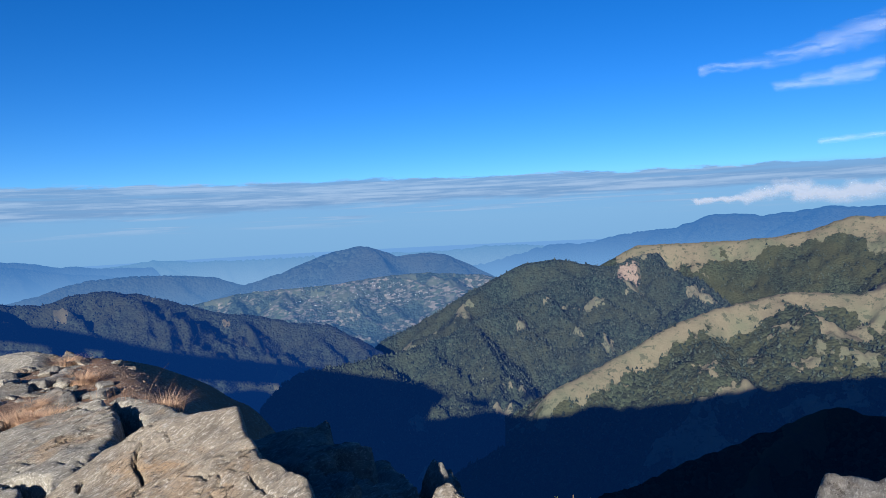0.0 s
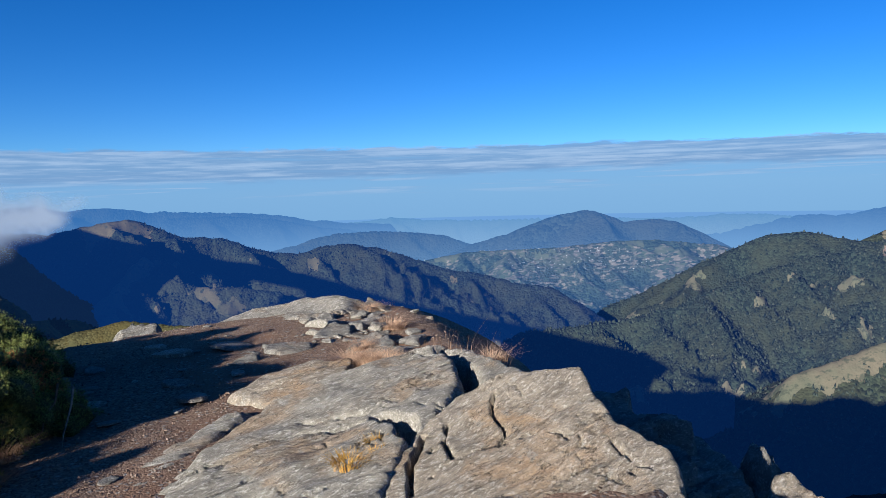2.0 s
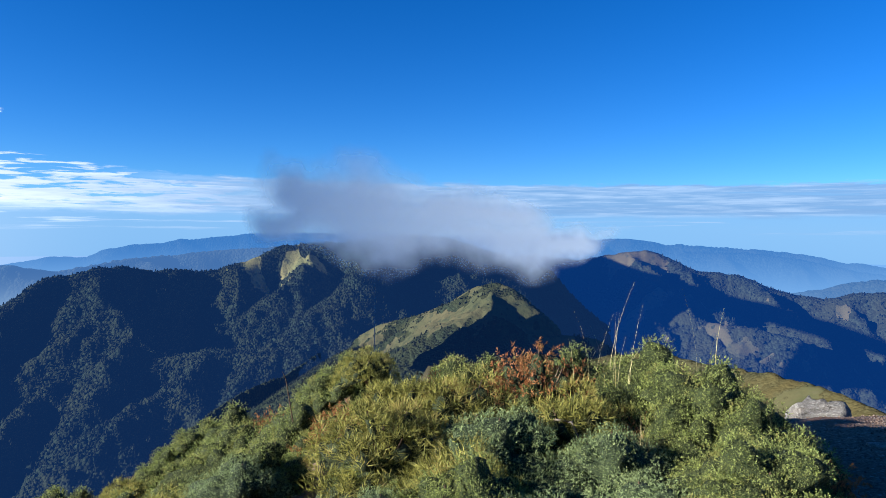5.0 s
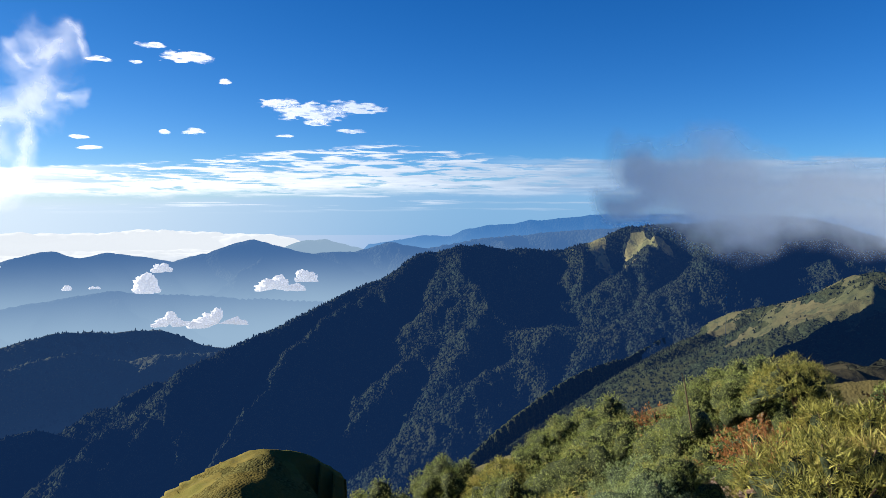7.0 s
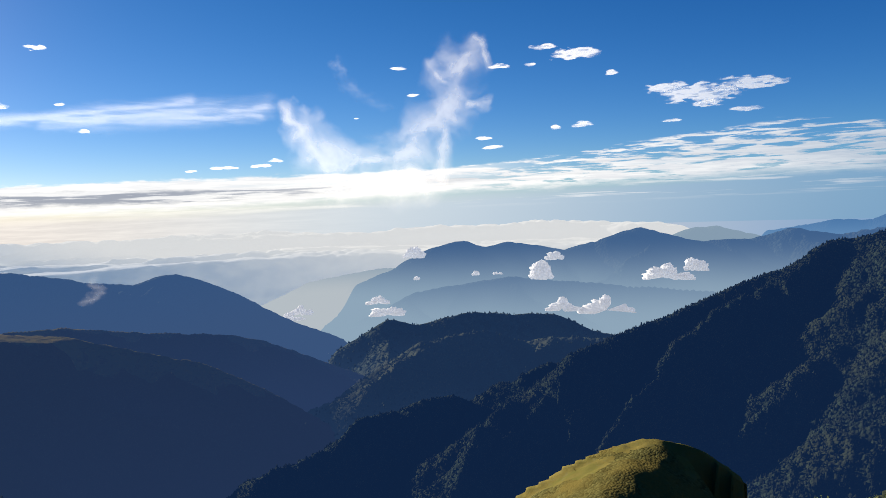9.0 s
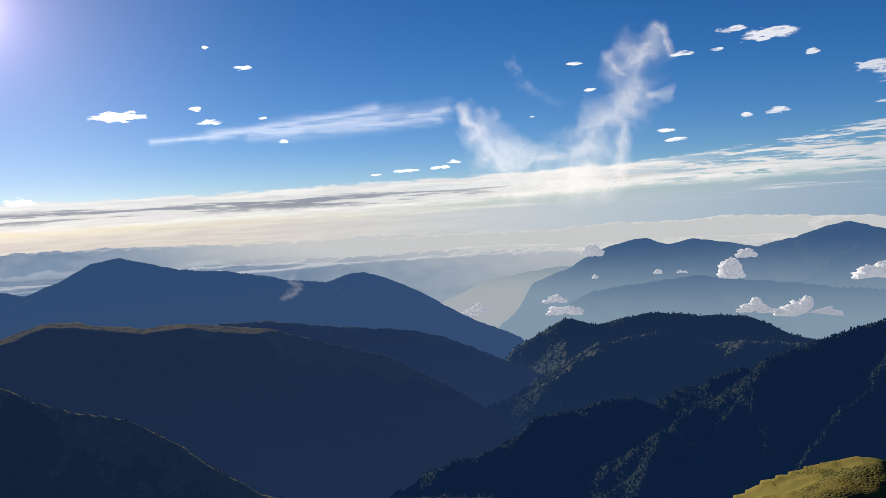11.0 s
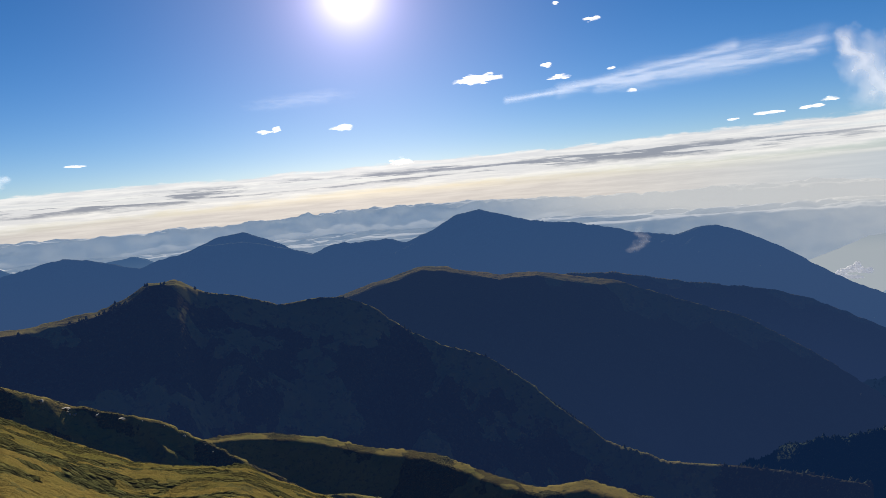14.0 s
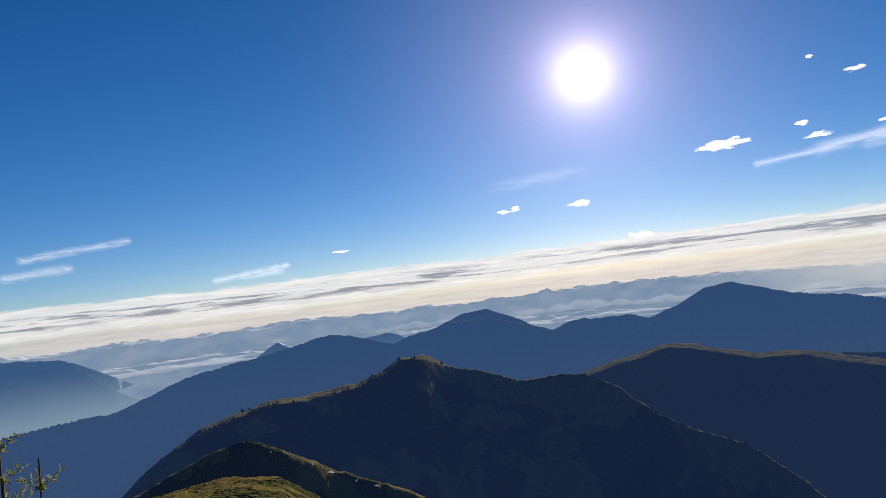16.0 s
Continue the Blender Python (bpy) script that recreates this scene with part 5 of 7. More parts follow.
def gravel_material():
    m, n = material("gravel")
    pos = n.add("ShaderNodeNewGeometry").outputs["Position"]
    v = n.add("ShaderNodeTexVoronoi", ("Vector", pos), ("Scale", 75.0))
    v2 = n.add("ShaderNodeTexVoronoi", ("Vector", pos), ("Scale", 30.0))
    one, two = n.add("ShaderNodeSeparateColor", (0, v.outputs["Color"])), n.add("ShaderNodeSeparateColor", (0, v2.outputs["Color"]))
    wide = n.noise(pos, 1.3, 5.0, 0.6)
    fine = n.noise(pos, 90.0, 4.0, 0.7)
    col = n.mix(one.outputs[0], rgb(0.085, 0.050, 0.034), rgb(0.25, 0.175, 0.125))
    col = n.mix(n.step(wide, 0.45, 0.65), col, n.mix(fine, rgb(0.11, 0.062, 0.040), rgb(0.24, 0.145, 0.095)))
    chip = n.math("MULTIPLY", n.step(v2.outputs["Distance"], 0.42, 0.32), n.step(two.outputs[1], 0.55, 0.6))
    col = n.mix(chip, col, n.mix(two.outputs[0], rgb(0.11, 0.092, 0.082), rgb(0.27, 0.24, 0.21)))
    h = n.math("ADD", n.math("MULTIPLY", v.outputs["Distance"], -0.5), n.math("ADD", n.math("MULTIPLY", chip, 0.8), n.math("MULTIPLY", fine, 0.5)))
    finish(n, col, 0.92, h, 1.0, 0.010)
    return m


def rock_material(name, base=(0.32, 0.295, 0.245), pale=(0.55, 0.52, 0.465), stain=(0.38, 0.22, 0.10), amount=0.5):
    """Layered schist with pale quartz bands, ochre stains and dark lichen."""
    m, n = material(name)
    pos = n.add("ShaderNodeNewGeometry").outputs["Position"]
    across = n.add("ShaderNodeVectorMath", (0, pos), (1, (STRIKE.y, -STRIKE.x, 0.35)), operation="DOT_PRODUCT").outputs["Value"]
    along = n.add("ShaderNodeVectorMath", (0, pos), (1, tuple(STRIKE)), operation="DOT_PRODUCT").outputs["Value"]
    z = n.add("ShaderNodeSeparateXYZ", (0, pos)).outputs[2]
    turn = n.add("ShaderNodeCombineXYZ", (0, n.math("MULTIPLY", across, 15.0)), (1, n.math("MULTIPLY", along, 3.2)), (2, n.math("MULTIPLY", z, 10.0))).outputs[0]
    lay = n.noise(turn, 1.3, 9.0, 0.70, 0.35)
    layf = n.noise(turn, 6.0, 7.0, 0.74, 0.2)
    seam = n.noise(turn, 1.3, 6.0, 0.6, 0.5)
    wide = n.noise(pos, 1.9, 6.0, 0.6, 0.4)
    spot = n.noise(pos, 30.0, 6.0, 0.7)
    grit = n.noise(pos, 110.0, 3.0, 0.8)
    col = n.mix(n.step(lay, 0.40, 0.58), rgb(*[c * 0.66 for c in base]), rgb(*base))
    col = n.mix(n.step(layf, 0.52, 0.60), col, rgb(*pale))
    col = n.mix(n.math("MULTIPLY", n.step(wide, 0.50, 0.66), amount), col, n.mix(spot, rgb(*stain), rgb(stain[0] * 1.2, stain[1] * 1.45, stain[2] * 1.9)))
    col = n.mix(n.math("MULTIPLY", n.step(layf, 0.42, 0.35), 0.7), col, rgb(0.15, 0.125, 0.10))
    col = n.mix(n.math("MULTIPLY", n.step(spot, 0.60, 0.68), 0.55), col, rgb(0.13, 0.12, 0.10))
    col = n.mix(n.math("MULTIPLY", n.step(n.noise(pos, 9.0, 5.0, 0.65), 0.60, 0.66), 0.5), col, rgb(0.37, 0.36, 0.325))
    col = n.mix(n.math("MULTIPLY", n.step(grit, 0.50, 0.60), 0.55), col, rgb(0.12, 0.105, 0.09))
    split = n.step(n.math("ABSOLUTE", n.math("SUBTRACT", seam, 0.5)), 0.0, 0.012)
    split = n.math("MAXIMUM", split, n.step(wide, 0.56, 0.50))
    col = n.mix(split, rgb(0.05, 0.042, 0.034), col)
    h = n.math("ADD", n.math("ADD", n.math("MULTIPLY", lay, 0.9), n.math("MULTIPLY", layf, 0.8)), n.math("ADD", n.math("MULTIPLY", spot, 0.35), n.math("ADD", n.math("MULTIPLY", grit, 0.45), n.math("MULTIPLY", split, 0.5))))
    finish(n, col, 0.85, h, 1.0, 0.026, 0.25)
    return m


M_GRAVEL = gravel_material()
M_ROCK = rock_material("schist")
M_ROCK2 = rock_material("ochre_schist", base=(0.33, 0.28, 0.215), pale=(0.54, 0.49, 0.42), amount=0.7)
M_ROCK3 = rock_material("grey_schist", base=(0.20, 0.19, 0.17), pale=(0.32, 0.305, 0.28), amount=0.25)


def make_platform():
    x, y = np.arange(-18, 7.01, 0.12), np.arange(-10, 16.01, 0.12)
    X, Y = np.meshgrid(x, y)
    H = ground_z(X, Y)
    keep = H > -6.5
    me = grid_mesh("summit_ground", np.stack([X, Y, H], -1), keep, {}, M_GRAVEL)
    tagged(new("summit_ground", me), "trodden gravel summit with brown grit", "ground", kind="structure")


make_platform()


def rock(name, label, poly, mat=None, res=0.03, drop=0.7, steep=5.0, rough=1.0, seed=1, cracks=(), group="", bevel=0.035, lay=1.0):
    """A slab: its top edge given as x, y, z; layered top, broken steep flanks, carved cracks (polylines, width, depth)."""
    p = np.array(poly, float)
    pad = 0.3
    X, Y = np.meshgrid(np.arange(p[:, 0].min() - pad, p[:, 0].max() + pad, res), np.arange(p[:, 1].min() - pad, p[:, 1].max() + pad, res))
    wx = (fbm(X / 0.35, Y / 0.35, 4, seed) - 0.5) * 0.16 * rough
    wy = (fbm(X / 0.35 + 7, Y / 0.35 + 3, 4, seed + 1) - 0.5) * 0.16 * rough
    sd = poly_signed(X + wx, Y + wy, [tuple(q) for q in p])
    # top surface: plane through the corners, bent towards them
    G = np.c_[p[:, :2], np.ones(len(p))]
    a = np.linalg.lstsq(G, p[:, 2], rcond=None)[0]
    top = a[0] * X + a[1] * Y + a[2]
    wsum, acc = np.zeros_like(X), np.zeros_like(X)
    for q in p:
        w = 1 / (np.hypot(X - q[0], Y - q[1]) ** 2 + 0.03)
        acc += w * (q[2] - (a[0] * q[0] + a[1] * q[1] + a[2]))
        wsum += w
    top = top + acc / wsum * 0.9
    # layers: stepped across the strike
    al, ac = X * STRIKE.x + Y * STRIKE.y, X * STRIKE.y - Y * STRIKE.x
    t = ac / 0.16 + (fbm(ac / 0.3, al / 1.6, 4, seed + 3) - 0.5) * 3.2
    stair = (np.floor(t) + smooth01(t - np.floor(t), 0.35, 0.65) - t) * 0.030 * lay
    top = top + stair + (fbm(ac / 0.10, al / 0.8, 5, seed + 4) - 0.5) * 0.05 * rough * lay + (fbm(X / 0.45, Y / 0.45, 4, seed + 5) - 0.5) * 0.10 * rough
    # fractures that follow the layers here and there
    q = np.abs(fbm(ac / 0.35 + 3, al / 1.5, 4, seed + 6) - 0.5)
    top = top - 0.035 * smooth01(q, 0.010, 0.003) * smooth01(fbm(X / 0.5, Y / 0.5, 3, seed + 7), 0.50, 0.58)
    q = np.abs(fbm(ac / 0.5 + 8, al / 0.45, 4, seed + 13) - 0.5)
    top = top - 0.03 * smooth01(q, 0.007, 0.002) * smooth01(fbm(X / 0.6 + 5, Y / 0.6, 3, seed + 14), 0.54, 0.62)
    for line, width, deep in cracks:
        d = np.full(X.shape, 1e9)
        for (x0, y0), (x1, y1) in zip(line[:-1], line[1:]):
            dx, dy = x1 - x0, y1 - y0
            q = np.clip(((X - x0) * dx + (Y - y0) * dy) / (dx * dx + dy * dy + 1e-9), 0, 1)
            d = np.minimum(d, np.hypot(X + wx * 0.5 - x0 - q * dx, Y + wy * 0.5 - y0 - q * dy))
        top = top - deep * smooth01(d, width, width * 0.35)
    edge = np.clip(sd, 0, bevel)
    top = top - (bevel - edge) ** 2 / bevel * 0.8
    out = np.maximum(-sd, 0)
    ledge = out * steep + (fbm(X / 0.12, Y / 0.12, 3, seed + 8) - 0.5) * 0.25 * smooth01(out, 0, 0.1)
    lt = ledge / 0.16
    ledge = 0.5 * ledge + 0.5 * (np.floor(lt) + smooth01(lt - np.floor(lt), 0.5, 0.8)) * 0.16
    H = top - ledge
    keep = (H > top.min() - drop) & (out < pad * 0.98)
    me = grid_mesh(name, np.stack([X, Y, H], -1), keep, {}, mat or M_ROCK)
    return tagged(new(name, me), label, "rock", group)


rock("rock_slab", "long grey-tan layered rock slab beside the gravel path", [(-3.25, 2.55, -0.02), (-3.36, 3.3, 0.05), (-3.38, 3.95, 0.08), (-3.2, 4.5, 0.16), (-2.95, 5.0, 0.22), (-2.62, 5.22, 0.27), (-2.3, 4.75, 0.30), (-2.1, 4.3, 0.24), (-2.08, 3.85, 0.20), (-2.15, 3.5, 0.15), (-2.1, 3.0, 0.07), (-2.2, 2.4, 0.0)],
     M_ROCK, 0.014, seed=3, rough=0.8, cracks=[([(-2.45, 3.85), (-2.25, 3.72), (-2.18, 3.55)], 0.075, 0.22), ([(-2.95, 3.75), (-2.6, 3.9), (-2.55, 4.0)], 0.03, 0.05), ([(-3.3, 2.9), (-2.9, 3.6), (-2.45, 3.82)], 0.025, 0.05)])
rock("rock_slab", "cracked tan and ochre rock block on the edge", [(-2.06, 4.08, 0.20), (-1.74, 4.22, 0.40), (-1.31, 4.36, 0.46), (-1.20, 4.08, 0.37), (-1.06, 3.94, 0.23), (-0.80, 3.80, 0.10), (-0.74, 3.5, -0.02), (-0.85, 3.05, -0.05), (-1.4, 2.7, -0.02), (-2.05, 2.75, 0.02), (-2.17, 3.3, 0.07), (-2.16, 3.75, 0.15)],
     M_ROCK2, 0.013, seed=7, rough=0.75, lay=0.7, cracks=[([(-1.80, 4.0), (-1.74, 3.8), (-1.64, 3.66), (-1.66, 3.55)], 0.013, 0.12), ([(-2.0, 3.72), (-1.95, 3.55), (-1.86, 3.4), (-1.92, 3.25)], 0.014, 0.12), ([(-2.1, 3.6), (-2.06, 3.3), (-1.98, 3.1)], 0.022, 0.2), ([(-1.55, 3.62), (-1.2, 3.85)], 0.012, 0.03), ([(-1.05, 3.95), (-1.08, 3.7), (-1.0, 3.6)], 0.015, 0.06)])
rock("rock_slab", "narrow rock ledge behind a dark crack, dry grass on it", [(-2.60, 5.32, 0.24), (-2.28, 5.26, 0.25), (-1.94, 4.96, 0.25), (-1.72, 4.62, 0.24), (-1.76, 4.40, 0.20), (-1.90, 4.42, 0.21), (-2.08, 4.74, 0.22), (-2.36, 5.12, 0.22)], M_ROCK, 0.018, seed=23, rough=0.8, drop=0.9)
rock("rock", "broken grey rock wedged below the block", [(-1.75, 3.05, 0.0), (-1.45, 3.28, 0.04), (-1.15, 3.05, -0.04), (-1.1, 2.75, -0.12), (-1.5, 2.6, -0.1), (-1.8, 2.75, -0.05)], M_ROCK3, 0.025, seed=9, rough=1.3)
rock("rock", "pale lichened rock in front of the block", [(-2.0, 2.95, 0.0), (-1.72, 3.02, 0.03), (-1.7, 2.6, -0.05), (-2.05, 2.5, -0.06)], M_ROCK3, 0.025, seed=11, rough=1.0)
rock("rock_slab", "tan rock with a yellow-ochre stained end", [(-3.82, 4.22, 0.06), (-3.74, 4.55, 0.15), (-3.5, 4.88, 0.22), (-3.16, 4.98, 0.20), (-3.1, 4.7, 0.16), (-3.22, 4.4, 0.13), (-3.45, 4.12, 0.07)], M_ROCK2, 0.022, seed=13, rough=0.8, cracks=[([(-3.6, 4.3), (-3.4, 4.55), (-3.2, 4.95)], 0.02, 0.07)])
rock("rock_slab", "low flat rock strip along the gravel", [(-3.55, 2.6, -0.02), (-3.62, 3.3, 0.03), (-3.62, 3.9, 0.05), (-3.45, 4.05, 0.05), (-3.42, 3.3, 0.03), (-3.35, 2.6, -0.02)], M_ROCK, 0.025, seed=15, rough=0.5, steep=2.5)
rock("rock_slab", "grey rock hump at the end of the summit", [(-6.2, 6.9, -0.04), (-5.95, 7.7, 0.05), (-5.5, 8.2, 0.13), (-5.0, 8.5, 0.18), (-4.62, 8.4, 0.14), (-4.55, 7.9, 0.10), (-4.8, 7.3, 0.02), (-5.3, 6.9, -0.02)], M_ROCK, 0.03, seed=17, rough=0.9, bevel=0.2, steep=2.0)
rock("rock", "pale boulder beside the far end of the path", [(-6.85, 6.3, 0.02), (-6.72, 6.55, 0.09), (-6.42, 6.6, 0.07), (-6.35, 6.4, 0.0), (-6.58, 6.22, -0.03)], M_ROCK3, 0.03, seed=19, rough=1.0)
rock("rock", "dark cracked rock on the edge of the drop", [(-4.6, 8.45, 0.12), (-4.2, 8.2, 0.05), (-3.9, 7.6, -0.06), (-4.1, 7.2, -0.03), (-4.45, 7.6, 0.06)], M_ROCK3, 0.03, seed=21, rough=1.6)
for i, (x, y, z, r) in enumerate([(-3.7, 7.3, -0.06, 0.26), (-3.45, 6.9, -0.10, 0.24), (-3.85, 6.75, 0.02, 0.22), (-3.3, 6.4, -0.04, 0.25), (-4.1, 6.5, 0.06, 0.2), (-3.05, 6.1, -0.02, 0.22), (-4.05, 7.05, 0.05, 0.2), (-3.6, 6.2, 0.07, 0.24), (-3.2, 5.7, 0.07, 0.2), (-4.5, 5.35, 0.05, 0.2), (-4.3, 5.85, 0.06, 0.26)]):
    rs = random.Random(200 + i)
    k = [(x + r * rs.uniform(0.7, 1.2) * math.cos(a), y + 1.4 * r * rs.uniform(0.7, 1.2) * math.sin(a), z + rs.uniform(-0.05, 0.06)) for a in [j * 1.047 for j in range(6)]]
    rock("rock", "weathered rock among grit and dry grass", k, M_ROCK3, 0.018, seed=220 + i, rough=0.8, lay=1.6, bevel=0.012, group="rocks along the edge")
rock("rock", "pointed shaded rock standing over the drop", [(-0.30, 5.88, -0.74), (-0.16, 6.0, -0.58), (-0.07, 5.97, -0.62), (-0.04, 5.84, -0.74), (-0.18, 5.78, -0.78)], M_ROCK3, 0.018, drop=1.2, seed=31, rough=1.2, steep=2.2, lay=1.6)
rock("rock", "rounded brown rock on the shaded edge", [(-0.13, 5.1, -0.47), (0.0, 5.14, -0.42), (0.13, 4.97, -0.48), (0.17, 4.6, -0.62), (-0.05, 4.48, -0.62), (-0.18, 4.8, -0.5)], M_ROCK2, 0.018, drop=1.2, seed=33, rough=0.9)
rock("rock", "dark split rock below the block", [(-1.0, 5.0, -0.24), (-0.8, 5.1, -0.25), (-0.5, 4.95, -0.36), (-0.3, 4.8, -0.44), (-0.35, 4.4, -0.52), (-0.6, 4.3, -0.46), (-0.95, 4.5, -0.3)], M_ROCK3, 0.022, drop=1.2, seed=34, rough=1.4, lay=1.6)
for i, (x, y, z, r) in enumerate([(-0.75, 5.5, -0.55, 0.5), (-0.5, 4.8, -0.75, 0.45), (-1.25, 5.55, -0.28, 0.5), (-1.5, 6.2, -0.42, 0.5), (-0.9, 4.7, -0.35, 0.4), (-0.2, 4.2, -0.9, 0.5)]):
    rs = random.Random(300 + i)
    k = [(x + r * rs.uniform(0.6, 1.2) * math.cos(a), y + r * rs.uniform(0.6, 1.2) * math.sin(a), z + rs.uniform(-0.12, 0.12)) for a in [j * 1.047 for j in range(6)]]
    rock("rock", "broken shaded rock below the summit edge", k, M_ROCK3, 0.035, drop=1.3, seed=320 + i, rough=1.5, group="rocks below the edge")
rock("rock", "grey rock by the drop", [(1.72, 3.45, -0.06), (2.0, 3.75, 0.0), (2.5, 3.7, 0.02), (2.6, 3.2, -0.1), (2.0, 3.0, -0.15)], M_ROCK3, 0.03, drop=2.0, seed=35, rough=0.9)


# angular rubble between the slabs and the drop
def chunk_mesh(seed):
    rs = random.Random(seed)
    bm = bmesh.new()
    bmesh.ops.create_icosphere(bm, subdivisions=2, radius=1.0)
    cuts = [Vector((rs.gauss(0, 1), rs.gauss(0, 1), rs.gauss(0, 0.8))).normalized() for k in range(9)]
    far = [rs.uniform(0.45, 0.8) for k in range(9)]
    for v in bm.verts:
        for d, r in zip(cuts, far):
            over = v.co.dot(d) - r
            if over > 0:
                v.co -= d * over
        v.co.z *= 0.6
    me = bpy.data.meshes.new("rubble_stone")
    bm.to_mesh(me), bm.free()
    return me


def make_rubble():
    meshes = []
    for k in range(7):
        me = chunk_mesh(430 + k)
        me.materials.append((M_ROCK3, M_ROCK3, M_ROCK)[k % 3])
        meshes.append(me)
    rs = random.Random(78)
    for i in range(130):
        t = rs.random()
        x, y = -3.1 - 1.6 * t + rs.gauss(0, 0.32), 5.2 + 2.9 * t + rs.gauss(0, 0.3)
        s = 0.025 + 0.10 * rs.random() ** 3
        ob = new("rubble_stone", rs.choice(meshes))
        ob.matrix_world = pose(x, y, gz(x, y) + 0.12 * s, rs.uniform(-15, 15), rs.uniform(-15, 15), rs.uniform(0, 360)) @ Matrix.Diagonal((s * rs.uniform(0.9, 1.6), s, s * rs.uniform(0.6, 1.1), 1))
        tagged(ob, "angular broken stone at the edge of the drop", "stone", "broken stones along the edge")


make_rubble()


def make_outcrops():
    """Pale stones breaking out of the crest of the near grass hill."""
    meshes = []
    for k in range(4):
        me = chunk_mesh(460 + k)
        me.materials.append(M_ROCK)
        meshes.append(me)
    rs = random.Random(79)
    az0, el0, d0 = [177, 179.5, 182.8, 189.1, 192.7, 194.9, 197.8, 201.5], [-19.67, -17.98, -15.66, -13.06, -11.19, -10.02, -10.58, -12.03], [175, 180, 185, 190, 190, 190, 190, 185]
    for i in range(46):
        az = rs.uniform(178, 200)
        el, d = float(np.interp(az, az0, el0)) - rs.uniform(0.1, 0.9), float(np.interp(az, az0, d0)) - rs.uniform(0, 4)
        p = bearing(az) * d
        s = 0.25 + 0.7 * rs.random() ** 2
        ob = new("outcrop", rs.choice(meshes))
        ob.matrix_world = pose(p.x - 3.4, p.y - 0.8, 1.5 + d * math.tan(radians(el)), rs.uniform(-15, 15), rs.uniform(-15, 15), rs.uniform(0, 360)) @ Matrix.Diagonal((s * rs.uniform(0.9, 1.8), s, s, 1))
        tagged(ob, "pale stone breaking out of the grassy crest", "rock", "stones on the grass hill")


make_outcrops()


# loose flat slates lying on the gravel
def slate_mesh(seed):
    rs = random.Random(seed)
    bm = bmesh.new()
    ring = [(math.cos(a) * rs.uniform(0.7, 1.15), math.sin(a) * rs.uniform(0.45, 0.75)) for a in [k * math.pi / 4.5 for k in range(9)]]
    lo = [bm.verts.new((x, y, -0.10)) for x, y in ring]
    hi = [bm.verts.new((x * 0.96, y * 0.96, 0.10 + 0.05 * rs.uniform(-1, 1))) for x, y in ring]
    tp = [bm.verts.new((x * 0.80, y * 0.80, 0.15 + 0.04 * rs.uniform(-1, 1))) for x, y in ring]
    bm.faces.new(tp), bm.faces.new(lo[::-1])
    for a, b in ((lo, hi), (hi, tp)):
        for k in range(9):
            bm.faces.new((a[k], a[(k + 1) % 9], b[(k + 1) % 9], b[k]))
    me = bpy.data.meshes.new("slate")
    bm.to_mesh(me), bm.free()
    return me


def make_slates():
    meshes = []
    for k in range(6):
        me = slate_mesh(400 + k)
        me.materials.append((M_ROCK3, M_ROCK, M_ROCK3)[k % 3])
        meshes.append(me)
    rs = random.Random(77)
    spots = [(-4.45, 4.48, 0.22), (-5.2, 5.35, 0.36), (-4.85, 5.75, 0.42), (-5.55, 4.75, 0.22), (-4.75, 3.9, 0.2), (-5.15, 4.3, 0.16), (-4.2, 4.9, 0.18), (-4.1, 4.2, 0.26), (-5.6, 5.6, 0.2), (-4.3, 3.6, 0.16)]
    while len(spots) < 70:
        x, y = rs.uniform(-6.6, -3.6), rs.uniform(2.3, 7.4)
        spots.append((x, y, rs.uniform(0.03, 0.10)))
    for i, (x, y, s) in enumerate(spots):
        ob = new("slate", rs.choice(meshes))
        ob.matrix_world = pose(x, y, gz(x, y) + 0.05 * s, rs.uniform(-7, 7), rs.uniform(-7, 7), rs.uniform(0, 360)) @ Matrix.Diagonal((s * 0.62, s * 0.62, s * rs.uniform(0.25, 0.5), 1))
        tagged(ob, "flat grey slate lying on the gravel" if s > 0.12 else "small grey stone lying on the gravel", "stone", "loose stones on the path")


make_slates()


def make_pebbles():
    """Grit too small to pick apart."""
    rs = np.random.RandomState(5)
    k = 22000
    x, y = rs.uniform(-7.2, -2.9, k), rs.uniform(1.2, 8.0, k)
    z = ground_z(x, y)
    s = 0.003 + 0.010 * rs.rand(k) ** 5
    base = np.array([[1, 0, 0], [-.5, .87, 0], [-.5, -.87, 0], [0.1, 0, .8], [0, 0, -.6]])
    ang = rs.rand(k) * 6.28
    c, sn = np.cos(ang)[:, None], np.sin(ang)[:, None]
    b = base[None] * rs.uniform(0.6, 1.3, (k, 5, 3))
    V = np.stack([b[..., 0] * c - b[..., 1] * sn, b[..., 0] * sn + b[..., 1] * c, b[..., 2]], -1) * s[:, None, None]
    V += np.stack([x, y, z + s * 0.3], -1)[:, None]
    tri = np.array([[0, 1, 3], [1, 2, 3], [2, 0, 3], [1, 0, 4], [2, 1, 4], [0, 2, 4]])
    F = (np.arange(k)[:, None, None] * 5 + tri[None]).reshape(-1, 3)
    m, n = material("pebbles")
    isl = n.add("ShaderNodeNewGeometry").outputs["Random Per Island"]
    finish(n, n.mix(isl, rgb(0.085, 0.055, 0.040), rgb(0.21, 0.16, 0.125)), 0.9)
    me = bpy.data.meshes.new("grit")
    me.from_pydata(V.reshape(-1, 3).tolist(), [], F.tolist())
    me.materials.append(m)
    tagged(new("grit", me), "loose brown grit and chips on the path", "gravel", kind="stuff")


make_pebbles()


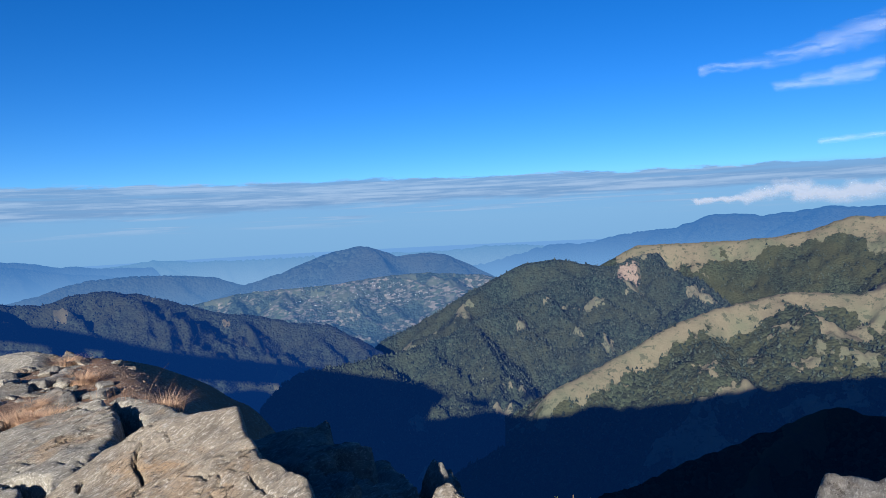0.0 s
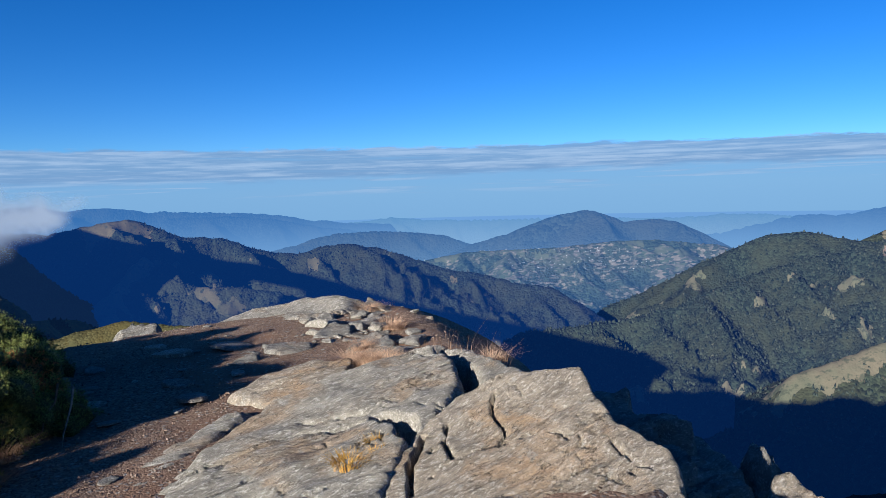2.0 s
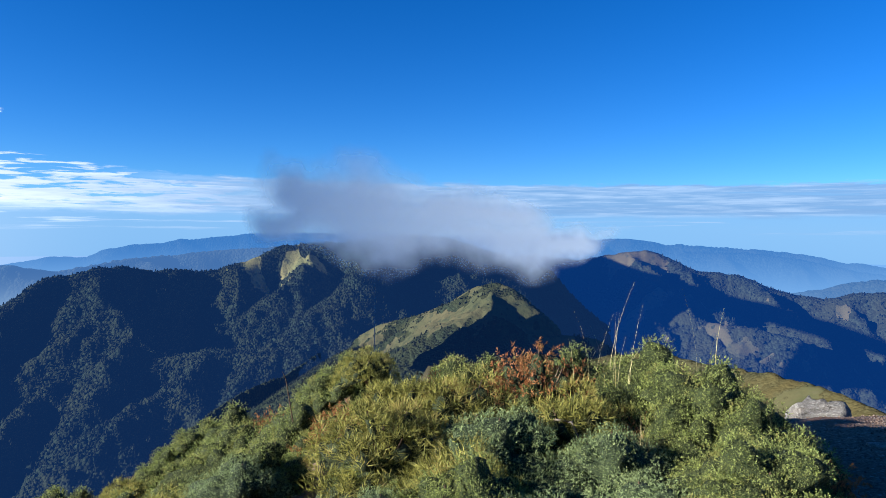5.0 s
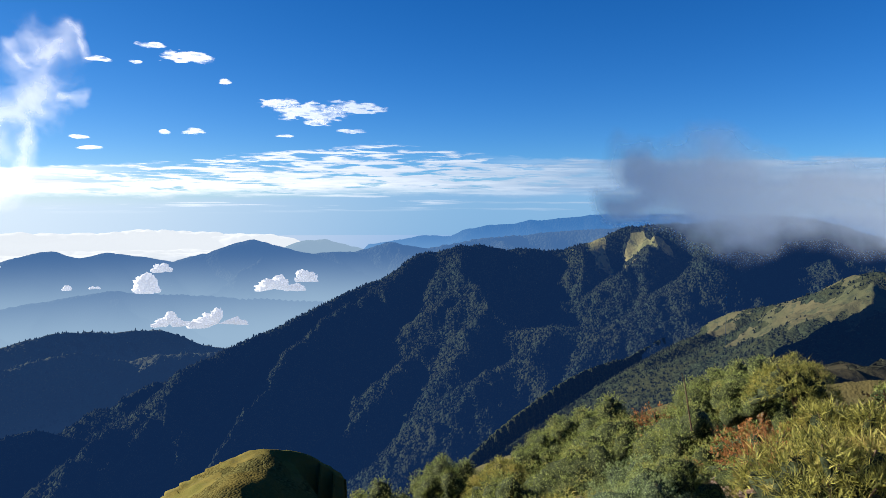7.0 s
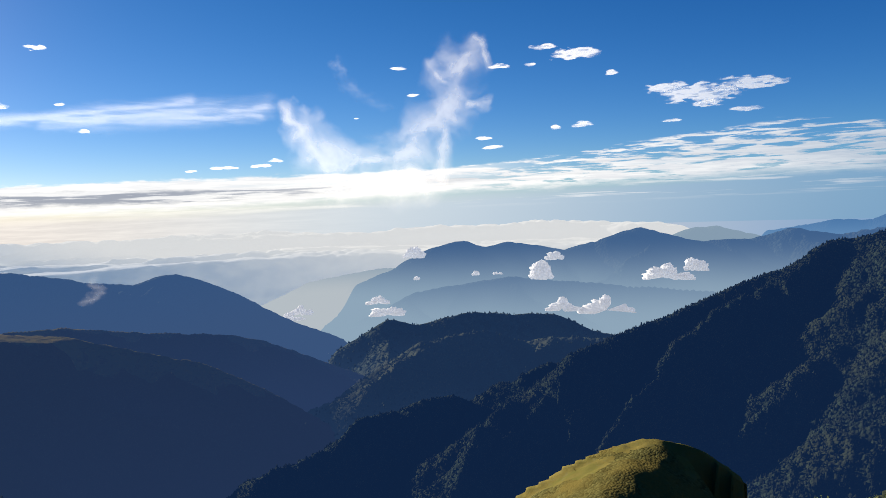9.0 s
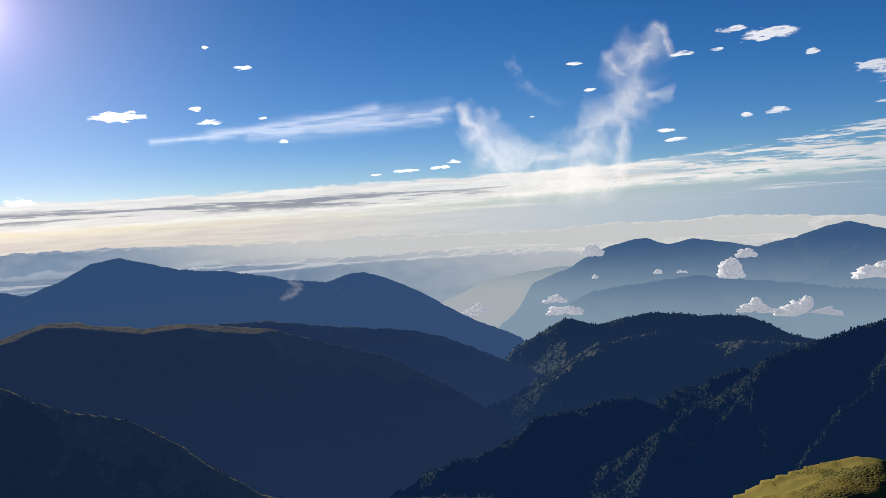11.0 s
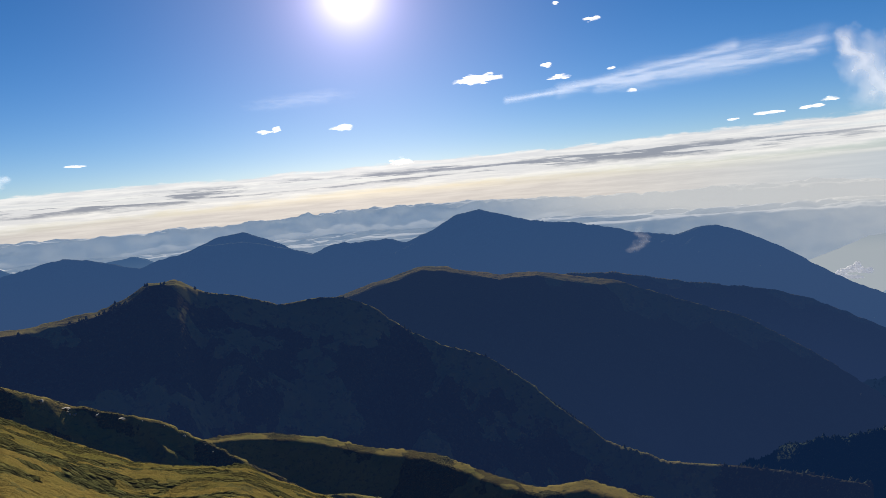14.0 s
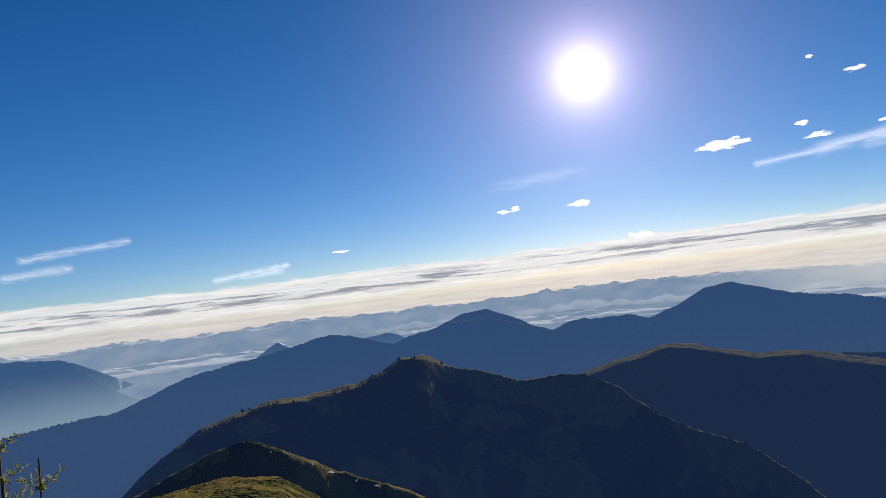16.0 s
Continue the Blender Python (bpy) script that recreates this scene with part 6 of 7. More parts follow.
# ---------------------------------------------------------------- plants
def leaf_material(name, dark, light, tip=None, through=0.35):
    m, n = material(name)
    isl = n.add("ShaderNodeNewGeometry").outputs["Random Per Island"]
    pos = n.add("ShaderNodeNewGeometry").outputs["Position"]
    wide = n.noise(pos, 5.0, 3.0, 0.6)
    clump = n.math("ADD", n.math("MULTIPLY", n.noise(pos, 17.0, 3.0, 0.6), 0.7), n.math("MULTIPLY", isl, 0.3))
    col = n.mix(n.step(clump, 0.30, 0.66), rgb(*dark), rgb(*light))
    if tip:
        col = n.mix(n.step(wide, 0.5, 0.68), col, n.mix(isl, rgb(*tip), rgb(*light)))
    d = n.add("ShaderNodeBsdfPrincipled", ("Base Color", col), ("Roughness", 0.7), ("Specular IOR Level", 0.25))
    t = n.add("ShaderNodeBsdfTranslucent", (0, col))
    n.add("ShaderNodeOutputMaterial", (0, n.add("ShaderNodeMixShader", (0, through), (1, d.outputs[0]), (2, t.outputs[0]))))
    return m


M_JUNIPER = leaf_material("juniper_needles", (0.045, 0.058, 0.016), (0.27, 0.315, 0.085), (0.27, 0.225, 0.065))
M_JUNIPER_BLUE = leaf_material("grey_green_juniper_needles", (0.045, 0.064, 0.028), (0.27, 0.34, 0.14), (0.23, 0.26, 0.09))
# darker copy of the juniper needles, with shade put into the colour
M_JUNIPER_SHADE = leaf_material("shaded_juniper_needles", (0.014, 0.024, 0.009), (0.12, 0.150, 0.055))


def mass_material(name, dark, light):
    """The packed branch tips under a juniper's outer needles, crevice shade painted dark between them."""
    m, n = material(name)
    pos = n.add("ShaderNodeNewGeometry").outputs["Position"]
    tip = n.add("ShaderNodeTexVoronoi", ("Vector", n.mix(0.12, pos, n.add("ShaderNodeTexNoise", ("Vector", pos), ("Scale", 40.0)).outputs["Color"], "ADD")), ("Scale", 62.0))
    pick = n.add("ShaderNodeSeparateColor", (0, tip.outputs["Color"])).outputs[0]
    up = n.step(tip.outputs["Distance"], 0.62, 0.12)
    col = n.mix(n.math("MULTIPLY", up, n.step(n.math("ADD", n.noise(pos, 14.0, 3.0, 0.6), n.math("MULTIPLY", pick, 0.25)), 0.32, 0.74)), rgb(*dark), rgb(*light))
    finish(n, col, 0.8, n.math("ADD", up, n.math("MULTIPLY", n.noise(pos, 160.0, 3.0), 0.4)), 1.0, 0.014, 0.2)
    return m


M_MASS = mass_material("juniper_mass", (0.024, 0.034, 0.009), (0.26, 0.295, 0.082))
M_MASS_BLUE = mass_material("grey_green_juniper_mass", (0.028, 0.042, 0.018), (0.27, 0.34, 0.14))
# the same for the mass: shade as a darker colour
M_MASS_SHADE = mass_material("shaded_juniper_mass", (0.014, 0.020, 0.007), (0.15, 0.17, 0.055))
M_CANE = leaf_material("dwarf_bamboo_leaves", (0.040, 0.046, 0.010), (0.33, 0.315, 0.072), (0.30, 0.215, 0.075))
M_RED = leaf_material("reddening_leaves", (0.149, 0.063, 0.025), (0.322, 0.138, 0.046), (0.172, 0.184, 0.052))
M_STRAW = leaf_material("dry_grass", (0.341, 0.232, 0.093), (0.620, 0.558, 0.279))
M_PINK = leaf_material("dry_cushion", (0.310, 0.186, 0.116), (0.620, 0.434, 0.295))
M_RUST = leaf_material("rusty_grass", (0.16, 0.085, 0.045), (0.36, 0.23, 0.14))
M_ORANGE = leaf_material("orange_grass", (0.310, 0.171, 0.031), (0.620, 0.372, 0.093))


def plain_material(name, a, b, scale=8.0, rough=0.9, bump=0.01):
    m, n = material(name)
    pos = n.add("ShaderNodeNewGeometry").outputs["Position"]
    f = n.noise(n.scaled(pos, 1, 1, 0.25), scale, 7.0, 0.65)
    finish(n, n.mix(n.step(f, 0.3, 0.7), rgb(*a), rgb(*b)), rough, f, 0.8, bump)
    return m


# dark colour of the inner domes, makes gaps in the leaves read as shade
M_INNER = plain_material("inner_shade", (0.012, 0.018, 0.008), (0.040, 0.050, 0.020), 60.0)
M_BARK = plain_material("grey_dead_wood", (0.09, 0.07, 0.055), (0.26, 0.22, 0.185), 30.0)
M_STEM = plain_material("brown_stems", (0.05, 0.032, 0.02), (0.13, 0.09, 0.06), 25.0)


def mesh_from(name, V, F, mat):
    me = bpy.data.meshes.new(name)
    V = np.asarray(V, np.float32).reshape(-1, 3)
    F = np.asarray(F, np.int32)
    me.vertices.add(len(V))
    me.vertices.foreach_set("co", V.ravel())
    me.loops.add(F.size)
    me.loops.foreach_set("vertex_index", F.ravel())
    me.polygons.add(len(F))
    me.polygons.foreach_set("loop_start", np.arange(0, F.size, F.shape[1], dtype=np.int32))
    me.update(calc_edges=True)
    me.materials.append(mat)
    return me


def part(name, me, parent, label=""):
    ob = new(name, me)
    ob.parent = parent
    return tagged(ob, label) if label else ob


def dome_points(rs, k, wide, high, lobes):
    """Points and normals over a bush made of several rounded lobes; those inside another lobe are left out."""
    pts, nor = [], []
    per = k // len(lobes) + 1
    for i, (cx, cy, cz, r) in enumerate(lobes):
        v = rs.normal(size=(per, 3))
        v /= np.linalg.norm(v, axis=1)[:, None]
        v = v[v[:, 2] > -0.2]
        rr = r * (1 + 0.18 * rs.normal(size=len(v)) * 0.5)
        p = v * rr[:, None] + (cx, cy, cz)
        ok = np.ones(len(p), bool)
        for j, (dx, dy, dz, q) in enumerate(lobes):
            if j != i:
                ok &= np.linalg.norm(p - (dx, dy, dz), axis=1) > q * 0.85
        pts.append(p[ok]), nor.append(v[ok])
    return np.concatenate(pts), np.concatenate(nor)


def lobes_of(rs, wide, high, count):
    """Rounded sprays spread over a dome, each a little above or below its neighbours."""
    out = []
    for i in range(count):
        a, d = i * 2.4 + rs.uniform(-0.4, 0.4), wide * 0.88 * math.sqrt((i + 0.5) / count)
        r = wide * rs.uniform(0.17, 0.30)
        out.append((math.cos(a) * d, math.sin(a) * d, max(-0.02, high * (1 - (d / wide) ** 2.0) * rs.uniform(0.72, 1.12) - r * 0.8), r))
    return out


def plumes(rs, p, nv, count, length, girth, needle, width, up, wild=0.3):
    """Feathery branch tips at points p: short narrow needles standing round an axis."""
    k = len(p)
    d = nv * (1 - up) + np.array([0, 0, 1.0]) * up + rs.normal(size=(k, 3)) * wild
    d /= np.linalg.norm(d, axis=1)[:, None]
    L = (length * rs.uniform(0.6, 1.3, k))[:, None]
    V = []
    for b in range(count):
        t = rs.rand(k, 1)
        o = np.cross(d, rs.normal(size=(k, 3)))
        o /= np.linalg.norm(o, axis=1)[:, None]
        root = p + d * L * t + o * girth * (1.05 - t) * rs.rand(k, 1)
        way = d + o * (0.9 - 0.5 * t) + rs.normal(size=(k, 3)) * 0.2
        way /= np.linalg.norm(way, axis=1)[:, None]
        s = np.cross(way, rs.normal(size=(k, 3)))
        s /= np.linalg.norm(s, axis=1)[:, None]
        w = width * rs.uniform(0.7, 1.3, (k, 1))
        V.append(np.stack([root + s * w, root + way * needle * rs.uniform(0.6, 1.25, (k, 1)), root - s * w], 1))
    V = np.concatenate(V)
    return V, np.arange(len(V) * 3).reshape(-1, 3)


def sprays(rs, p, nv, length, width, blades, spread, up):
    """Fans of narrow leaves growing out of points p along nv."""
    V, F = plumes(rs, p, nv, blades, length * 0.2, length * 0.3, length, width, up, spread)
    return V, F


def inner_dome(lobes, mat):
    bm = bmesh.new()
    heaped(bm, [(Vector((x, y, z - r * 0.15)), r * 0.70) for x, y, z, r in lobes], Vector((0, 0, 0.12)), 4, 0.10, 0.09)
    me = bpy.data.meshes.new("core")
    bm.to_mesh(me), bm.free()
    me.polygons.foreach_set("use_smooth", [True] * len(me.polygons))
    me.materials.append(mat)
    return me


def tube(points, radii, sides=6):
    """A tapering bent stem."""
    V, F = [], []
    for i, (p, r) in enumerate(zip(points, radii)):
        p = Vector(p)
        t = (Vector(points[min(i + 1, len(points) - 1)]) - Vector(points[max(i - 1, 0)])).normalized()
        s = t.orthogonal().normalized()
        q = t.cross(s)
        V += [p + (s * math.cos(a) + q * math.sin(a)) * r for a in [k * 2 * math.pi / sides for k in range(sides)]]
    for i in range(len(points) - 1):
        for k in range(sides):
            F.append((i * sides + k, i * sides + (k + 1) % sides, (i + 1) * sides + (k + 1) % sides, (i + 1) * sides + k))
    return [tuple(v) for v in V], F


def bush(kind, seed, wide, high, label, full=1.0):
    """One bush about its base: core with shade painted in, stems, foliage."""
    rs = np.random.RandomState(seed)
    root = new({"cane": "dwarf_bamboo", "red": "red_shrub"}.get(kind, "juniper_bush"))
    tagged(root, label, {"cane": "dwarf bamboo", "red": "shrub"}.get(kind, "bush"))
    lobes = lobes_of(rs, wide, high, 24)
    V, F = [], []
    for i in range(6):
        cx, cy, cz, r = lobes[i]
        a, b = tube([(0, 0, -0.08), (cx * 0.4, cy * 0.4, cz * 0.5), (cx, cy, cz + r * 0.7)], [0.018, 0.012, 0.005], 5)
        F += [tuple(k + len(V) for k in f) for f in b]
        V += a
    part("stem", mesh_from("stem", V, F, M_STEM), root)
    if kind in ("juniper", "blue", "dark"):
        part("core", inner_dome([(x, y, z, r * 1.28) for x, y, z, r in lobes], {"juniper": M_MASS, "blue": M_MASS_BLUE, "dark": M_MASS_SHADE}[kind]), root)
        p, nv = dome_points(rs, int(6400 * full), wide, high, lobes)
        p = p + nv * rs.uniform(-0.03, 0.0, (len(p), 1))
        V, F = plumes(rs, p, nv, 6, 0.030, 0.009, 0.012, 0.0030, 0.30, 0.40)
        mat = {"juniper": M_JUNIPER, "blue": M_JUNIPER_BLUE, "dark": M_JUNIPER_SHADE}[kind]
        part("foliage", mesh_from("foliage", V, F, mat), root)
    elif kind == "cane":
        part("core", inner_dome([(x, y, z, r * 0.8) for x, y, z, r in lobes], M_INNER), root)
        p, nv = dome_points(rs, int(2600 * full), wide, high, lobes)
        V, F = plumes(rs, p, nv, 8, 0.04, 0.02, 0.060, 0.0030, 0.45, 0.45)
        part("leaves", mesh_from("leaves", V, F, M_CANE), root)
    else:
        p, nv = dome_points(rs, int(1300 * full), wide, high, lobes)
        p = p * (0.7 + 0.35 * rs.rand(len(p), 1))
        V, F = plumes(rs, p, nv, 9, 0.06, 0.022, 0.022, 0.006, 0.4, 0.5)
        part("leaves", mesh_from("leaves", V, F, M_RED), root)
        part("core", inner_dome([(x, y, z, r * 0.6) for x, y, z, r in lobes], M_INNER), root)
    return root


MASS = [(-4.55, 2.35), (-4.35, 2.75), (-4.55, 3.3), (-5.2, 4.0), (-6.1, 4.35), (-7.3, 4.1), (-9.6, 2.8), (-10.4, 0.4), (-9.4, -0.5), (-7.6, 0.8), (-5.9, 1.5), (-5.2, 1.9)]


def make_bushes():
    kinds = {}
    for kind, seed, label in (("juniper", 501, "green juniper bush with feathery sprays"), ("juniper", 502, "green juniper bush with feathery sprays"), ("blue", 503, "grey-green juniper bush with dense needles"), ("dark", 504, "juniper bush with shade put into its darker needles"),
                              ("cane", 505, "yellow-green dwarf bamboo clump with narrow leaves"), ("cane", 506, "yellow-green dwarf bamboo clump with narrow leaves"), ("red", 507, "rust-red shrub with small turning leaves")):
        kinds.setdefault(kind, []).append([seed, label, None])
    # kind, x, y, lift, size
    edge = [("juniper", -5.75, 3.75, 0.2, 1), ("juniper", -6.25, 3.95, 0.16, 1.05), ("juniper", -5.4, 3.4, 0.02, 0.8), ("dark", -5.75, 4.15, 0.02, 0.85), ("juniper", -6.85, 3.75, 0.08, 1), ("juniper", -5.55, 3.55, 0.12, 0.8), ("blue", -5.55, 2.85, 0.02, 0.9), ("blue", -6.15, 2.65, -0.02, 1), ("juniper", -5.15, 3, -0.02, 0.75), ("cane", -4.95, 2.95, -0.06, 0.6), ("cane", -5.25, 2.6, -0.05, 0.6), ("red", -4.95, 3.45, 0.02, 0.5)]
    back = [("red", -6.7, 3.35, 0.22, 0.95), ("red", -7.5, 3, 0.12, 0.9), ("dark", -7.1, 3.9, 0.02, 1), ("juniper", -7.75, 3.45, 0.12, 1), ("cane", -6.2, 3.2, 0.05, 0.9), ("cane", -6.9, 2.8, 0, 1), ("cane", -7.1, 2.5, 0.04, 0.8), ("cane", -5.9, 2.2, -0.1, 0.9), ("cane", -6.6, 2.1, 0.0, 0.9), ("red", -7.3, 2.2, 0.10, 0.58), ("juniper", -8.3, 2.8, 0.14, 1.05), ("juniper", -8.2, 2.3, 0, 1.05)]
    slope = [("red", -8, 2.6, -0.02, 0.9), ("blue", -8.6, 2, 0.1, 1), ("juniper", -8.95, 2.55, 0.25, 1.15), ("dark", -9.3, 2.8, 0.1, 1.1), ("juniper", -8.2, 1.4, 0, 1), ("juniper", -9.4, 1.8, 0.2, 1.2), ("juniper", -9.75, 2.15, 0.25, 1.2), ("juniper", -9, 1.1, 0.05, 1.1), ("juniper", -9.7, 1, 0.1, 1.1), ("juniper", -9.2, 0.3, 0, 1.1), ("juniper", -10.1, 0.5, 0.1, 1.15), ("juniper", -9.9, -0.3, 0.05, 1.1)]
    # junipers at x -4.4 and -4.5 are out of view, added to shade the path
    far = [("juniper", -8.3, 0.5, -0.05, 1), ("juniper", -10.4, 1.4, 0.15, 1.15), ("cane", -7.4, 1.2, 0.0, 0.8), ("juniper", -10.5, -0.6, 0, 1), ("juniper", -8.9, 3.1, 0.1, 1), ("dark", -6.3, 4.35, 0, 0.95), ("juniper", -4.4, 1.35, 0.14, 0.75), ("juniper", -4.5, 0.75, 0.02, 0.75), ("cane", -4.6, 2.85, 0.12, 0.62), ("juniper", -4.88, 3.12, 0.18, 0.75), ("juniper", -5.25, 3.65, 0.22, 0.75), ("cane", -4.85, 2.65, -0.04, 0.5)]
    foot = [("juniper", -4.72, 2.88, 0.24, 0.80), ("juniper", -4.66, 3.12, 0.12, 0.66), ("blue", -4.95, 2.50, 0.08, 0.80), ("juniper", -4.78, 2.62, 0.14, 0.74), ("cane", -4.40, 2.66, -0.05, 0.42), ("cane", -4.98, 2.14, -0.06, 0.56), ("blue", -5.25, 2.18, 0.02, 0.72), ("cane", -4.55, 2.40, -0.12, 0.34), ("juniper", -5.6, 2.0, 0.06, 0.8), ("cane", -4.75, 2.32, -0.10, 0.42), ("juniper", -4.72, 3.45, 0.02, 0.7)]
    plan = edge + back + slope + far + foot
    # bushes along the crest of the thicket: bearing and dip of the top, distance, size
    crest = [("juniper", 91, -21.8, 7.4, 1.01), ("juniper", 85, -19.9, 7.1, 0.9), ("cane", 80.5, -20.3, 6.6, 0.72), ("juniper", 77.6, -18.3, 7.2, 0.8), ("juniper", 75, -16.3, 7.4, 1.01), ("juniper", 72.6, -15.1, 7.4, 1.16), ("dark", 70.6, -15.7, 7.5, 0.87), ("red", 68, -15.2, 7.1, 0.87), ("juniper", 65.6, -14.2, 7.2, 0.72), ("juniper", 63.4, -11.6, 7.4, 0.9), ("juniper", 60.6, -11.2, 5, 0.7), ("cane", 58.4, -10.9, 4.6, 0.5)]
    for kind, az, dip, d, size in crest:
        x, y = -3.73 - d * math.sin(math.radians(az)), 0.1 + d * math.cos(math.radians(az))
        top = 1.56 + d * math.tan(math.radians(dip))
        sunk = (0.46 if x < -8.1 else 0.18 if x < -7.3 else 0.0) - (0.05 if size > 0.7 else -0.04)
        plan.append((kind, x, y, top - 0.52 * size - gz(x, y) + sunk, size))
    rs = random.Random(9)
    # smaller growth that closes the gaps of the thicket
    tries = 0
    while len(plan) < 134 and tries < 4000:
        tries += 1
        x, y = rs.uniform(-10.4, -4.7), rs.uniform(-0.5, 4.4)
        if float(poly_signed(np.array([x]), np.array([y]), MASS)[0]) < 0.1 or any(math.hypot(x - q[1], y - q[2]) < 0.24 * (1 + 0.06 * abs(x + 4.7)) for q in plan[71:]):
            continue
        near = y - 2.1 + 0.25 * (x + 5)
        kind = rs.choice(["juniper", "juniper", "cane", "red" if near > 0.2 else "blue"]) if near > 0 else rs.choice(["cane", "blue", "juniper"])
        plan.append((kind, x, y, rs.uniform(-0.04, 0.12) + (0.14 if near > 0.6 else 0), rs.uniform(0.45, 0.68)))
    count = {}
    for kind, x, y, lift, size in plan:
        key = kind
        pool = kinds[key]
        slot = pool[count.get(key, 0) % len(pool)]
        count[key] = count.get(key, 0) + 1
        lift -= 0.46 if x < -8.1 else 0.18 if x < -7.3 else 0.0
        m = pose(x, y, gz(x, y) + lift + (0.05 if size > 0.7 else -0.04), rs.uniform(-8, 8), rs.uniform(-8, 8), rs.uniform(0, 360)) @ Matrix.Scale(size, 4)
        if slot[2] is None:
            slot[2] = bush(kind, slot[0], 0.52, 0.50, slot[1])
            slot[2]["group"] = "bushes on the summit edge"
            slot[2].matrix_basis = m
        else:
            ob = copy_thing(slot[2], m)
            ob.matrix_basis = m


make_bushes()


def grass(label, x, y, z, blades, length, mat, lean=0.35, radius=0.12, width=0.0035, seed=1, category="grass"):
    """A tuft of bent blades."""
    rs = np.random.RandomState(seed)
    a, d = rs.rand(blades) * 6.28, radius * np.sqrt(rs.rand(blades))
    root = np.stack([np.cos(a) * d, np.sin(a) * d, np.zeros(blades)], -1)
    out = np.stack([np.cos(a), np.sin(a), np.zeros(blades)], -1) * lean * rs.uniform(0.2, 1.4, (blades, 1)) + rs.normal(size=(blades, 3)) * 0.12
    L = length * rs.uniform(0.45, 1.1, (blades, 1))
    side = np.stack([-np.sin(a), np.cos(a), np.zeros(blades)], -1) * width
    V, steps = [], 4
    for i in range(steps + 1):
        t = i / steps
        c = root + np.array([0, 0, 1.0]) * L * t * (1 - 0.25 * t * lean) + out * L * t * t
        V += [c - side * (1 - 0.85 * t), c + side * (1 - 0.85 * t)]
    V = np.stack(V, 1)
    F = []
    for i in range(steps):
        F.append([2 * i, 2 * i + 1, 2 * i + 3, 2 * i + 2])
    F = (np.arange(blades)[:, None, None] * (2 * steps + 2) + np.array(F)[None]).reshape(-1, 4)
    ob = tagged(new("grass_tuft", mesh_from("grass_tuft", V, F, mat)), label, category, "grass tufts on the summit")
    ob.location = (x, y, z)
    return ob


for i, (x, y, z, h) in enumerate([(-2.66, 5.26, 0.20, 0.20), (-2.50, 5.30, 0.20, 0.24), (-2.34, 5.30, 0.20, 0.26), (-2.14, 5.20, 0.20, 0.28), (-2.00, 5.08, 0.16, 0.24), (-2.85, 5.16, 0.18, 0.15)]):
    grass("thin dry grass blades on the rock edge", x, y, z, 13, h, M_RUST, 0.7, 0.10, 0.0013, seed=1 + i)
for i, (x, y, z, h) in enumerate([(-2.10, 5.14, 0.17, 0.15), (-3.05, 5.02, 0.16, 0.13), (-2.90, 4.98, 0.17, 0.11), (-3.20, 5.02, 0.14, 0.12)]):
    grass("bleached dry grass cushion on the rock edge", x, y, z, 420, h, M_PINK, 1.1, 0.11, 0.0014, seed=21 + i)
for i, (x, y, z, h) in enumerate([(-4.42, 2.66, 0.20, 0.16), (-4.58, 2.60, 0.16, 0.14), (-4.30, 2.80, 0.10, 0.12), (-4.40, 2.30, 0.02, 0.10), (-4.62, 2.22, 0.02, 0.10), (-4.2, 2.62, 0.02, 0.09)]):
    grass("brown dry tuft at the foot of the bush", x, y, z, 420, h, (M_RUST, M_ORANGE)[i % 3 == 1], 1.2, 0.12, 0.0016, seed=71 + i)
for i, (x, y, s) in enumerate([(-3.45, 5.45, 0.2), (-3.2, 5.6, 0.16), (-3.05, 5.35, 0.15), (-2.85, 5.45, 0.15), (-3.6, 6.0, 0.14), (-3.7, 7.0, 0.2), (-4.4, 8.0, 0.16), (-2.7, 5.35, 0.14)]):
    grass("pinkish dry cushion of fine grass", x, y, max(gz(x, y), 0.02), 800, s * 0.75, M_PINK, 1.5, s * 0.8, 0.0016, seed=10 + i)
grass("orange dry tuft in a rock crevice", -2.38, 3.22, 0.09, 260, 0.08, M_ORANGE, 1.0, 0.09, 0.0025, seed=31)
grass("orange dry tuft in a rock crevice", -2.30, 3.42, 0.12, 220, 0.07, M_ORANGE, 0.9, 0.07, 0.0025, seed=32)
for i, (x, y, z, s) in enumerate([(-5.75, 3.30, 0.35, 0.25), (-5.55, 3.45, 0.35, 0.22), (-4.62, 2.50, 0.22, 0.16), (-4.42, 2.62, 0.22, 0.16)]):
    grass("bleached straw tuft between the bushes", x, y, z, 110, s * 0.7, M_STRAW, 1.3, 0.12, 0.0018, seed=40 + i)
for i, (x, y, z, h) in enumerate([(-6.2, 3.55, 0.55, 0.55), (-6.35, 3.6, 0.55, 0.62), (-6.5, 3.5, 0.5, 0.5), (-5.75, 3.9, 0.7, 0.45)]):
    grass("thin tall straw stalks rising out of the bush", x, y, z, 5, h, M_STRAW, 0.35, 0.12, 0.0014, seed=50 + i)


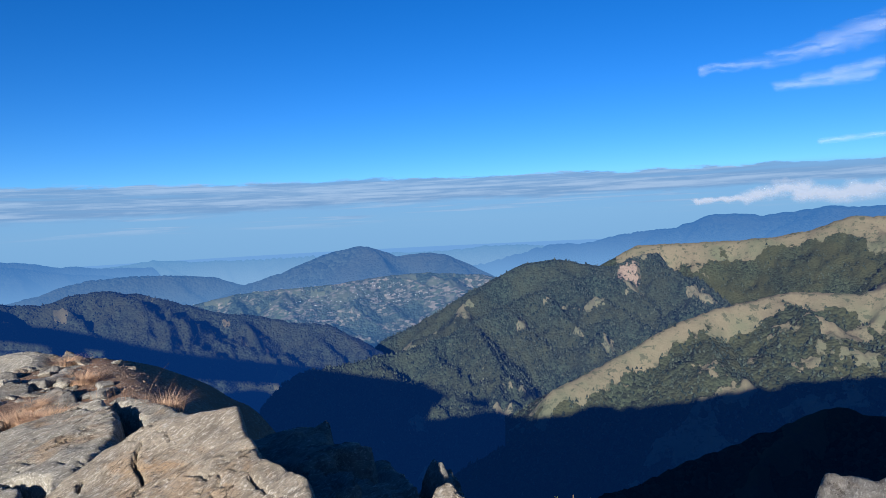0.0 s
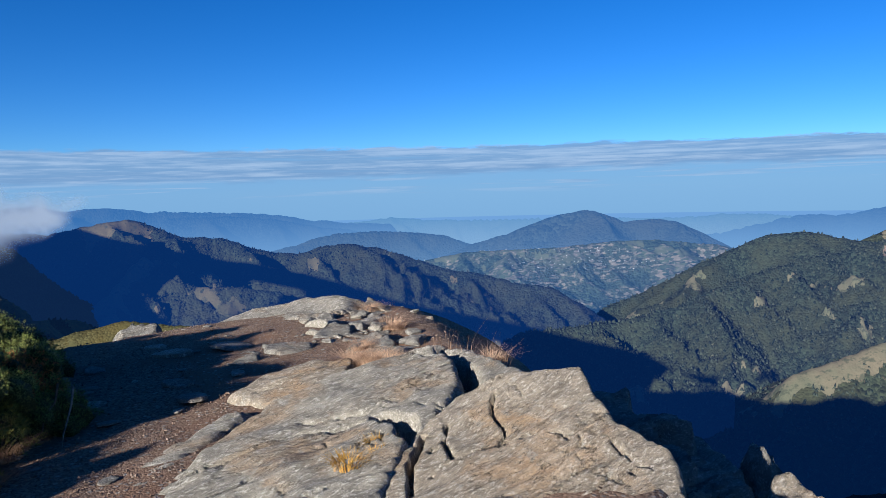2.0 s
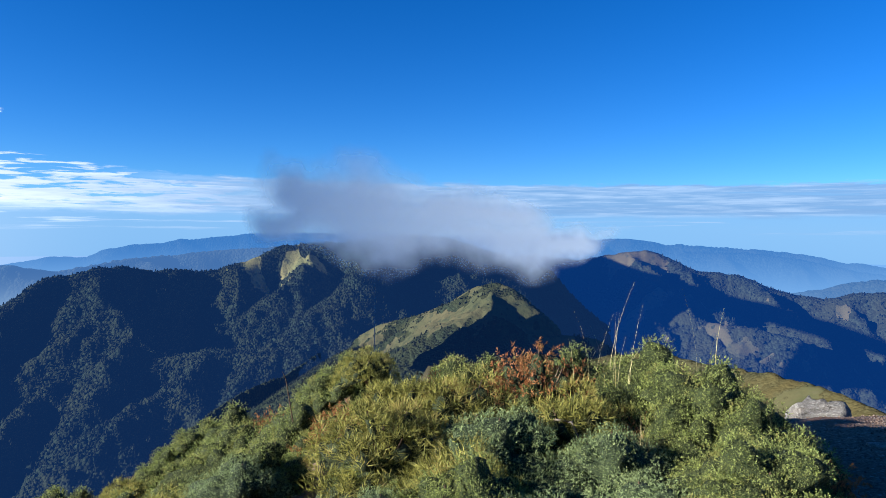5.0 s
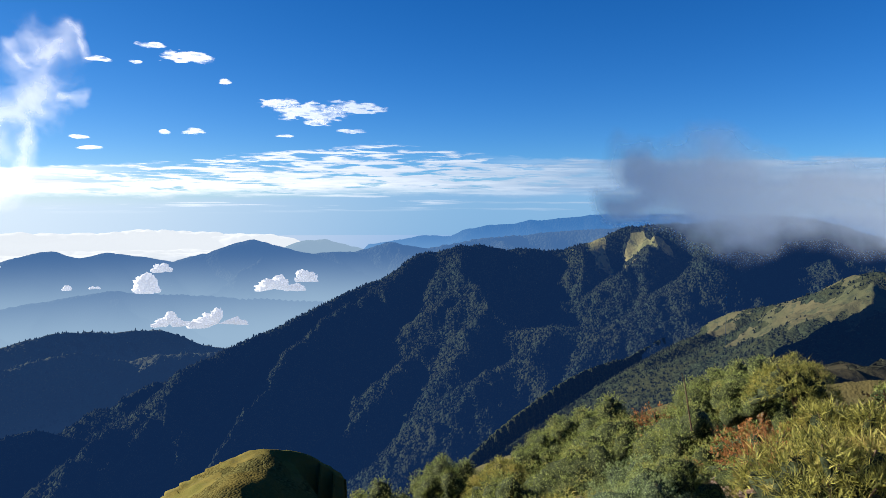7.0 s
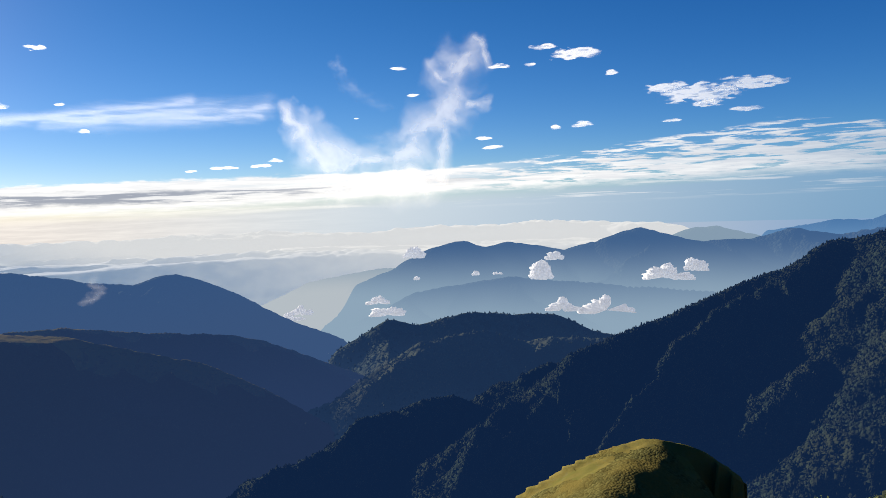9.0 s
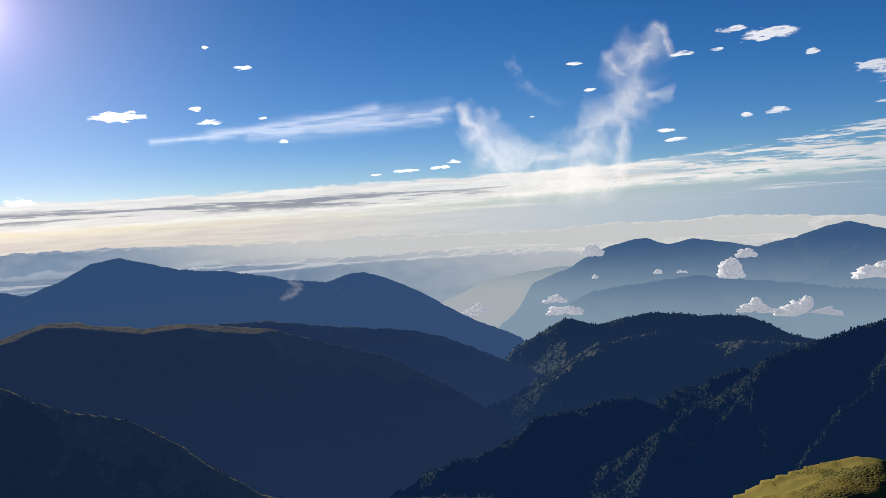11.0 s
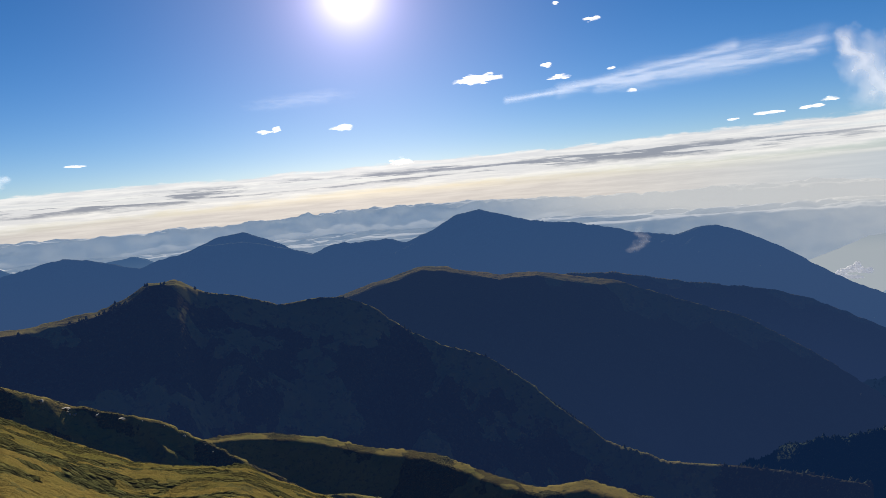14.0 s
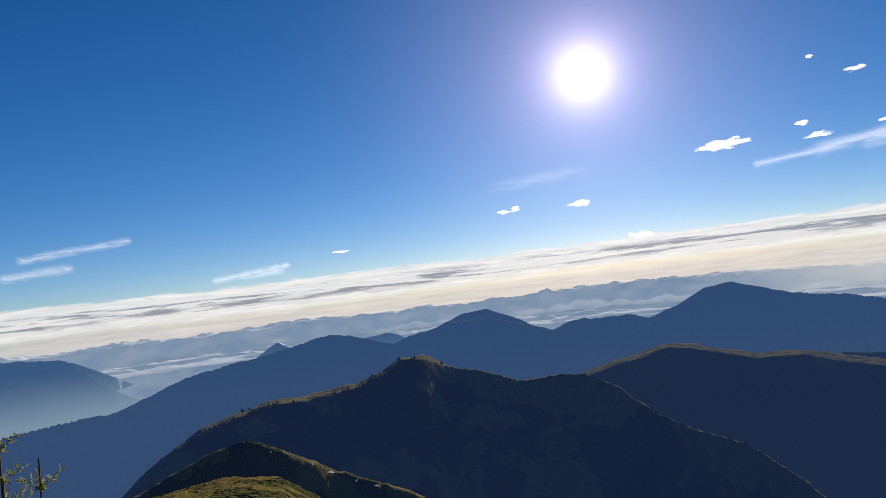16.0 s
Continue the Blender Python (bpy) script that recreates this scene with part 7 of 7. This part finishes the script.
# weathered stump with exposed roots at the foot of the bush
def make_stump():
    root = new("tree_stump")
    tagged(root, "gnarled grey dead stump with stringy roots", "stump")
    root.matrix_basis = Matrix.Translation((-4.50, 2.40, gz(-4.50, 2.40) + 0.03)) @ Matrix.Scale(1.25, 4)
    rs = random.Random(4)
    V, F = tube([(0, 0, -0.06), (0.01, 0.0, 0.03), (0, 0.01, 0.09), (-0.01, 0, 0.125), (-0.012, 0, 0.14)], [0.036, 0.022, 0.019, 0.026, 0.022], 10)
    part("trunk", mesh_from("trunk", V, F, M_BARK), root)
    V, F = tube([(-0.040, -0.024, 0.148), (-0.022, -0.012, 0.152), (0.0, 0.0, 0.150), (0.02, 0.014, 0.144), (0.036, 0.024, 0.136)], [0.006, 0.011, 0.013, 0.011, 0.006], 8)
    part("broken_top", mesh_from("broken_top", V, F, M_BARK), root, "flat splintered pale top")
    for k in range(14):
        a = k * 0.45 + rs.uniform(-0.2, 0.2)
        far = rs.uniform(0.6, 1.2)
        pts = [(0.02 * math.cos(a), 0.02 * math.sin(a), 0.12), (0.06 * far * math.cos(a), 0.06 * far * math.sin(a), 0.07), (0.11 * far * math.cos(a + 0.3), 0.11 * far * math.sin(a + 0.3), 0.01), (0.18 * far * math.cos(a + 0.5), 0.18 * far * math.sin(a + 0.5), -0.05)]
        V, F = tube(pts, [0.007, 0.006, 0.005, 0.002], 5)
        part("root", mesh_from("root", V, F, M_BARK), root)


make_stump()


def branch(label, pts, r, mat):
    V, F = tube(pts, [r * (1 - 0.7 * i / (len(pts) - 1)) for i in range(len(pts))], 6)
    return tagged(new("dead_branch", mesh_from("dead_branch", V, F, mat)), label, "branch", "dead branches in the bush")


branch("bleached dead branch hanging from the bush", [(-4.50, 3.42, 0.34), (-4.42, 3.32, 0.26), (-4.40, 3.22, 0.20), (-4.36, 3.16, 0.13), (-4.40, 3.08, 0.09)], 0.008, M_STEM)
branch("bleached dead branch hanging from the bush", [(-4.46, 3.5, 0.30), (-4.36, 3.38, 0.22), (-4.30, 3.25, 0.08), (-4.26, 3.2, 0.02)], 0.008, M_BARK)
branch("bleached dead twig lying in the bush", [(-6.3, 3.05, 0.42), (-6.1, 3.08, 0.44), (-5.95, 3.0, 0.40)], 0.010, M_BARK)
branch("bare twig standing out of the bush", [(-8.25, 2.15, 0.05), (-8.27, 2.1, 0.38), (-8.2, 2.05, 0.46)], 0.006, M_STEM)


def sapling(label, x, y, z, h, seed):
    """A small fir shoot: a stem with whorls of short needles."""
    rs = np.random.RandomState(seed)
    root = tagged(new("fir_sapling"), label, "sapling")
    root.location = (x, y, z)
    V, F = tube([(0, 0, 0), (0.01, 0, h * 0.5), (0, 0.01, h)], [0.010, 0.007, 0.003], 5)
    part("stem", mesh_from("stem", V, F, M_STEM), root)
    pts, nor = [], []
    for k in range(14):
        t = 0.15 + 0.85 * k / 14
        for a in range(5):
            ang = a * 1.257 + k * 0.7
            d = np.array([math.cos(ang), math.sin(ang), 0.7])
            for q in range(int(10 * (1.15 - t)) + 3):
                pts.append(np.array([0, 0, t * h]) + d * 0.016 * q)
                nor.append(d / np.linalg.norm(d))
    V, F = sprays(rs, np.array(pts), np.array(nor), 0.028, 0.003, 4, 0.6, 0.3)
    part("needles", mesh_from("needles", V, F, M_CANE), root)
    return root


for i, (x, y, top) in enumerate([(-1.86, -3.36, 1.26), (-1.97, -3.40, 1.10), (-1.90, -3.30, 1.06), (0.50, 2.92, 0.30), (0.44, 2.95, 0.27)]):
    sapling("small yellow-green fir shoot at the edge of the summit", x, y, gz(x, y), top - gz(x, y), 700 + i)
